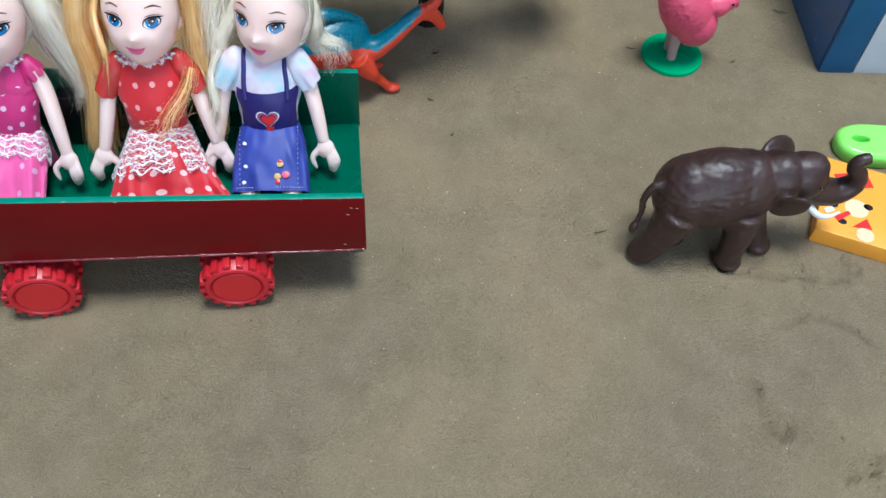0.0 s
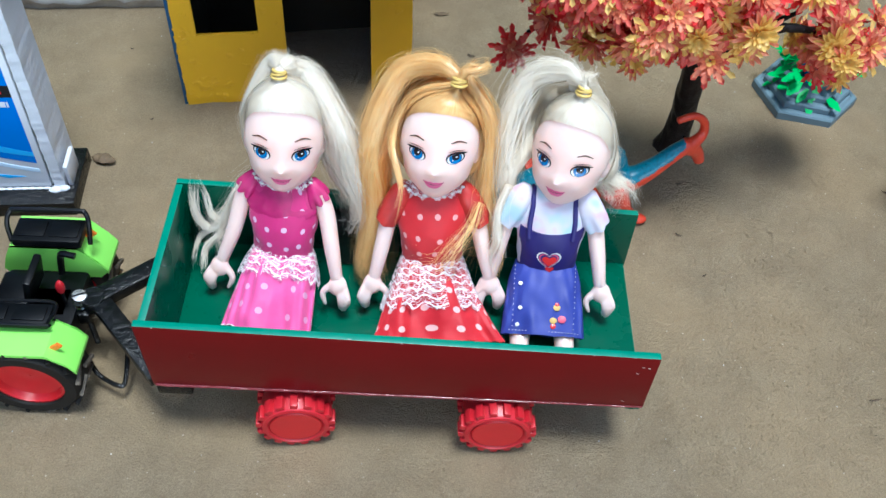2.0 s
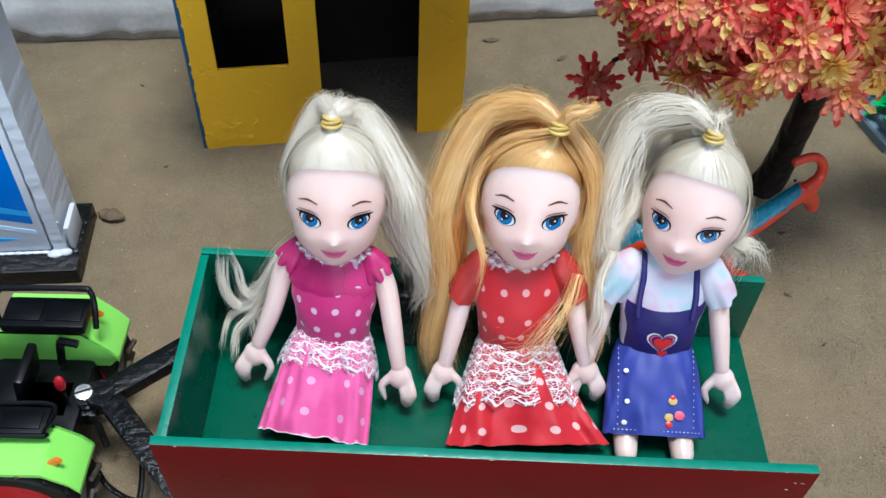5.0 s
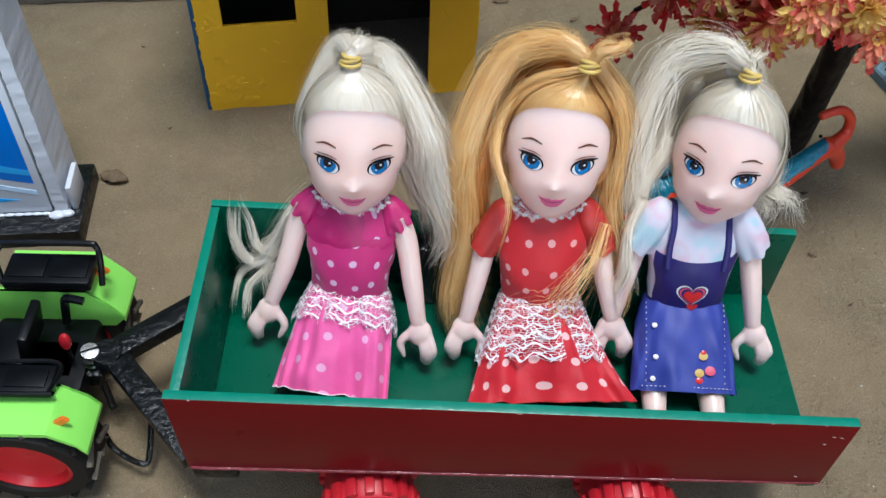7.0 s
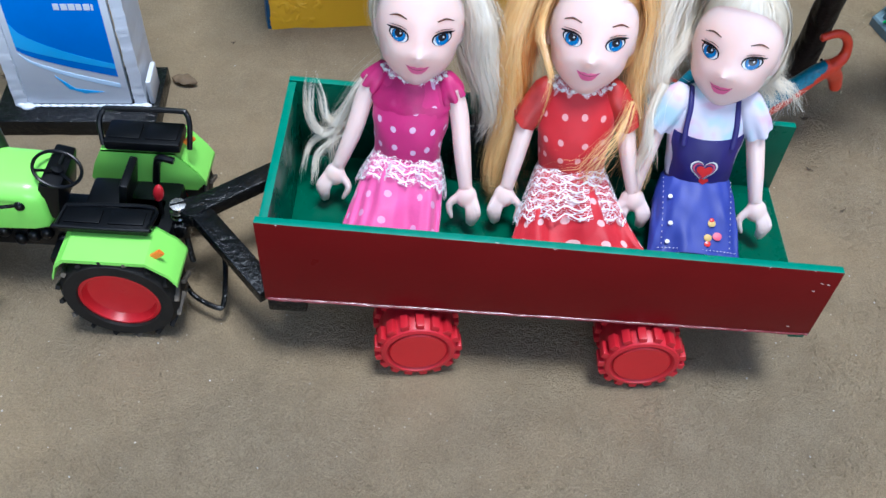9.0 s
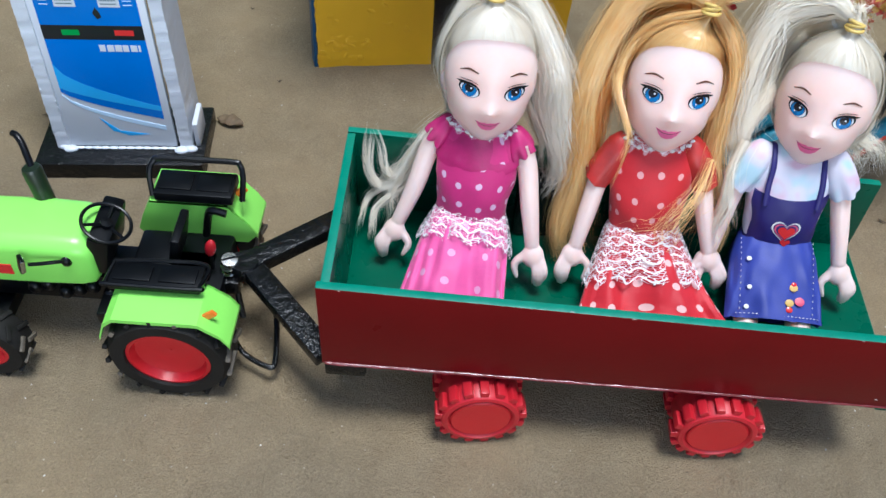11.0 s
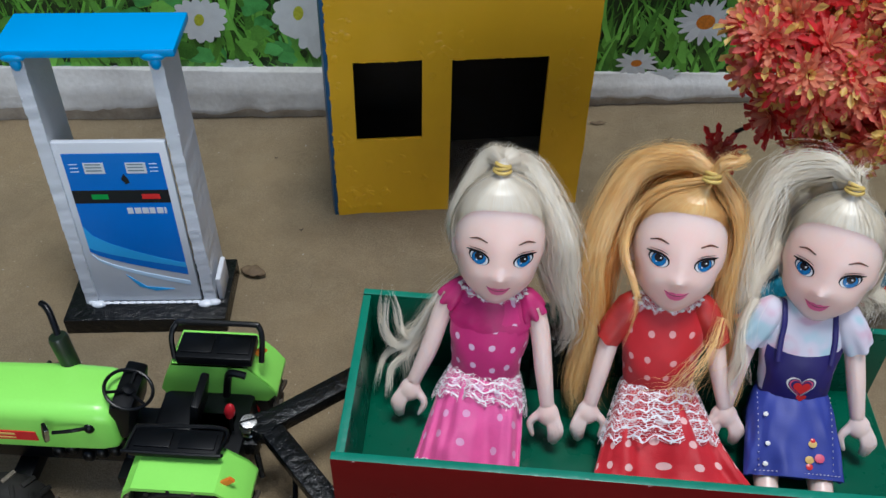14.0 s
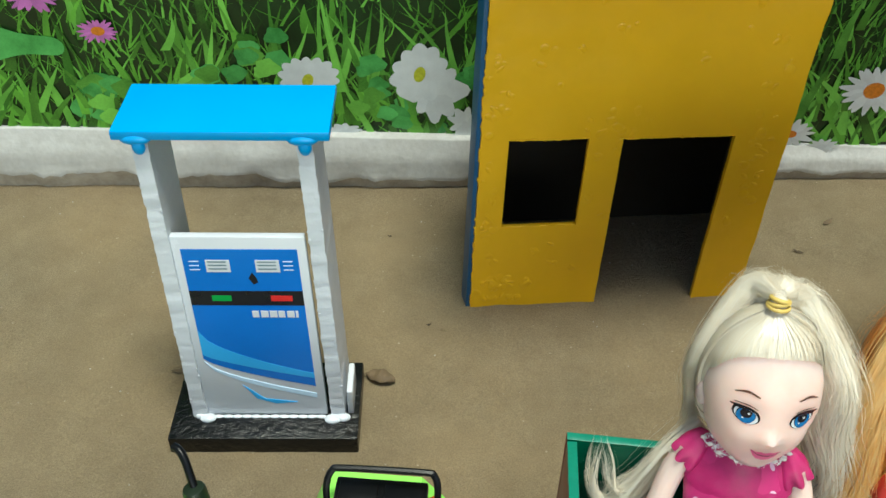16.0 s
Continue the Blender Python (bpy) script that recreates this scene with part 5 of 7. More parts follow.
def doll(name, place, turn, head_at, head_turn, tie_spot, hair, hem, dress, label, style, seed):
    """One seated doll as a single mesh."""
    rng = random.Random(seed)
    s = Shape()
    # golden inner locks take a darker copy of the hair, coloured as shade
    under = SHADED_HAIR if hair is GOLDEN else hair
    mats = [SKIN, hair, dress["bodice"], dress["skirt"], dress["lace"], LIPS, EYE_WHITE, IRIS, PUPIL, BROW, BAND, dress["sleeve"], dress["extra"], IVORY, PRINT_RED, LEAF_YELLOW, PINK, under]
    # head
    hs = Shape()
    phs, ths = np.linspace(-np.pi / 2 + 0.03, np.pi / 2 - 0.03, 44), np.linspace(0, 2 * np.pi, 56, endpoint=False)
    rings = []
    for ph in phs:
        z = (HEAD_LOW if ph < 0 else HEAD_C) * math.sin(ph)
        a = float(face_width(z))
        ring = []
        for th in ths:
            x = a * math.cos(ph) * math.cos(th)
            y = math.cos(ph) * math.sin(th)
            if y < 0:
                y = float(face_y(x, z))
            else:
                y *= HEAD_B * 1.12
            ring.append((x, y, z))
        rings.append(ring)
    loft(hs, rings, 0)
    for side in (-1, 1):
        ball(hs, (side * 0.0183, 0.0035, -0.005), (0.0020, 0.0035, 0.0052), 0, 14, 10, pose(0, 0, 0, 0, 0, side * -20))
    # painted eyes, brows and lips
    for e in (-1, 1):
        cx, cz = e * 0.0093, -0.0028
        out = e

        def eye_line(k, grow=1.0):
            pts = []
            for t in np.linspace(0, 2 * np.pi, 26, endpoint=False):
                c, q = math.cos(t), math.sin(t)
                x = 0.0040 * c * grow
                z = (0.0029 if q > 0 else 0.0027) * (abs(q) ** (0.85 if q > 0 else 1.1)) * (1 if q > 0 else -1) * grow
                z += 0.0012 * c * (1 if c > 0 else 0.45)
                pts.append((cx + out * x, cz + z))
            return pts

        painted(hs, eye_line(1, 1.09), 8, 0.00015)
        lid = [(x, z - 0.0003) for x, z in eye_line(1, 0.93)]
        painted(hs, lid, 6, 0.0003)

        def inside(px, pz):
            """Kept between the lids."""
            c = max(-0.999, min(0.999, out * (px - cx) / (0.0040 * 0.93)))
            r = math.sqrt(1 - c * c)
            slant = 0.0012 * c * (1 if c > 0 else 0.45) - 0.0003
            top, low = 0.0029 * 0.93 * r**0.85 + slant, -0.0027 * 0.93 * r**1.1 + slant
            return px, cz + max(low, min(top - 0.0002, pz - cz))

        for rad, up, m, lift in ((0.0030, 0.0003, 8, 0.00040), (0.0028, 0.0002, 7, 0.00050), (0.0018, 0.0010, 8, 0.0006)):
            painted(hs, [inside(cx + out * 0.0001 + rad * math.cos(t), cz + up + rad * math.sin(t)) for t in np.linspace(0, 2 * np.pi, 26, endpoint=False)], m, lift)
        painted_line(hs, [(cx - out * 0.0038, cz + 0.0010), (cx - out * 0.001, cz + 0.0027), (cx + out * 0.0026, cz + 0.0031), (cx + out * 0.0054, cz + 0.0034)], [0.0004, 0.0010, 0.0014, 0.0003], 8, 0.0007)
        painted_line(hs, [(cx - out * 0.0032, cz + 0.0030), (cx, cz + 0.0041), (cx + out * 0.0042, cz + 0.0044)], [0.0002, 0.0004, 0.0002], 9, 0.0004)
        for dx, dz, r in ((0.0006, 0.0010, 0.00042), (-0.0010, -0.0008, 0.0003)):
            painted(hs, [(cx + dx + r * math.cos(t), cz + dz + r * math.sin(t)) for t in np.linspace(0, 2 * np.pi, 10, endpoint=False)], 6, 0.0008)
        painted_line(hs, [(cx - out * 0.0028, cz + 0.0076), (cx + out * 0.0010, cz + 0.0088), (cx + out * 0.0046, cz + 0.0078)], [0.0005, 0.0009, 0.0003], 9, 0.0003)
    painted(hs, [(-0.0052, -0.0155), (-0.0032, -0.0163), (-0.0014, -0.0161), (0, -0.0165), (0.0014, -0.0161), (0.0032, -0.0163), (0.0052, -0.0155), (0.0036, -0.0182), (0.0021, -0.0197), (0, -0.0201), (-0.0021, -0.0197), (-0.0036, -0.0182)], 5, 0.0003)
    painted_line(hs, [(-0.0052, -0.0156), (-0.0027, -0.0171), (0, -0.0175), (0.0027, -0.0171), (0.0052, -0.0156)], [0.0001, 0.0003, 0.0001], 9, 0.0005)
    # hair drawn back over the skull to the tie
    tie = np.array((*tie_spot, 0.0335))

    def on_skull(a, t, grow):
        p = a * (1 - t) + tie * t
        r = math.sqrt((p[0] / HEAD_A) ** 2 + (p[1] / (HEAD_B * (1.0 if p[1] < 0 else 1.16))) ** 2 + (p[2] / HEAD_C) ** 2)
        q = p / r * grow
        k = max(0.0, (t - 0.55) / 0.45) ** 1.6
        return q * (1 - k) + (tie - np.array((0, 0, 0.0006)) + (a * 0.11 - np.array((0, 0, a[2] * 0.11)))) * k

    cols = 112
    starts = []
    for th in np.linspace(0, 2 * np.pi, cols, endpoint=False):
        c, q = abs(math.cos(th)), math.sin(th)
        line = 0.0168 - 0.0050 * c**2.6 - 0.0060 * c**14
        back = min(1.0, max(0.0, (q - 0.02) / 0.35))
        line = line * (1 - back) - 0.019 * back
        ph = math.asin(line / HEAD_C)
        starts.append(np.array((HEAD_A * math.cos(ph) * math.cos(th), HEAD_B * (1.0 if q < 0 else 1.16) * math.cos(ph) * q, line)))
    rings, uvs = [], []
    for t in np.concatenate([[0, 0.012, 0.03, 0.06], np.linspace(0.1, 1, 24)]):
        ring = []
        for i, a in enumerate(starts):
            grow = np.interp(t, [0, 0.025, 0.10, 0.3, 1], [0.988, 1.006, 1.035, 1.075, 1.10]) + (0.05 * min(1, t / 0.2) if a[1] > 0.004 else 0)
            th = i / cols * 2 * math.pi
            grow += 0.012 * bumpy(th * 5, t * 0.6, 2.2, seed) * min(1, t / 0.1) + 0.0015 * math.sin(th * 43 + 5 * bumpy(th, t, 3.0, seed + 4)) * math.exp(-t / 0.10) * min(1, t / 0.01)
            ring.append(on_skull(a, t, grow))
        rings.append(ring)
        uvs += [(0.018 * i / cols * 2 * math.pi, 0.03 * t) for i in range(cols)]
    loft(hs, rings, 1, True, True, uvs)
    for k in range(2600):
        a = starts[rng.randrange(cols)] + np.array((rng.uniform(-0.0006, 0.0006), 0.0, rng.uniform(-0.0003, 0.0003)))
        t0, t1 = (0.0 if k % 3 else rng.uniform(0.0, 0.4)), rng.uniform(0.8, 1.0)
        lift = rng.uniform(0.001, 0.006) if k % 16 else rng.uniform(0.01, 0.05)
        drift = rng.uniform(-0.05, 0.05)
        path = []
        for t in np.linspace(t0, t1, 14):
            grow = np.interp(t, [0, 0.025, 0.10, 0.3, 1], [0.988, 1.006, 1.035, 1.075, 1.10]) + (0.05 * min(1, t / 0.2) if a[1] > 0.004 else 0)
            q = on_skull(a, t, grow + lift * min(1, t / 0.08) * (1.0 - 0.5 * t))
            w = drift * math.sin(math.pi * t)
            path.append((q[0] * math.cos(w) - q[1] * math.sin(w), q[0] * math.sin(w) + q[1] * math.cos(w), q[2]))
        path = np.array(path)
        n = path / (np.linalg.norm(path, axis=1)[:, None] + 1e-9)
        strand(hs, path, rng.uniform(0.00007, 0.00020) * np.interp(np.linspace(0, 1, 14), [0, 0.08, 0.8, 1], [0.5, 1, 1, 0.5]), n, 1, rng.uniform(0, 1))
    # elastic band wound over the tuft
    a = np.linspace(0, 2 * np.pi, 19)
    for k, dz in enumerate((-0.0006, 0.0006, 0.0017)):
        tube(hs, np.stack([tie[0] + (0.0034 - 0.0003 * k) * np.cos(a), tie[1] + 0.0030 * np.sin(a), 0.0330 + dz + 0.0006 * np.sin(a + k * 2)], 1), 0.00080, 7, 10, False)
    ball(hs, tuple(tie), (0.0030, 0.0028, 0.0030), 1, 14, 10)
    H = pose(*place, 0, 0, turn).inverted() @ pose(*head_at, *head_turn)
    hs.moved(H)
    s.v += hs.v
    s.uv += hs.uv
    s.f += hs.f
    s.m += hs.m
    s.count = hs.count
    tie_at = np.array(H @ Vector(tie))
    # neck and body
    tube(s, [(0, 0.0165, 0.066), (0, 0.0175, 0.078)], 0.0055, 16, 0)
    n = 40
    ang = np.linspace(0, 2 * np.pi, n, endpoint=False)
    rings, uvs = [], []
    for z in np.linspace(0.004, 0.0735, 26):
        c, w, d = torso_at(z)
        fold = 1 + (0.022 * np.sin(5 * ang + z * 300) + 0.016 * np.sin(11 * ang - z * 420 + seed)) * (1 if z < 0.05 else 0.5)
        fold = fold + np.array([0.035 * bumpy(3 * math.cos(t), 3 * math.sin(t) + z * 90, 1.0, seed) for t in ang])
        rings.append(np.stack([w * np.cos(ang) * fold, c + d * np.sin(ang) * fold, np.full(n, z)], 1))
        uvs += [(0.0175 * (t if t > np.pi / 2 else t + 2 * np.pi) + seed * 0.01, z) for t in ang]
    if style == "dungarees":
        loft(s, rings, 2, True, True, uvs)
        mark = len(s.m)
        total = 25 * n
        for i in range(total):
            row = i // n
            col = i % n
            zz = 0.004 + row * 0.0695 / 25
            if zz < 0.030 or (zz < 0.0515 and math.sin(ang[col]) < 0.35 and abs(math.cos(ang[col])) < 0.9):
                s.m[mark - 2 - total + i] = 12
        for side in (-1, 1):
            pts = [torso_point(side * 0.0112, 0.0500, 0.0006), torso_point(side * 0.0115, 0.058, 0.0008), torso_point(side * 0.0108, 0.0655, 0.0010), (side * 0.0105, 0.0145, 0.0705), (side * 0.0100, 0.021, 0.066)]
            tube(s, spline(pts, 16), 0.0013, 8, 12, True, 0.45)
        heart = [(16 * math.sin(t) ** 3 * 0.00036, (13 * math.cos(t) - 5 * math.cos(2 * t) - 2 * math.cos(3 * t) - math.cos(4 * t)) * 0.00033) for t in np.linspace(0, 2 * np.pi, 26, endpoint=False)]
        for k, m, grow, dx, dz in ((0.0004, 13, 1.12, 0, 0.0402), (0.0005, 12, 0.99, 0, 0.0402), (0.0006, 16, 0.90, 0, 0.0402), (0.0007, 12, 0.78, 0, 0.0403), (0.0008, 14, 0.66, 0.0003, 0.0400), (0.0010, 14, 0.40, 0.0010, 0.0348)):
            s.add([torso_point(x * grow + dx, z * grow + dz, k) for x, z in heart], [tuple(range(26))], m)
    else:
        loft(s, rings, 2, True, True, uvs)
        # lace collar
        c, w, d = torso_at(0.0705)
        k = np.linspace(math.pi * 0.98, math.pi * 2.02, 64)
        rings, uvs = [], []
        for j, (grow, z) in enumerate(((1.0, 0.0735), (1.2, 0.0730), (1.45, 0.0716), (1.62, 0.0698))):
            ruff = 0.0009 * j * np.sin(k * 13 + seed) / 2
            rings.append(np.stack([w * grow * np.cos(k), c + d * grow * 0.92 * np.sin(k) - 0.0008, z + ruff], 1))
            uvs += [(0.026 * q, 0.9 + 0.0035 * j) for q in k]
        loft(s, rings, 4, False, False, uvs)
        for j in range(9):
            t = math.pi * (1.08 + 0.84 * j / 8)
            ball(s, (w * 1.55 * math.cos(t), c + d * 1.45 * math.sin(t) - 0.0008, 0.0712 + 0.0005 * math.sin(j * 2.3)), (0.0012, 0.0006, 0.0010), 13, 8, 6)
    # arms: moulded vinyl with cupped hands
    arm = Shape()
    for side in (-1, 1):
        lean = style_arms[style][side]
        hx = side * (0.0295 + lean)
        wrist = np.array((hx, -0.0080, 0.0225))
        pts = spline([(side * 0.0180, 0.0120, 0.0645), (side * 0.0225, 0.0085, 0.0535), (side * 0.0262, 0.0012, 0.0385), wrist], 16)
        tube(arm, pts, np.interp(np.linspace(0, 1, 16), [0, 0.3, 0.7, 1], [0.0047, 0.0046, 0.0042, 0.0033]), 14)
        down = np.array((side * 0.12, -0.60, -0.79))
        outward = np.array((side * 1.0, 0.0, 0.12))
        palm = wrist + down * 0.0044
        ball(arm, palm + outward * 0.0006, (0.0052, 0.0034, 0.0056), 0, 16, 12, pose(0, 0, 0, -38, 0, 0))
        for f in range(4):
            q = 0.0056 - 0.0014 * f
            reach = (0.0126, 0.0146, 0.0150, 0.0140)[f]
            a = palm + outward * q * 0.75 + down * 0.001
            b = palm + outward * (q * 1.05 + 0.0006) + down * reach * 0.55 + np.array((0, -0.0010, 0.0006))
            c = palm + outward * q * 0.92 + down * reach + np.array((0, 0.0022, -0.0008))
            tube(arm, spline([a, b, c], 9), [0.0020, 0.0019, 0.0018, 0.0017, 0.0016, 0.0015, 0.0014, 0.0012, 0.0008], 9)
        a = palm - outward * 0.0028
        b = palm - outward * 0.0074 + down * 0.0040 + np.array((0, -0.0008, 0))
        c = palm - outward * 0.0060 + down * 0.0112
        tube(arm, spline([a, b, c], 9), [0.0024, 0.0022, 0.0021, 0.0019, 0.0018, 0.0017, 0.0015, 0.0012, 0.0007], 9)
    vs, fs = melted(arm, 0.00045, 6)
    s.add(vs, fs, 0)
    # sleeves
    reach, fat, ruffle = {"ruffled": (0.34, 0.88, 0.18), "frilled": (1.0, 0.98, 0.05), "dungarees": (0.85, 1.12, 0.10)}[style]
    for side in (-1, 1):
        rings = []
        for t, r in ((-0.36, 0.0012), (-0.24, 0.0042), (0.0, 0.0060), (0.35, 0.0066), (0.7, 0.0068), (1.0, 0.0066), (1.03, 0.0058), (0.9, 0.0056)):
            t = t * reach if t > 0 else t
            c = np.array((side * 0.0160, 0.0125, 0.0660)) * (1 - t) + np.array((side * 0.0238, 0.0082, 0.0515)) * t
            k = np.linspace(0, 2 * np.pi, 44, endpoint=False)
            rad = r * fat * (1 + ruffle * np.sin(7 * k + side + seed) * max(0.15, t / reach) + 0.04 * np.sin(3 * k + t * 5))
            u = np.array((side * 0.9, -0.05, 0.44))
            v = np.array((0.0, 1.0, 0.1))
            rings.append(c + np.outer(rad * np.cos(k), u) + np.outer(rad * np.sin(k), v))
        loft(s, rings, 11, True, True)
    if style == "ruffled":
        # gathered chiffon across the shoulders
        k = np.linspace(math.pi * 1.0, math.pi * 2.0, 60)
        rings = []
        for j, (grow, z) in enumerate(((1.02, 0.0685), (1.10, 0.0655), (1.14, 0.0610), (1.10, 0.0580))):
            c, w, d = torso_at(z)
            rings.append(np.stack([w * grow * np.cos(k), c + d * grow * np.sin(k) - 0.0004, z + 0.0012 * np.sin(4 * k + seed) - 0.004 * np.sin(k) * -1 * (j / 3)], 1))
        loft(s, rings, 11, False, False)
    # skirt
    n = 120
    ang = np.linspace(0, 2 * np.pi, n, endpoint=False)
    flare = {"ruffled": (-0.001, 0.0), "frilled": (-0.001, 0.009), "dungarees": (0.0, 0.0)}[style]
    rings, uvs = [], []
    us = np.linspace(0, 0.9 if style == "dungarees" else 1, 26)
    for u in us:
        y, z, h = skirt_path(u)
        w = np.interp(u, [0, 0.3, 0.6, 1.0], [0.0162, 0.0195, (0.0195 + hem) / 2, hem])
        wave = 0.24 * u**0.7 if style != "dungarees" else 0.06 * u
        fold = 1 + wave * np.tanh(2.2 * np.sin(7 * ang + seed)) * 0.8 + wave * 0.7 * np.sin(5 * ang + 1.3 * seed + 2 * u) + 0.25 * wave * np.sin(17 * ang + 3 * u)
        x = w * np.sign(np.cos(ang)) * np.abs(np.cos(ang)) ** 0.85
        x = x + np.where(x > 0, flare[1], flare[0]) * u**2.5 * np.abs(x) / w
        hh = h * np.sin(ang) * fold
        hh = np.where(np.sin(ang) < 0, hh * 0.6, hh)
        hh = hh + np.array([0.0016 * (0.3 + u) * bumpy(2.2 * t, 2.5 * u, 1.6, seed + 3) for t in ang])
        zz = z + 0.87 * hh
        ragged = np.array([0.0016 * u**3 * bumpy(4 * t, 0.0, 1.0, seed + 9) for t in ang])
        rings.append(np.stack([x, y - 0.5 * hh + ragged, np.maximum(zz, 0.0008)], 1))
        uvs += [(0.024 * (t - np.pi / 2 if t < np.pi * 1.5 else t - 2.5 * np.pi), 0.2 + 0.05 * u) for t in ang]
    loft(s, rings, 3, True, False, uvs)
    hem_ring = rings[-1]
    if style == "dungarees":
        for side in (-1, 1):
            tube(s, spline([(side * 0.011, -0.02, 0.012), (side * 0.0118, -0.036, 0.0072), (side * 0.0122, -0.046, 0.0052)], 10), [0.0058, 0.0058, 0.0057, 0.0056, 0.0054, 0.0052, 0.005, 0.0048, 0.004, 0.0024], 14, 0)
        for dx, u, r, m in ((0.0060, 0.60, 0.0020, 15), (0.0090, 0.72, 0.0023, 16), (0.0045, 0.74, 0.0020, 15), (0.0045, 0.80, 0.0016, 14), (0.0060, 0.57, 0.0012, 14), (-0.0135, 0.35, 0.0012, 13), (-0.0130, 0.62, 0.0012, 13), (-0.0140, 0.80, 0.0012, 13)):
            p = skirt_point(dx, u, 0.0215, 0.0006)
            ball(s, p, (r, r * 0.9, 0.0003), m, 12, 6, pose(0, 0, 0, 30, 0, 0))
        for dx in (-0.0165, 0.0155):
            for k in range(13):
                ball(s, skirt_point(dx, 0.12 + 0.058 * k, 0.0205, 0.0004), (0.0002, 0.0005, 0.0004), 13, 6, 5)
        for k in range(22):
            p = skirt_point(-0.018 + 0.036 * k / 21, 0.86, 0.0225, 0.0005)
            ball(s, p, (0.0005, 0.0002, 0.0002), 13, 6, 5)
    else:
        # lace frill over the skirt
        reach = 0.42 if style == "ruffled" else 0.66
        rings, uvs = [], []
        for j, u in enumerate(np.linspace(-0.06, reach, 16)):
            y, z, h = skirt_path(max(u, 0.0))
            z -= min(0, u) * 0.05
            w = np.interp(u, [-0.06, 0, 0.3, 0.6, 1.0], [0.0160, 0.0168, 0.0205, (0.0195 + hem) / 2 + 0.001, hem])
            t = j / 15
            ruff = 1 + (0.14 * np.sin(11 * ang + seed) + 0.07 * np.sin(23 * ang)) * t
            hh = (h + 0.0010 + 0.0014 * t) * np.sin(ang) * ruff
            hh = np.where(np.sin(ang) < 0, hh * 0.6, hh)
            scallop = 0.0012 * np.sin(14 * ang) * t**4
            x = (w + 0.0012 * t) * np.sign(np.cos(ang)) * np.abs(np.cos(ang)) ** 0.85
            rings.append(np.stack([x, y - 0.5 * hh - scallop, np.maximum(z + 0.87 * hh - scallop * 0.6, 0.001)], 1))
            uvs += [(0.022 * (q if q < np.pi * 1.5 else q - 2 * np.pi), 0.5 + 0.05 * u) for q in ang]
        loft(s, rings, 4, True, False, uvs)
        hemline = [p + np.array((0, -0.0002, 0.0002)) for p in hem_ring[4:57]]
        tube(s, hemline, 0.00028, 5, 13 if style == "ruffled" else 11, False)
    # loose hair
    for run, count, spread, curl, body, m in LOCKS[name]:
        pts = []
        for p in run:
            if p[0] == "tie":
                p = tie_at + np.array(p[1:])
            elif p[0] == "head":
                p = np.array(H @ Vector(p[1:]))
            pts.append(np.array(p))
        lock(s, pts, count, spread, m, rng, curl=curl, body=body)
    ob = new("doll", s.mesh("doll", mats, 60))
    ob.matrix_world = pose(*place, 0, 0, turn)
    return tagged(ob, label, "doll", "dolls seated in the trailer")


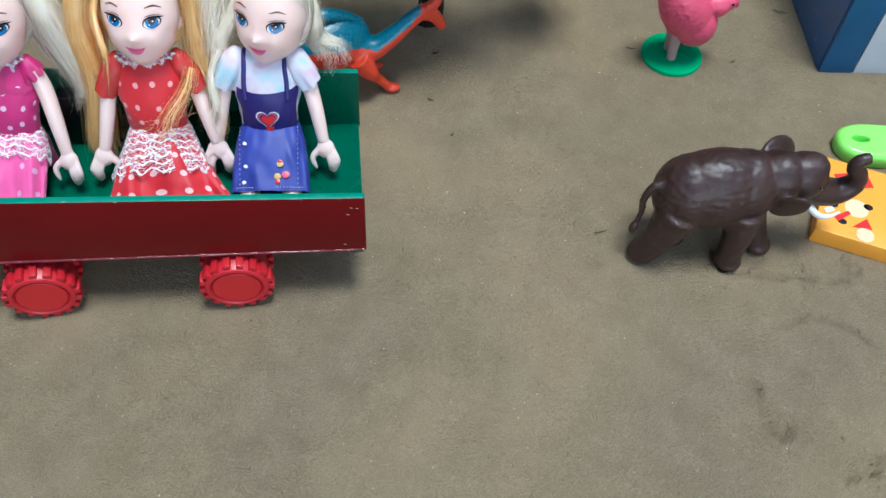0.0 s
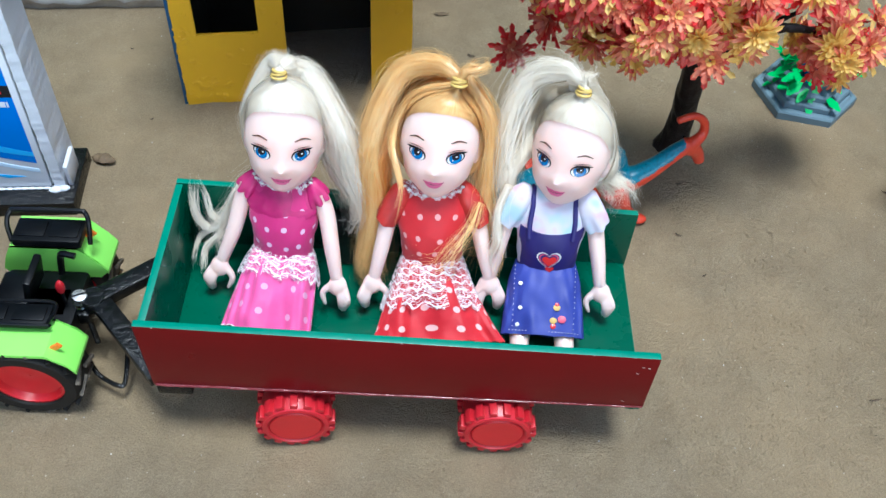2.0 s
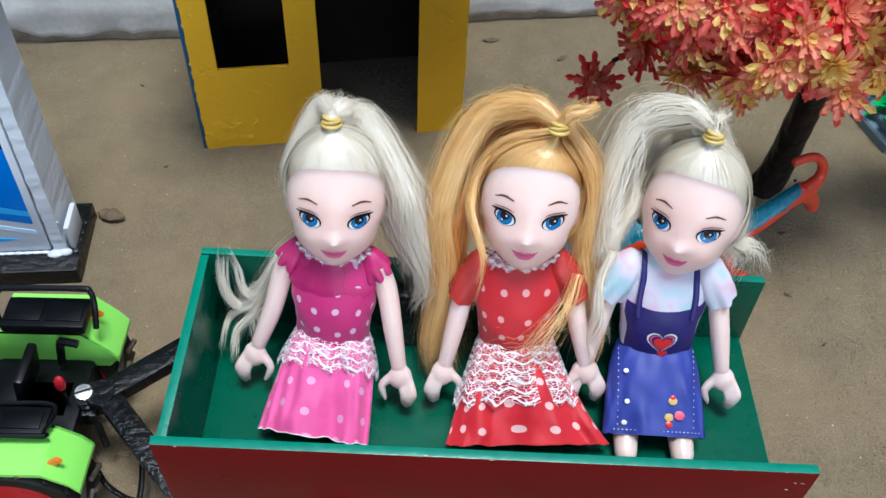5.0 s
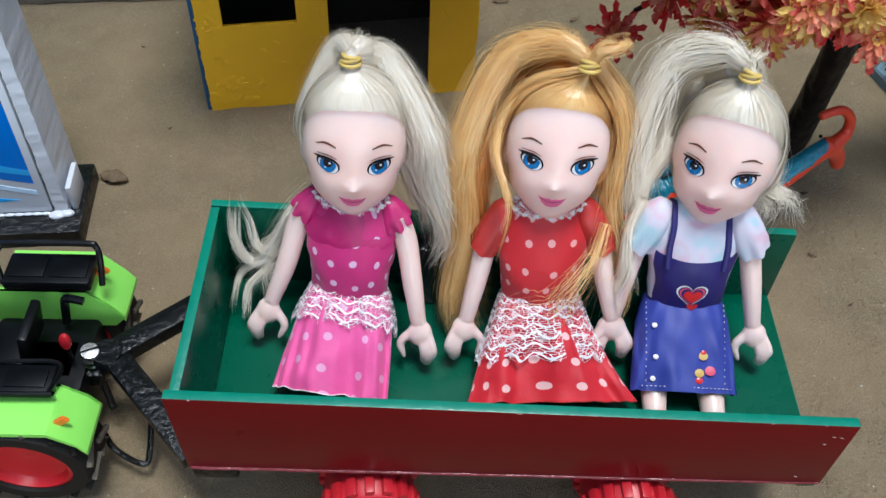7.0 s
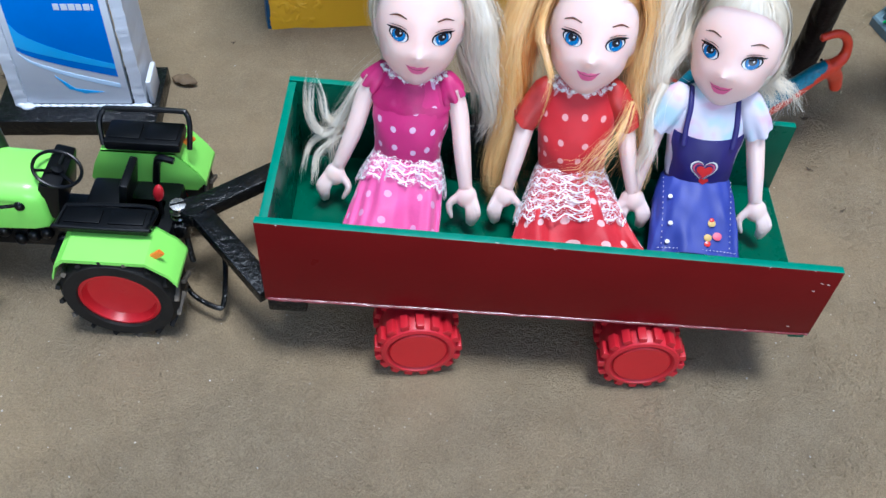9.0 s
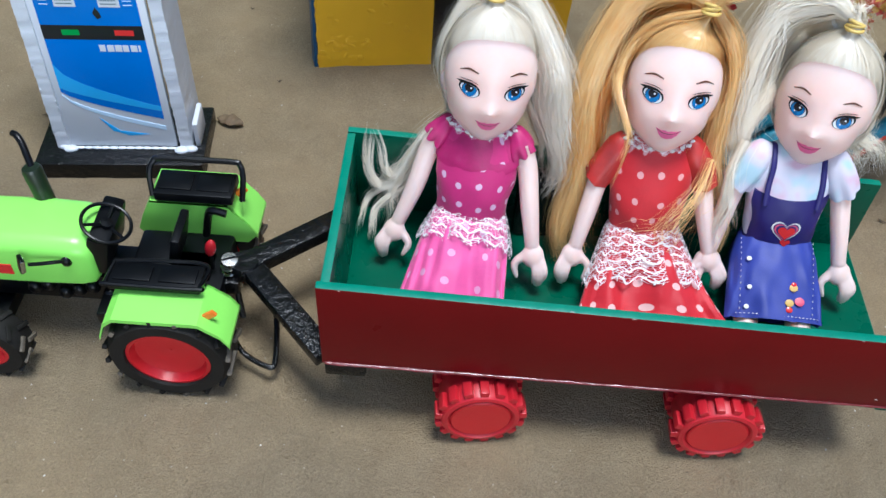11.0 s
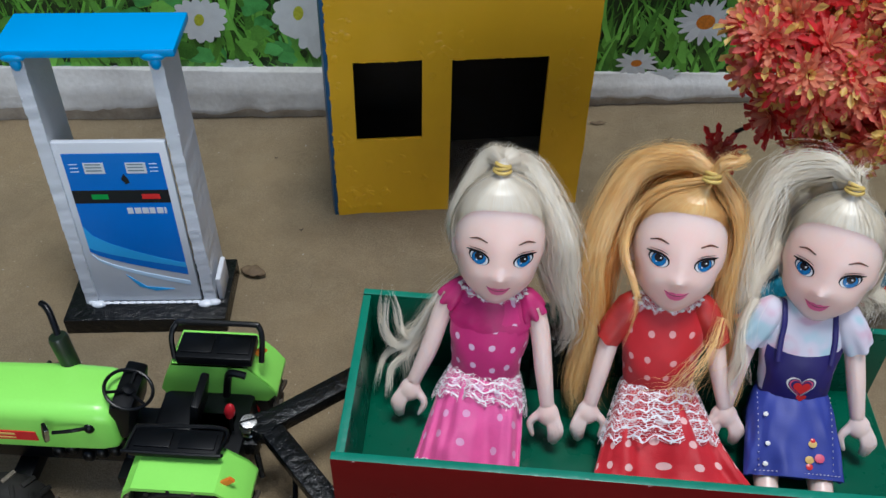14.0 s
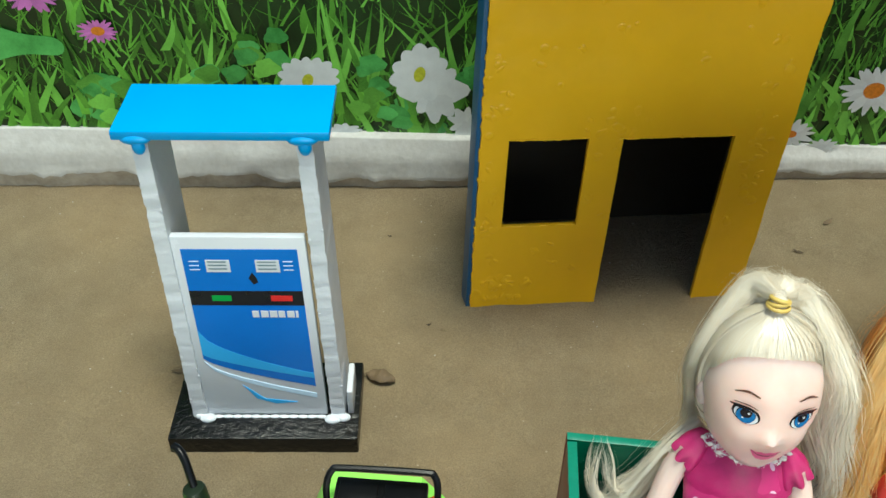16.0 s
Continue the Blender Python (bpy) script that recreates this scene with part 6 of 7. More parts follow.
style_arms = {"ruffled": {-1: 0.0025, 1: 0.001}, "frilled": {-1: 0.001, 1: 0.001}, "dungarees": {-1: 0.0, 1: 0.0}}
LOCKS = {
    "blonde": [
        # run of points, flat locks, spread along it, curl, with a core, material
        ([("tie", 0.0, 0.004, -0.002), ("tie", 0.009, 0.012, -0.008), (0.0262, 0.030, 0.094), (0.0315, 0.030, 0.074), (0.0370, 0.026, 0.048), (0.0345, 0.022, 0.030)], 150, (0.0022, 0.0050, 0.0062, 0.0080, 0.0080, 0.0060), 0.0034, True, 1),
        ([("tie", 0.0, 0.002, 0.001), ("tie", 0.001, 0.009, -0.0035), ("head", 0.0, 0.022, 0.017), ("head", 0.0, 0.025, 0.004)], 60, (0.0025, 0.006, 0.009, 0.010), 0.001, True, 1),
        ([("head", 0.006, 0.018, 0.018), ("head", 0.0175, 0.012, 0.002), (0.0285, 0.028, 0.066), (0.0320, 0.024, 0.042)], 70, (0.004, 0.005, 0.007, 0.006), 0.002, True, 1),
        ([("tie", 0.0, 0.002, 0.001), ("tie", -0.008, 0.012, -0.006), ("head", -0.0186, 0.012, 0.004), (-0.0185, 0.036, 0.066), (-0.0150, 0.038, 0.046)], 90, (0.0022, 0.0048, 0.0040, 0.0035, 0.004), 0.001, True, 1),
        ([(-0.014, 0.026, 0.062), (-0.0264, 0.0176, 0.0459), (-0.0319, 0.0127, 0.0327), (-0.0434, 0.0078, 0.0282), (-0.0507, 0.0077, 0.0373), (-0.0525, 0.0114, 0.0472), (-0.0496, 0.0154, 0.059)], 36, (0.003, 0.003, 0.0026, 0.0022, 0.0018, 0.0015, 0.001), 0.0014, False, 1),
        ([(-0.014, 0.026, 0.062), (-0.0263, 0.0176, 0.0476), (-0.0333, 0.0124, 0.0337), (-0.0413, 0.0091, 0.0362), (-0.0465, 0.0124, 0.0453), (-0.05, 0.0154, 0.0566)], 22, (0.003, 0.003, 0.0024, 0.0018, 0.0014, 0.001), 0.0016, False, 1),
        ([(-0.014, 0.026, 0.062), (-0.0259, 0.0156, 0.0458), (-0.0334, 0.0124, 0.0307), (-0.0435, 0.0078, 0.0259), (-0.0502, 0.0042, 0.0205), (-0.0521, -0.0037, 0.0147), (-0.0522, -0.0043, 0.0025)], 34, (0.003, 0.003, 0.0026, 0.0022, 0.0016, 0.0012, 0.001), 0.0014, False, 1),
        ([(-0.014, 0.026, 0.062), (-0.0257, 0.0147, 0.0449), (-0.0324, 0.0116, 0.0287), (-0.0389, 0.0055, 0.0234), (-0.0449, -0.0, 0.0179), (-0.0458, -0.0068, 0.0124), (-0.0448, -0.0126, 0.0025)], 32, (0.003, 0.003, 0.0026, 0.002, 0.0015, 0.0012, 0.001), 0.0014, False, 1),
        ([(-0.014, 0.026, 0.062), (-0.026, 0.0166, 0.0536), (-0.0335, 0.0134, 0.0353), (-0.0383, 0.0091, 0.027), (-0.0417, 0.005, 0.0166), (-0.0439, 0.0103, 0.0025)], 40, (0.004, 0.004, 0.005, 0.005, 0.006, 0.006), 0.003, False, 1),
    ],
    "golden": [
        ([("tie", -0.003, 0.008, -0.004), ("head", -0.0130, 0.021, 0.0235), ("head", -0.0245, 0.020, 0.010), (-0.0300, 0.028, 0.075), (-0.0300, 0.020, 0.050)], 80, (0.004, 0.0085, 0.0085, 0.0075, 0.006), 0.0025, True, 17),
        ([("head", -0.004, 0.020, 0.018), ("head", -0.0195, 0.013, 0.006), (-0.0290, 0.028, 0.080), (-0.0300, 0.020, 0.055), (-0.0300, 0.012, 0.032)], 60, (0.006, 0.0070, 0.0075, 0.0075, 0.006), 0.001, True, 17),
        ([("tie", 0.0, 0.002, 0.001), ("tie", -0.011, 0.011, 0.0015), ("tie", -0.0265, 0.016, -0.009), (-0.0320, 0.026, 0.088), (-0.0345, 0.017, 0.055), (-0.0335, 0.006, 0.026), (-0.030, -0.003, 0.012)], 150, (0.0022, 0.0042, 0.0050, 0.0042, 0.0042, 0.0045, 0.0035), 0.0048, True, 1),
        ([("tie", -0.001, 0.0, -0.0015), ("head", -0.0085, -0.006, 0.0265), ("head", -0.0165, -0.0015, 0.0190), ("head", -0.0218, -0.001, 0.006), ("head", -0.0222, -0.006, -0.005), ("head", -0.0180, -0.0140, -0.015), ("head", -0.0150, -0.0165, -0.024), (-0.0200, -0.004, 0.056)], 40, (0.0016, 0.0024, 0.0026, 0.0024, 0.0020, 0.0018, 0.002, 0.004), 0.0010, False, 1),
        ([("tie", 0.003, 0.010, -0.003), (0.0225, 0.028, 0.110), (0.0275, 0.024, 0.088), (0.0290, 0.014, 0.060), (0.0290, 0.000, 0.036), (0.0270, -0.006, 0.018)], 80, (0.003, 0.0050, 0.0060, 0.0065, 0.0065, 0.0060), 0.0040, False, 1),
        ([(0.024, 0.006, 0.066), (0.016, -0.007, 0.052), (0.004, -0.014, 0.040), (-0.006, -0.020, 0.032)], 9, (0.004, 0.006, 0.007, 0.008), 0.004, False, 1),
        ([("tie", 0.0, 0.0, 0.001), ("tie", 0.004, 0.001, 0.0065), ("tie", 0.009, 0.003, 0.006), ("tie", 0.0115, 0.006, 0.000)], 50, (0.0022, 0.0026, 0.0028, 0.0030), 0.002, False, 1),
    ],
    "platinum": [
        ([("tie", -0.003, 0.008, -0.004), ("head", -0.0120, 0.021, 0.0220), ("head", -0.0215, 0.019, 0.008), (-0.0255, 0.026, 0.072)], 70, (0.004, 0.0075, 0.0075, 0.0050), 0.001, True, 1),
        ([("head", -0.004, 0.020, 0.018), ("head", -0.0185, 0.014, 0.004), (-0.0245, 0.026, 0.072), (-0.0255, 0.018, 0.056)], 50, (0.006, 0.0060, 0.0060, 0.005), 0.001, True, 1),
        ([("tie", 0.0, 0.002, 0.001), ("tie", -0.009, 0.011, 0.0010), ("tie", -0.0240, 0.017, -0.010), (-0.0260, 0.030, 0.084), (-0.0290, 0.020, 0.068), (-0.026, 0.006, 0.056)], 110, (0.0022, 0.0056, 0.0084, 0.0090, 0.0084, 0.0070), 0.0036, False, 1),
        ([(0.014, 0.036, 0.086), (0.0250, 0.032, 0.072), (0.0330, 0.026, 0.064), (0.0430, 0.018, 0.054)], 60, (0.004, 0.0045, 0.005, 0.008), 0.003, False, 1),
        ([("tie", 0.0, 0.002, 0.001), ("tie", 0.001, 0.009, -0.0035), ("head", 0.0, 0.022, 0.017), ("head", 0.0, 0.025, 0.004)], 60, (0.0025, 0.006, 0.009, 0.010), 0.001, True, 1),
        ([("head", 0.006, 0.020, 0.014), ("head", 0.0175, 0.014, -0.004), (0.0260, 0.030, 0.066), (0.0300, 0.024, 0.056)], 50, (0.005, 0.0045, 0.0040, 0.003), 0.001, True, 1),
        ([(-0.024, 0.014, 0.072), (-0.0290, 0.004, 0.058), (-0.0285, -0.004, 0.042), (-0.0255, -0.010, 0.030)], 40, (0.003, 0.003, 0.004, 0.004), 0.002, False, 1),
        ([("tie", 0.0, 0.0, 0.001), ("tie", 0.001, 0.003, 0.0055), ("tie", 0.005, 0.010, 0.003)], 24, (0.0022, 0.0024, 0.003), 0.001, False, 1),
    ],
}


def chiffon(name, color):
    """Thin woven cloth that lets some of what lies under it show."""
    m = mat(name, color, 0.45, vary=0.2, scale=200, grain=2500, bump=0.3)
    m.node_tree.nodes["Principled BSDF"].inputs["Alpha"].default_value = 0.82
    return m


def pastel(name):
    """Cotton printed with soft pink and pale blue patches."""
    m = mat(name, (0.52, 0.52, 0.60), 0.7, vary=0.1, scale=150, grain=2500, bump=0.2)
    n, l = m.node_tree.nodes, m.node_tree.links
    b = n["Principled BSDF"]
    tc, tex, ramp = n.new("ShaderNodeTexCoord"), n.new("ShaderNodeTexNoise"), n.new("ShaderNodeValToRGB")
    tex.inputs["Scale"].default_value, tex.inputs["Detail"].default_value = 85.0, 1.0
    l.new(tc.outputs["Object"], tex.inputs["Vector"])
    for k, (at, c) in enumerate(((0.34, (0.40, 0.55, 0.62)), (0.45, (0.56, 0.55, 0.64)), (0.56, (0.60, 0.56, 0.64)), (0.66, (0.62, 0.42, 0.52)))):
        e = ramp.color_ramp.elements[k] if k < 2 else ramp.color_ramp.elements.new(at)
        e.position, e.color = at, (*c, 1.0)
    l.new(tex.outputs["Fac"], ramp.inputs["Fac"])
    l.new(ramp.outputs["Color"], b.inputs["Base Color"])
    return m


BLONDE = hair_mat("pale_blonde_hair", (0.98, 0.86, 0.67), (0.99, 0.97, 0.89))
GOLDEN = hair_mat("golden_hair", (0.98, 0.55, 0.14), (0.99, 0.81, 0.42))
# deeper orange copy of the golden hair: shade between locks put into colour
SHADED_HAIR = hair_mat("golden_shaded_hair", (0.78, 0.27, 0.03), (0.92, 0.44, 0.09))
PLATINUM = hair_mat("platinum_hair", (0.98, 0.86, 0.66), (0.99, 0.97, 0.88))
LACE = lace_mat("white_lace")
WHITE_COTTON = pastel("pastel_cotton")
NAVY = mat("navy_satin", (0.016, 0.010, 0.12), 0.5, vary=0.15, scale=60, grain=1500, bump=0.12)
DENIM = mat("blue_satin", (0.030, 0.048, 0.30), 0.55, vary=0.22, scale=60, grain=1500, bump=0.2)
doll("blonde", (0.0672, 0.0785, bed(0.067)), -9, (0.0709, 0.0991, 0.1390), (-19.6, 4.0, 2.2), (-0.0024, -0.0036), BLONDE, 0.0235,
     dict(bodice=dotted("magenta_satin", (0.54, 0.012, 0.16), (0.72, 0.46, 0.62), 105.0, 0.155), skirt=dotted("pink_satin", (0.80, 0.10, 0.34), (0.78, 0.36, 0.58), 80.0, 0.14), lace=LACE, sleeve=chiffon("magenta_chiffon", (0.54, 0.016, 0.16)), extra=NAVY),
     "seated doll with pale blonde hair, magenta dotted dress and lace frill", "ruffled", 2)
doll("golden", (0.1462, 0.0780, bed(0.146)), 2, (0.1478, 0.0997, 0.1393), (-25.9, 0.9, -6.6), (0.0067, -0.0107), GOLDEN, 0.0300,
     dict(bodice=dotted("red_satin", (0.55, 0.008, 0.016), (0.74, 0.34, 0.33), 105.0, 0.155), skirt=dotted("red_dotted_satin", (0.58, 0.009, 0.020), (0.80, 0.48, 0.46), 95.0, 0.16), lace=LACE, sleeve=chiffon("red_chiffon", (0.55, 0.03, 0.025)), extra=NAVY),
     "seated doll with golden hair, red dotted dress and white lace", "frilled", 5)
doll("platinum", (0.2072, 0.0785, bed(0.207)), -2, (0.2136, 0.1014, 0.1348), (-21.2, -1.1, -23.4), (-0.0003, -0.0057), PLATINUM, 0.0225,
     dict(bodice=WHITE_COTTON, skirt=DENIM, lace=LACE, sleeve=WHITE_COTTON, extra=NAVY),
     "seated doll with platinum hair, pastel shirt and blue pinafore", "dungarees", 8)


# ---- artificial autumn tree ----
def tree():
    rng = random.Random(21)
    O = (0.313, 0.249, 0.0)
    root = thing("artificial_tree", O, "small plastic tree with black trunk and red-yellow leaves", "artificial tree")
    inv = pose(-O[0], -O[1], 0)
    s = Shape()
    trunk = spline([(0.3125, 0.252, -0.006), (0.3150, 0.249, 0.012), (0.3135, 0.243, 0.034), (0.3090, 0.232, 0.066), (0.3055, 0.223, 0.098), (0.3010, 0.218, 0.122)], 26)
    tube(s, trunk, np.interp(np.linspace(0, 1, 26), [0, 0.15, 0.5, 0.8, 1], [0.0120, 0.0098, 0.0084, 0.0080, 0.0058]), 14)
    limbs = [
        [(0.3070, 0.230, 0.078), (0.3230, 0.232, 0.104), (0.3480, 0.238, 0.113), (0.3760, 0.243, 0.110), (0.4050, 0.247, 0.096)],
        [(0.3050, 0.224, 0.096), (0.2830, 0.222, 0.118), (0.2560, 0.224, 0.130), (0.2250, 0.226, 0.128), (0.1980, 0.226, 0.112)],
        [(0.3030, 0.220, 0.110), (0.2900, 0.206, 0.132), (0.2760, 0.192, 0.148)],
        [(0.3030, 0.220, 0.110), (0.3000, 0.236, 0.140), (0.2900, 0.244, 0.168)],
        [(0.3250, 0.233, 0.108), (0.3400, 0.220, 0.130), (0.3520, 0.212, 0.146)],
        [(0.2560, 0.224, 0.130), (0.2420, 0.210, 0.142), (0.2340, 0.200, 0.150)],
    ]
    for k, run in enumerate(limbs):
        p = spline(run, 18)
        tube(s, p, np.linspace((0.0062, 0.0046, 0.0036, 0.0036, 0.0034, 0.0026)[k], 0.0013, 18), 9)
    vs, fs = melted(s, 0.0011, 2)
    for q in vs:
        k = 1.0 * noise.noise(Vector((q[0] * 260, q[1] * 260, q[2] * 60))) * 0.0009
        q[0] += k
        q[1] += k
    part("trunk", Shape().add(vs, fs, 0).moved(inv), TRUNK, root, "twisted black-brown trunk and limbs", smooth=60)

    mats = [LEAF_RED, LEAF_CORAL, LEAF_YELLOW, LEAF_DEEP]

    def rosette(s, centre, up, size, tone):
        """A moulded spray of pointed leaves, paler at its heart."""
        up = Vector(up).normalized()
        a = up.orthogonal().normalized()
        b = up.cross(a)
        twist = rng.uniform(0, 6.28)
        layers = ((10, 1.0, 0.30, (3, 0, 1)), (9, 0.78, 0.62, (0, 1, 2)), (7, 0.52, 1.0, (1, 1, 2)), (4, 0.30, 1.6, (1, 2, 2)))
        if tone == 2:
            layers = ((15, 0.86, 0.25, (0, 0, 1)), (14, 0.74, 0.55, (0, 0, 2)), (11, 0.56, 0.95, (0, 0, 2)), (8, 0.36, 1.6, (0, 0, 2)))
        for li, (count, reach, steep, tones) in enumerate(layers):
            for k in range(count):
                t = twist + 2 * math.pi * (k + 0.5 * li) / count + rng.uniform(-0.15, 0.15)
                out = (a * math.cos(t) + b * math.sin(t))
                st = steep + rng.uniform(-0.18, 0.18)
                way = (out * math.cos(math.atan(st)) + up * math.sin(math.atan(st))).normalized()
                side = way.cross(up).normalized()
                ln = size * reach * rng.uniform(0.85, 1.15)
                w = size * (0.22 if tone == 2 else 0.30 if li < 2 else 0.2)
                m = tones[tone]
                base = np.array(centre) + np.array(way) * size * 0.06
                lift = -np.array(up) * ln * 0.16 if li < 2 else np.array(up) * ln * 0.02
                cup = np.array(up) * w * 0.22
                B, W, S = base, np.array(way), np.array(side)
                spine = [B, B + W * ln * 0.5 + lift * 0.25, B + W * ln + lift]
                if li < 2 and tone < 2:
                    # toothed leaf
                    vs = [spine[0], spine[1], spine[2]]
                    fs = []
                    for sg in (-1, 1):
                        o = len(vs)
                        vs += [B + W * ln * 0.30 + S * sg * w * 0.62 + cup + lift * 0.1, B + W * ln * 0.36 + S * sg * w * 0.30 + lift * 0.15, B + W * ln * 0.62 + S * sg * w * 0.58 + cup + lift * 0.35,
                               B + W * ln * 0.66 + S * sg * w * 0.26 + lift * 0.42, B + W * ln * 0.86 + S * sg * w * 0.36 + cup + lift * 0.75]
                        fs += [(0, o, o + 1), (0, o + 1, 1), (1, o + 1, o + 2), (1, o + 2, o + 3), (1, o + 3, 2), (o + 3, o + 4, 2)]
                    tip = 2 if tone == 1 and rng.random() < 0.55 else m
                    s.add(vs, [f for k2, f in enumerate(fs) if k2 % 6 < 4], m)
                    s.f += [tuple(i + s.count - len(vs) for i in f) for k2, f in enumerate(fs) if k2 % 6 > 3]
                    s.m += [tip] * 4
                else:
                    vs = [spine[0], B + W * ln * 0.5 + S * w * 0.5 + cup, spine[2], B + W * ln * 0.5 - S * w * 0.5 + cup, spine[1] - cup * 0.4]
                    vs += [B + W * ln * 0.86 + S * w * 0.34 + lift * 0.6 + cup * 0.6, B + W * ln * 0.86 - S * w * 0.34 + lift * 0.6 + cup * 0.6]
                    s.add(vs, [(0, 1, 4), (0, 4, 3), (4, 1, 5), (4, 5, 2), (4, 2, 6), (4, 6, 3)], m)

    crown = Shape()
    blobs = [
        # middle and half sizes of each mass of leaves, number of sprays
        ((0.262, 0.216, 0.148), (0.058, 0.044, 0.030), 68),
        ((0.300, 0.218, 0.158), (0.055, 0.046, 0.028), 64),
        ((0.214, 0.224, 0.163), (0.030, 0.034, 0.022), 30),
        ((0.345, 0.226, 0.156), (0.045, 0.040, 0.020), 18),
        ((0.398, 0.246, 0.104), (0.026, 0.026, 0.020), 18),
        ((0.268, 0.236, 0.182), (0.060, 0.040, 0.020), 60),
    ]
    stems = Shape()
    for c, h, count in blobs:
        for _ in range(count):
            d = Vector((rng.gauss(0, 1), rng.gauss(0, 1), rng.gauss(0, 1))).normalized()
            r = rng.uniform(0.55, 1.05)
            p = np.array(c) + np.array(d) * np.array(h) * r
            floor_z = 0.108 + max(0.0, min(0.058, (p[0] - 0.285) * 1.3))
            if p[2] < floor_z and c[2] > 0.12:
                p[2] = floor_z + rng.uniform(0, 0.014)
            up = Vector(((p[0] - c[0]) / h[0], (p[1] - c[1]) / h[1] - 0.35, (p[2] - c[2]) / h[2] + 0.35))
            tone = rng.choices((0, 1, 2), (0.38, 0.34, 0.28))[0]
            rosette(crown, p, up, rng.uniform(0.0130, 0.0185), tone)
            if rng.random() < 0.5:
                mid = (p + np.array(c)) / 2
                tube(stems, spline([np.array(c), mid + np.array((0, 0, 0.004)), p], 6), 0.0006, 4)
    # sprays that hang clear of the mass
    for p, tone, size in (((0.1905, 0.2235, 0.1005), 0, 0.016), ((0.232, 0.2125, 0.117), 2, 0.0155), ((0.297, 0.180, 0.133), 1, 0.0165), ((0.262, 0.208, 0.107), 2, 0.012),
                          ((0.245, 0.203, 0.150), 0, 0.017), ((0.392, 0.246, 0.078), 0, 0.015), ((0.408, 0.247, 0.070), 2, 0.012), ((0.270, 0.196, 0.130), 2, 0.0155), ((0.315, 0.186, 0.140), 2, 0.0150), ((0.281, 0.190, 0.142), 1, 0.016), ((0.248, 0.206, 0.132), 0, 0.015)):
        rosette(crown, p, (rng.uniform(-0.3, 0.1), -0.8, 0.45), size, tone)
        tube(stems, spline([np.array(p), np.array(p) + np.array((0.008, 0.006, 0.006)), np.array(p) + np.array((0.022, 0.010, 0.018))], 7), 0.0008, 5)
    part("twig_growth", stems.moved(inv), LEAF_DEEP, root, "thin red plastic twigs")
    part("crown", crown.moved(inv), mats, root, "dense sprays of red, coral and yellow plastic leaves", smooth=0)


tree()


# ---- toy animals ----
def elephant():
    s = Shape()
    ball(s, (0.4620, 0.0335, 0.0565), (0.0360, 0.0222, 0.0285))
    ball(s, (0.4450, 0.0335, 0.0545), (0.0215, 0.0215, 0.0265))
    ball(s, (0.4780, 0.0335, 0.0590), (0.0240, 0.0205, 0.0240))
    ball(s, (0.4985, 0.0330, 0.0655), (0.0180, 0.0155, 0.0180))
    ball(s, (0.5120, 0.0325, 0.0665), (0.0160, 0.0140, 0.0165))
    ball(s, (0.5160, 0.0325, 0.0745), (0.0105, 0.0100, 0.0085))
    tube(s, spline([(0.514, 0.032, 0.060), (0.5285, 0.0315, 0.053), (0.5400, 0.031, 0.052), (0.5480, 0.031, 0.0585), (0.5470, 0.031, 0.068), (0.5420, 0.031, 0.074), (0.5430, 0.031, 0.080), (0.5490, 0.031, 0.082)], 30),
         np.interp(np.linspace(0, 1, 30), [0, 0.3, 0.6, 1], [0.0115, 0.0082, 0.0052, 0.0036]), 12)
    ball(s, (0.5225, 0.0320, 0.0485), (0.0085, 0.0060, 0.0070))
    for pts, r in (
        ([(0.4400, 0.0240, 0.048), (0.4320, 0.0225, 0.026), (0.4245, 0.0255, 0.004)], (0.0145, 0.0100, 0.0088)),
        ([(0.4420, 0.0440, 0.048), (0.4450, 0.0420, 0.024), (0.4475, 0.0385, 0.004)], (0.0145, 0.0100, 0.0088)),
        ([(0.4800, 0.0215, 0.048), (0.4795, 0.0170, 0.024), (0.4795, 0.0165, 0.004)], (0.0120, 0.0085, 0.0080)),
        ([(0.4860, 0.0400, 0.048), (0.4960, 0.0340, 0.024), (0.5025, 0.0280, 0.004)], (0.0120, 0.0085, 0.0080)),
    ):
        tube(s, spline(pts, 14), np.interp(np.linspace(0, 1, 14), [0, 0.55, 1], r), 16)
        ball(s, (pts[-1][0] + 0.001, pts[-1][1], 0.0045), (0.0092, 0.0092, 0.0052))
    # ears: one folded down, one raised
    ball(s, (0.5030, 0.0165, 0.0570), (0.0095, 0.0030, 0.0165), turn=pose(0, 0, 0, 20, 18, -14))
    ball(s, (0.5010, 0.0480, 0.0690), (0.0165, 0.0038, 0.0120), turn=pose(0, 0, 0, -34, 12, 25))
    tube(s, spline([(0.4285, 0.032, 0.066), (0.4205, 0.0315, 0.062), (0.4175, 0.0305, 0.052), (0.4185, 0.030, 0.040), (0.4165, 0.029, 0.030)], 18), np.linspace(0.0032, 0.0017, 18), 8)
    ball(s, (0.4160, 0.029, 0.0270), (0.0028, 0.0028, 0.0055))
    vs, fs = melted(s, 0.0011, 5)
    for q in vs:
        fold = noise.noise(Vector((q[0] * 90, q[1] * 150, q[2] * 420))) * 0.00035 + noise.noise(Vector((q[0] * 300, q[1] * 300, q[2] * 300))) * 0.00035
        n = (q - np.array((0.47, 0.033, 0.05)))
        q += n / (np.linalg.norm(n) + 1e-6) * fold
        q[2] = max(q[2], -0.0008)
    out = Shape().add(vs, fs, 0)
    smaller = pose(0.44, 0.03, 0) @ Matrix.Scale(0.955, 4) @ pose(-0.44, -0.03, 0)
    body = part("toy_elephant", out.moved(smaller), ELEPHANT, smooth=70)
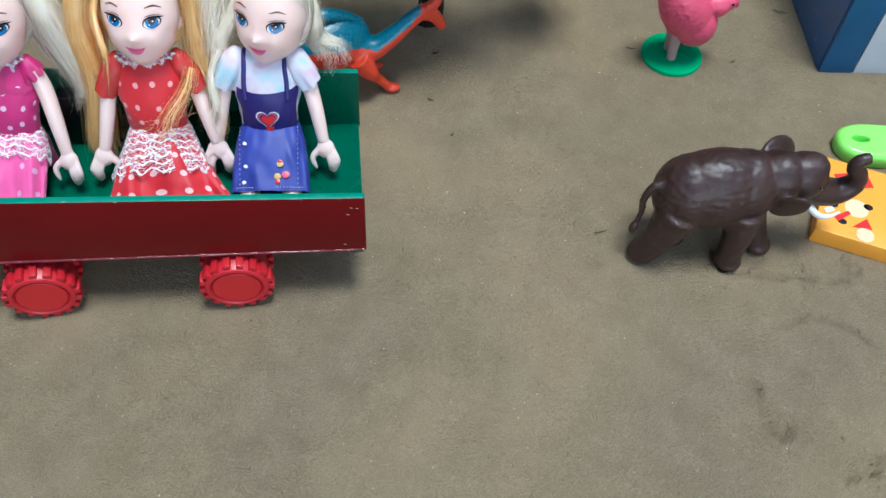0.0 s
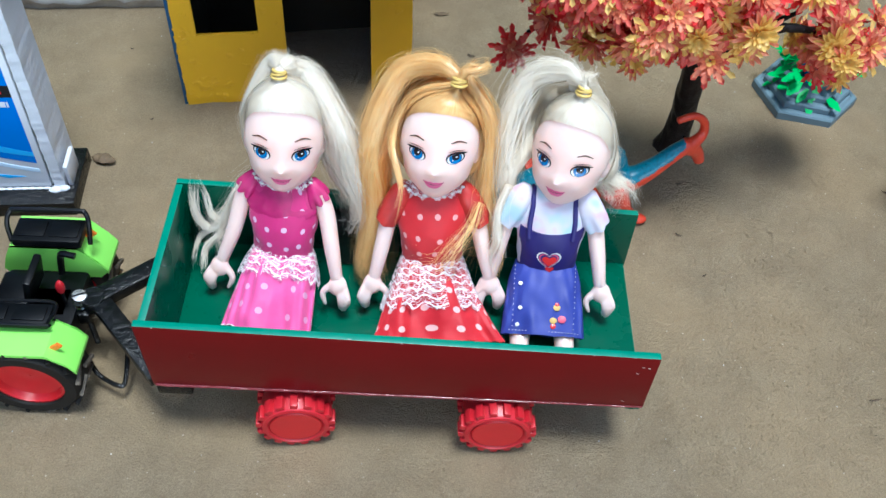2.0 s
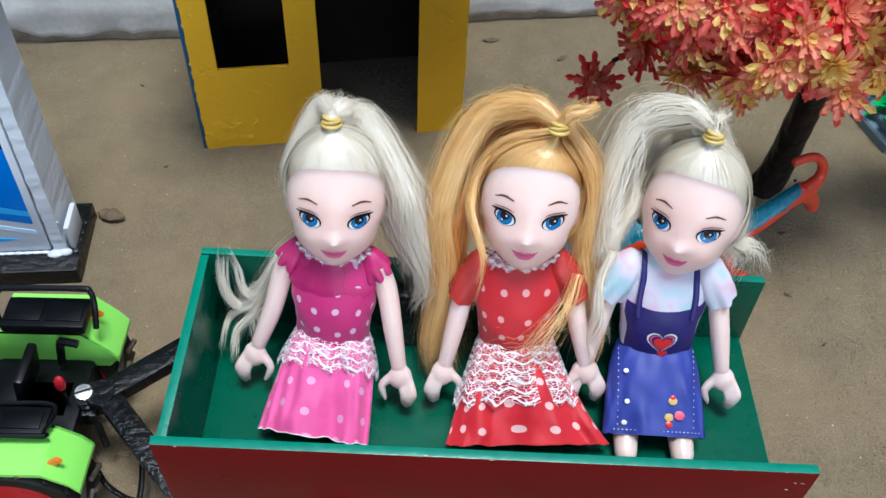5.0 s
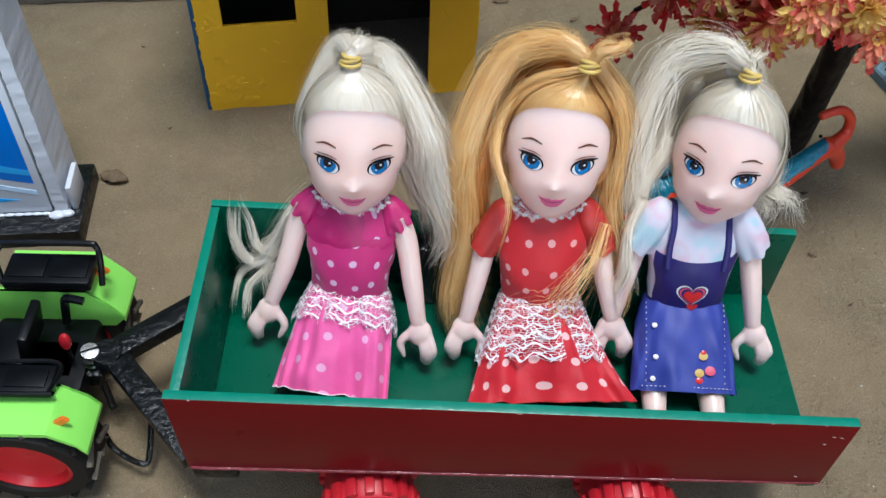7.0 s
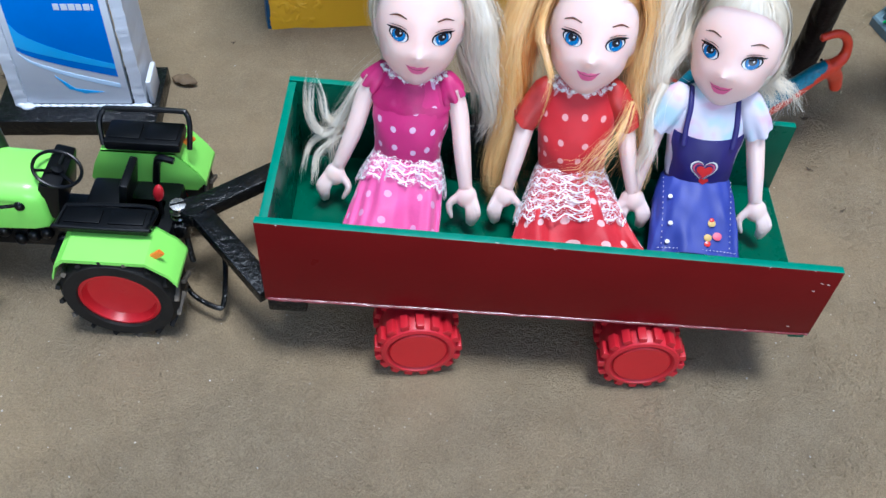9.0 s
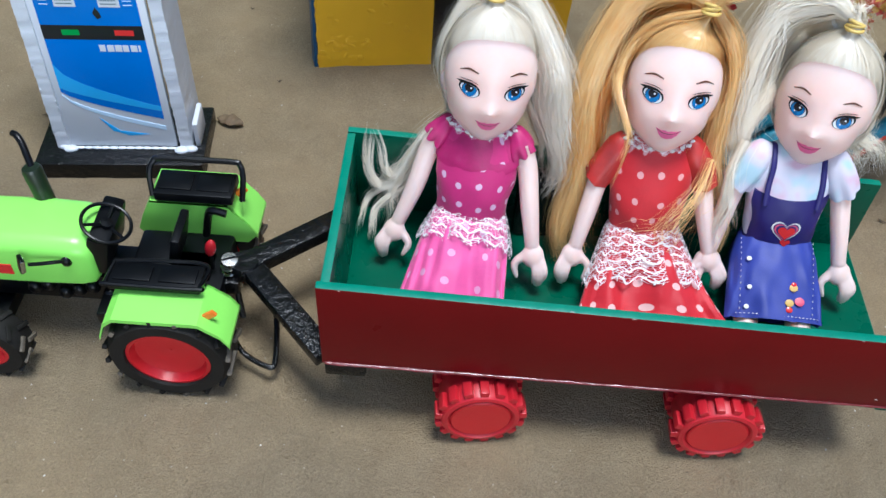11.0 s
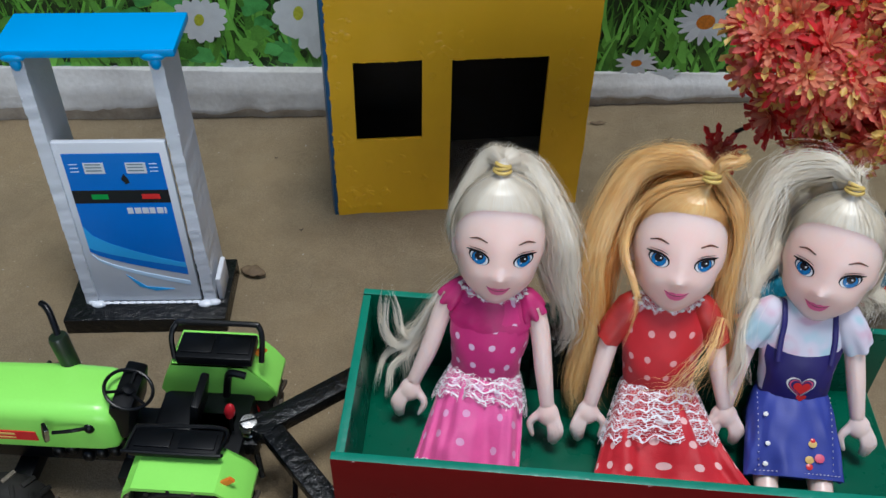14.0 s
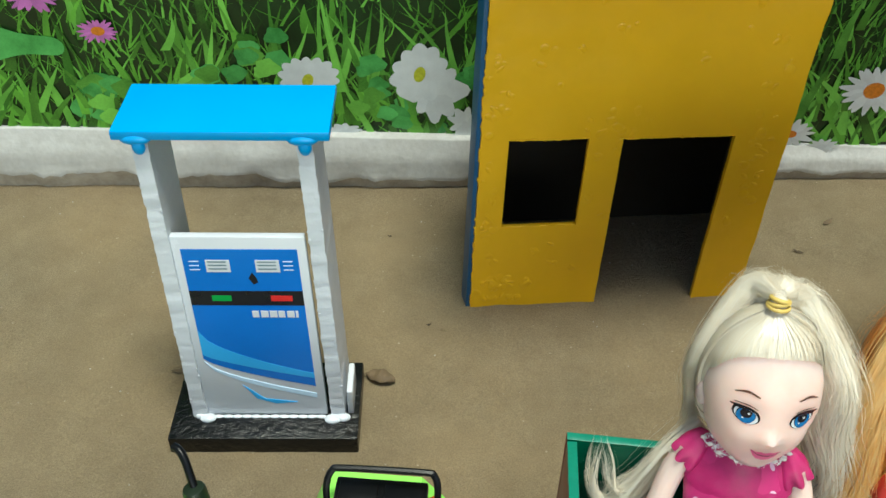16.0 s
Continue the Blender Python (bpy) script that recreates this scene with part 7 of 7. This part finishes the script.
    tagged(body, "dark brown rubber toy elephant with raised trunk", "toy elephant")
    for y, sg in ((0.0205, -1), (0.0435, 1)):
        s = tube(Shape(), spline([(0.5210, y + sg * -0.004, 0.0475), (0.5280, y, 0.0420), (0.5360, y, 0.0405), (0.5420, y - sg * 0.001, 0.0430)], 12), np.linspace(0.0026, 0.0009, 12), 9)
        part("tusk", s.moved(smaller), IVORY, body, "white plastic tusk")
        s = ball(Shape(), (0.5195, 0.0325 + sg * 0.0128, 0.0690), (0.0012, 0.0008, 0.0012), 0, 10, 8)
        part("eye", s.moved(smaller), PUPIL, body, "black painted eye")


elephant()


def dinosaur():
    s = Shape()
    ball(s, (0.2420, 0.1760, 0.0430), (0.0300, 0.0160, 0.0205), turn=pose(0, 0, 0, 0, -12, 18))
    tube(s, spline([(0.2220, 0.170, 0.042), (0.1950, 0.163, 0.034), (0.1650, 0.157, 0.026), (0.1380, 0.152, 0.022)], 16), np.linspace(0.0135, 0.0030, 16), 12)
    tube(s, spline([(0.2590, 0.178, 0.038), (0.2730, 0.178, 0.0385), (0.2860, 0.1805, 0.0465), (0.2980, 0.1850, 0.0555), (0.3070, 0.1895, 0.0590)], 18), np.interp(np.linspace(0, 1, 18), [0, 0.35, 0.6, 1], [0.0120, 0.0072, 0.0058, 0.0050]), 12)
    tube(s, spline([(0.3050, 0.1890, 0.0585), (0.3140, 0.1930, 0.0510), (0.3200, 0.1965, 0.0390)], 10), np.linspace(0.0058, 0.0036, 10), 12)
    tube(s, spline([(0.3090, 0.1900, 0.0590), (0.3160, 0.1955, 0.0625), (0.3150, 0.1965, 0.0720), (0.3070, 0.1940, 0.0790), (0.2960, 0.1905, 0.0775)], 18), np.interp(np.linspace(0, 1, 18), [0, 0.4, 1], [0.0044, 0.0029, 0.0024]), 10)
    for pts, r in (
        ([(0.2620, 0.1700, 0.036), (0.2700, 0.1690, 0.024), (0.2740, 0.1740, 0.015), (0.2830, 0.1760, 0.0035)], (0.0085, 0.0042, 0.0030)),
        ([(0.2590, 0.1930, 0.036), (0.2680, 0.1960, 0.020), (0.2720, 0.1980, 0.0035)], (0.0080, 0.0042, 0.0030)),
        ([(0.2230, 0.1600, 0.038), (0.2260, 0.1560, 0.020), (0.2220, 0.1560, 0.0035)], (0.0120, 0.0062, 0.0042)),
        ([(0.2180, 0.1860, 0.038), (0.2160, 0.1900, 0.020), (0.2140, 0.1900, 0.0035)], (0.0120, 0.0062, 0.0042)),
    ):
        tube(s, spline(pts, 14), np.interp(np.linspace(0, 1, 14), [0, 0.5, 1], r), 12)
        ball(s, (pts[-1][0] + 0.002, pts[-1][1], 0.003), (0.0058, 0.0042, 0.0032))
    vs, fs = melted(s, 0.0010, 4)
    for q in vs:
        q[2] = max(q[2], -0.0006)
    out = Shape().add(vs, fs, 0)
    # painted back and neck
    for i, f in enumerate(out.f):
        c = vs[list(f)].mean(0)
        ridge = np.interp(c[0], [0.14, 0.2, 0.222, 0.242, 0.262, 0.275, 0.286, 0.298, 0.306], [0.024, 0.040, 0.050, 0.051, 0.046, 0.0400, 0.0475, 0.0565, 0.0620])
        wob = 0.0022 * noise.noise(Vector((c[0] * 150, c[1] * 150, c[2] * 150)))
        if c[2] > ridge + wob and c[0] < 0.3040 and not (c[0] > 0.290 and c[2] > 0.066):
            out.m[i] = 1
    body = part("toy_dinosaur", out.moved(pose(-0.003, 0, 0)), [DINO_RED, DINO_BLUE], smooth=70)
    tagged(body, "orange-red plastic crested dinosaur with glittering blue back", "toy dinosaur")
    s = tube(Shape(), spline([(0.2180, 0.1690, 0.0560), (0.2280, 0.1720, 0.0645), (0.2420, 0.1760, 0.0675), (0.2560, 0.1800, 0.0630), (0.2660, 0.1830, 0.0560)], 20), np.interp(np.linspace(0, 1, 20), [0, 0.5, 1], [0.002, 0.0050, 0.002]), 10)
    part("back_ridge", s.moved(pose(-0.003, 0, 0)), DINO_BLUE, body, "blue ridge along the back")
    for y in (0.1868, 0.1998):
        s = ball(Shape(), (0.3035, y + 0.0005, 0.0555), (0.0010, 0.0008, 0.0010), 0, 8, 6)
        part("eye", s, PUPIL, body, "black painted eye")


dinosaur()


def bird():
    root = thing("toy_bird", (0.489, 0.203, 0.0), "pink plastic toy bird on a round green base", "toy bird")
    inv = pose(-0.489, -0.203, 0)
    s = lathe(Shape(), [(0.0005, -0.002), (0.0222, -0.002), (0.0226, 0.0010), (0.0220, 0.0022), (0.0120, 0.0034), (0.0060, 0.0050), (0.0005, 0.0056)], 0, 40)
    for k in range(7):
        a = 0.3 + 0.9 * k
        tube(s, [(0.004 * math.cos(a), 0.004 * math.sin(a), 0.0046), (0.0125 * math.cos(a), 0.0125 * math.sin(a), 0.0034)], [0.0012, 0.0005], 6)
    part("base", s, DISC_GREEN, root, "round green moulded base")
    s = Shape()
    ball(s, (0.4870, 0.2000, 0.0465), (0.0178, 0.0165, 0.0300), turn=pose(0, 0, 0, 0, -30, 0))
    ball(s, (0.4960, 0.2000, 0.0340), (0.0165, 0.0155, 0.0190), turn=pose(0, 0, 0, 0, -30, 0))
    ball(s, (0.4745, 0.2000, 0.0690), (0.0110, 0.0100, 0.0190), turn=pose(0, 0, 0, 0, -24, 0))
    ball(s, (0.5085, 0.2000, 0.0490), (0.0110, 0.0085, 0.0085))
    ball(s, (0.5155, 0.2000, 0.0520), (0.0072, 0.0066, 0.0066))
    tube(s, [(0.5190, 0.2000, 0.0515), (0.5230, 0.2000, 0.0495), (0.5245, 0.2000, 0.0455)], [0.0036, 0.0022, 0.0006], 8)
    vs, fs = melted(s, 0.0010, 4)
    for q in vs:
        q += 0.0005 * noise.noise(Vector(q * 420))
    out = Shape().add(vs, fs, 0)
    for k in range(5):
        a = -0.004 + 0.002 * k
        tube(out, spline([(0.4700, 0.2000 + a * 1.2, 0.080), (0.4655 + 0.001 * k, 0.2000 + a * 1.6, 0.090), (0.4635 + 0.0014 * k, 0.2000 + a * 1.8, 0.0955)], 8), [0.0017, 0.0017, 0.0017, 0.0016, 0.0015, 0.0014, 0.0012, 0.0007], 7, 1)
    for y in (0.1932, 0.2068):
        ball(out, (0.5170, y, 0.0538), (0.0011, 0.0006, 0.0011), 2, 8, 6)
    part("body", out.moved(inv), [PINK, IVORY, PUPIL], root, "pink bird with pale tail tips", smooth=70)
    pale = mat("pale_pink_plastic", (0.55, 0.36, 0.36), 0.45)
    for y in (0.1965, 0.2055):
        s = tube(Shape(), [(0.4850, y, 0.032), (0.4855, y, 0.014), (0.4865, y, 0.004)], [0.0055, 0.0038, 0.0034], 10)
        part("leg", s.moved(inv), pale, root)


bird()


# ---- stepped stand with a plastic plant ----
def stand():
    rng = random.Random(31)
    root = thing("plant_stand", (0.4245, 0.3130, 0.0), "blue-grey six-sided stepped stand with a small plastic plant", "plant stand", turn=-13)
    z = -0.002
    for k, (r, h) in enumerate(((0.0385, 0.0085), (0.0315, 0.0055), (0.0245, 0.0050))):
        s = Shape()
        a = np.radians(np.arange(0, 360, 60))
        prof = [(r, z), (r, z + h - 0.0014), (r - 0.0012, z + h), (r - 0.004, z + h), (r - 0.0046, z + h - 0.0006)]
        rings = [np.stack([q * np.cos(a), q * np.sin(a), np.full(6, c)], 1) for q, c in prof]
        loft(s, rings, 0)
        part("step", s, STONE, root, smooth=20)
        z += h - 0.0003
    s = lathe(Shape(), [(0.0005, z - 0.001), (0.0070, z - 0.001), (0.0062, z + 0.004), (0.0110, z + 0.012), (0.0125, z + 0.019), (0.0095, z + 0.025), (0.0105, z + 0.028), (0.0005, z + 0.027)], 0, 24)
    part("vase", s, DEEP_BLUE, root, "deep blue vase")
    s = Shape()
    for k in range(60):
        a, c = rng.uniform(0, 6.28), rng.uniform(0.0, 1.0)
        r0 = rng.uniform(0.006, 0.024)
        b = np.array((r0 * math.cos(a), r0 * math.sin(a), 0.012 + 0.050 * rng.random() * (1.2 - r0 / 0.03)))
        out = Vector((math.cos(a + rng.uniform(-0.6, 0.6)), math.sin(a), rng.uniform(-0.9, 0.5))).normalized()
        side = out.cross(Vector((0, 0, 1))).normalized()
        s.add(petal(b, out, side, rng.uniform(0.010, 0.018), rng.uniform(0.005, 0.009), (0, 0, -0.002)), PETAL_FACES, 0)
        if k % 3 == 0:
            tube(s, [(0, 0, 0.03), tuple(b * 0.6 + np.array((0, 0, 0.016))), tuple(b)], 0.0007, 5)
    part("foliage", s, LEAF_GREEN, root, "bright green plastic leaves", smooth=0)
    s = Shape()
    for k in range(9):
        a, r0 = rng.uniform(0, 6.28), rng.uniform(0.004, 0.018)
        c = (r0 * math.cos(a), r0 * math.sin(a), rng.uniform(0.04, 0.066))
        for q in range(7):
            t = 2 * math.pi * q / 7
            d = Vector((math.cos(t), math.sin(t), 0.5)).normalized()
            s.add(petal(c, d, d.cross(Vector((0, 0, 1))), 0.007, 0.0045, (0, 0, 0)), PETAL_FACES, k % 3)
    part("blossoms", s, [LEAF_YELLOW, LEAF_RED, LEAF_CORAL], root, "red and yellow plastic blossoms", smooth=0)


stand()


# ---- blue and white kiosk, lime tag, orange card box ----
def kiosk():
    root = thing("toy_kiosk", (0.5952, 0.1842, 0.0), "blue painted toy kiosk with a white front panel", "toy kiosk", turn=-4.5)
    s = block(Shape(), (0.060, 0.055, 0.073), (0.1200, 0.1080, 0.150), 0, 0.0015)
    part("body", s, DEEP_BLUE, root, "glossy blue body")
    s = block(Shape(), (0.0130, -0.0005, 0.073), (0.0250, 0.0035, 0.150), 0, 0.0008)
    part("pilaster", s, BLUE_PAINT, root, "scuffed blue pilaster")
    s = block(Shape(), (0.0725, -0.0008, 0.070), (0.0925, 0.0032, 0.142), 0, 0.0006)
    part("front_panel", s, WHITE_PAINT, root, "white front panel")


kiosk()


def tag():
    n = 56
    a = np.linspace(0, 2 * np.pi, n, endpoint=False)

    def oval(rx, ry, cx=0.0, k=0.75):
        return np.stack([cx + rx * np.sign(np.cos(a)) * np.abs(np.cos(a)) ** k, ry * np.sign(np.sin(a)) * np.abs(np.sin(a)) ** k], 1)

    rings = []
    for q, h in ((oval(0.029, 0.0150), -0.001), (oval(0.030, 0.0160), 0.0015), (oval(0.030, 0.0160), 0.0080), (oval(0.0285, 0.0145), 0.0105), (oval(0.026, 0.0120), 0.0112),
                 (oval(0.0065, 0.0036, -0.0145, 1.0), 0.0112), (oval(0.0058, 0.0030, -0.0145, 1.0), 0.0100), (oval(0.0056, 0.0028, -0.0145, 1.0), 0.0040), (oval(0.002, 0.001, -0.0145, 1.0), 0.0038)):
        rings.append(np.concatenate([q, np.full((n, 1), h)], 1))
    s = loft(Shape(), rings, 0)
    ob = part("lime_tag", s, LIME, smooth=50)
    ob.matrix_world = pose(0.6090, 0.1030, 0.0, 0, 0, -8)
    tagged(ob, "thick lime green plastic tag with an oval hole", "plastic tag")


tag()


def card_box():
    root = thing("card_box", (0.5372, 0.0318, 0.0), "small orange box printed with food pictures", "box", turn=-25.5)
    s = block(Shape(), (0.045, 0.032, 0.0055), (0.090, 0.064, 0.0130), 0, 0.0012)
    body = part("body", s, BOX_ORANGE, root, "orange card body")

    def print_patch(name, m, pts, lift):
        z = 0.0121 + lift
        k = len(pts)
        s = Shape().add([(x, y, z) for x, y in pts] + [(x, y, 0.0119) for x, y in pts], [tuple(range(k))] + [(i, i + k, (i + 1) % k + k, (i + 1) % k) for i in range(k)], 0)
        part(name, s, m, body, smooth=0)

    def round_patch(name, m, x, y, r, lift, squash=1.0):
        print_patch(name, m, [(x + r * math.cos(t), y + r * squash * math.sin(t)) for t in np.linspace(0, 2 * math.pi, 20, endpoint=False)], lift)

    cream = mat("printed_cream", (0.8, 0.62, 0.38), 0.3, vary=0.1, scale=200)
    print_patch("slice", PRINT_RED, [(0.006, 0.050), (0.026, 0.060), (0.032, 0.048), (0.012, 0.040)], 0.0001)
    for k in range(3):
        x, y = 0.0105 + 0.0065 * k, 0.0455 + 0.0032 * k
        round_patch("slice_print", cream, x, y, 0.0022, 0.0003)
    print_patch("leaf_print", PRINT_GREEN, [(0.004, 0.030), (0.009, 0.036), (0.012, 0.033), (0.007, 0.028)], 0.0001)
    round_patch("olive_print", PRINT_BLACK, 0.0155, 0.0120, 0.0028, 0.0001, 0.8)
    round_patch("olive_print", PRINT_BLACK, 0.0085, 0.0240, 0.0032, 0.0001, 0.8)
    round_patch("olive_print", PRINT_BLACK, 0.030, 0.030, 0.0030, 0.0001, 0.8)
    print_patch("slice", PRINT_RED, [(0.010, 0.014), (0.018, 0.022), (0.020, 0.020), (0.013, 0.011)], 0.0002)
    print_patch("slice", PRINT_RED, [(0.022, 0.010), (0.030, 0.020), (0.034, 0.012)], 0.0001)
    print_patch("slice", WHITE_GLOSS, [(0.003, 0.018), (0.008, 0.022), (0.010, 0.019), (0.005, 0.015)], 0.0003)
    round_patch("cream_print", cream, 0.0230, 0.0260, 0.0075, 0.0001)
    round_patch("cream_print", cream, 0.0300, 0.0060, 0.0055, 0.0003)


card_box()


# ---- litter on the sand ----
def litter():
    rng = random.Random(17)
    DRY = mat("dry_leaf_bits", (0.09, 0.06, 0.035), 0.8, vary=0.5, scale=300, second=(0.16, 0.11, 0.06), island=0.8)
    SHELL = mat("pale_shell_bits", (0.62, 0.58, 0.5), 0.6, vary=0.2, scale=400, second=(0.75, 0.68, 0.58), island=0.8)

    def crumb(s, x, y, size, squash, m):
        z = ground_height(x, y)
        ball(s, (x, y, z + size * squash * 0.3), (size * rng.uniform(0.7, 1.3), size * rng.uniform(0.5, 1.0), size * squash), m, 6, 4, pose(0, 0, 0, rng.uniform(-25, 25), rng.uniform(-25, 25), rng.uniform(0, 360)))

    s = Shape()
    for _ in range(700):
        crumb(s, rng.uniform(-0.4, 0.68), rng.uniform(-0.2, 0.37), rng.choice((0.00025, 0.0003, 0.0003, 0.0004, 0.0006)), 0.7, 0)
    tagged(part("shell_bits", s, SHELL), "tiny pale shell and grit bits scattered on the sand", "grit", kind="stuff")
    s = Shape()
    for cx, cy, n, sp in ((0.315, 0.212, 16, 0.010), (0.32, 0.17, 10, 0.014), (0.478, -0.09, 24, 0.008), (0.518, -0.12, 24, 0.012), (0.48, 0.012, 14, 0.008), (0.53, 0.0, 20, 0.012), (-0.05, 0.30, 8, 0.02)):
        for _ in range(n):
            crumb(s, cx + rng.gauss(0, sp), cy + rng.gauss(0, sp), rng.uniform(0.0005, 0.0013), 0.8, 0)
    # loose grains, thickest in the rough patches before and beside the trailer
    dice = np.random.default_rng(9)
    xy = np.stack([dice.uniform(-0.33, 0.62, 120000), dice.uniform(-0.2, 0.30, 120000)], 1)
    rough = np.array([bumpy(x, y, 7.0, 8.0) + 0.8 * bumpy(x, y, 40.0, 3.0) for x, y in xy])
    rough += 0.45 * np.exp(-(((xy[:, 0] - 0.28) / 0.16) ** 2) - ((xy[:, 1] + 0.03) / 0.13) ** 2) - np.maximum(0, xy[:, 1] - 0.05) * 2.5
    xy = xy[rough > dice.uniform(0.0, 0.9, len(xy))][:26000]
    g = (1 + 5**0.5) / 2
    ico = np.array([(-1, g, 0), (1, g, 0), (-1, -g, 0), (1, -g, 0), (0, -1, g), (0, 1, g), (0, -1, -g), (0, 1, -g), (g, 0, -1), (g, 0, 1), (-g, 0, -1), (-g, 0, 1)]) / 1.9
    sides = np.array([(0, 11, 5), (0, 5, 1), (0, 1, 7), (0, 7, 10), (0, 10, 11), (1, 5, 9), (5, 11, 4), (11, 10, 2), (10, 7, 6), (7, 1, 8), (3, 9, 4), (3, 4, 2), (3, 2, 6), (3, 6, 8), (3, 8, 9), (4, 9, 5), (2, 4, 11), (6, 2, 10), (8, 6, 7), (9, 8, 1)])
    m = len(xy)
    size = dice.choice([0.00035, 0.00045, 0.00055, 0.0007, 0.0009], m, p=[0.3, 0.3, 0.2, 0.14, 0.06])[:, None]
    t = dice.uniform(0, 6.28, m)[:, None]
    v = ico[None] * (1 + dice.normal(0, 0.16, (m, 12, 1)))
    vx, vy = v[..., 0] * dice.uniform(0.7, 1.4, (m, 1)), v[..., 1]
    ground_z = np.array([ground_height(x, y) for x, y in xy])[:, None]
    v = np.stack([xy[:, :1] + size * (vx * np.cos(t) - vy * np.sin(t)), xy[:, 1:] + size * (vx * np.sin(t) + vy * np.cos(t)), ground_z + size * (0.75 * v[..., 2] + 0.25)], -1)
    s.add(v.reshape(-1, 3), (sides[None] + 12 * np.arange(m)[:, None, None]).reshape(-1, 3).tolist(), 0)
    tagged(part("sand_crumbs", s, SAND), "small crumbs of damp sand", "sand crumbs", kind="stuff")

    def flake(x, y, length, width, turn, m, name="dry_leaf_bit", label="dark dry scrap of leaf on the sand"):
        s = Shape()
        rings = []
        for t in np.linspace(-1, 1, 9):
            w = width * (1 - abs(t) ** 2.2) + 0.0001
            bend = 0.0012 * (t * t) + 0.0003 * math.sin(t * 7)
            rings.append([(t * length, -w, bend + w * 0.35), (t * length, 0, bend), (t * length, w, bend + w * 0.35), (t * length, 0.0, bend + 0.0004)])
        loft(s, rings, 0)
        ob = part(name, s, m)
        ob.matrix_world = pose(x, y, ground_height(x, y) + 0.0002, 0, 0, turn)
        tagged(ob, label, "leaf scrap", "scraps on the sand")

    for x, y, ln, w, t in ((0.1466, 0.3931, 0.0065, 0.0022, 5), (0.1967, 0.3743, 0.0048, 0.0016, 40), (0.1708, 0.3421, 0.0035, 0.0012, -20), (-0.0412, 0.3631, 0.0032, 0.0014, 70), (-0.0581, 0.256, 0.0016, 0.0007, 30),
                           (-0.1897, 0.207, 0.005, 0.0016, 10), (0.5867, 0.2486, 0.006, 0.0013, -20), (0.5337, 0.1946, 0.0022, 0.001, 20), (-0.0903, 0.3335, 0.0014, 0.0007, 0), (0.460, 0.212, 0.004, 0.0006, 160),
                           (0.3151, 0.2121, 0.003, 0.001, 10), (0.3196, 0.1315, 0.002, 0.0006, 30), (0.308, 0.165, 0.0026, 0.0009, -30), (0.405, 0.045, 0.004, 0.0006, 10)):
        flake(x, y, ln, w, t, DRY)
    # curled dry leaf beside the pump
    s = Shape()
    rings = []
    for t in np.linspace(-1, 1, 16):
        w = 0.0034 * (1 - t * t) + 0.0005
        rings.append([(t * 0.0085, w * math.cos(b) * 1.2, 0.0012 + 0.0022 * (1 + math.sin(b)) * (1 - 0.5 * abs(t)) + 0.0006 * math.sin(9 * t + b)) for b in np.linspace(0, 2 * np.pi, 10, endpoint=False)])
    loft(s, rings, 0)
    ob = part("curled_leaf", s, DRY)
    ob.matrix_world = pose(-0.0805, 0.2115, 0.0, 0, 0, -12)
    tagged(ob, "curled dry brown leaf beside the black pump base", "dry leaf")


litter()
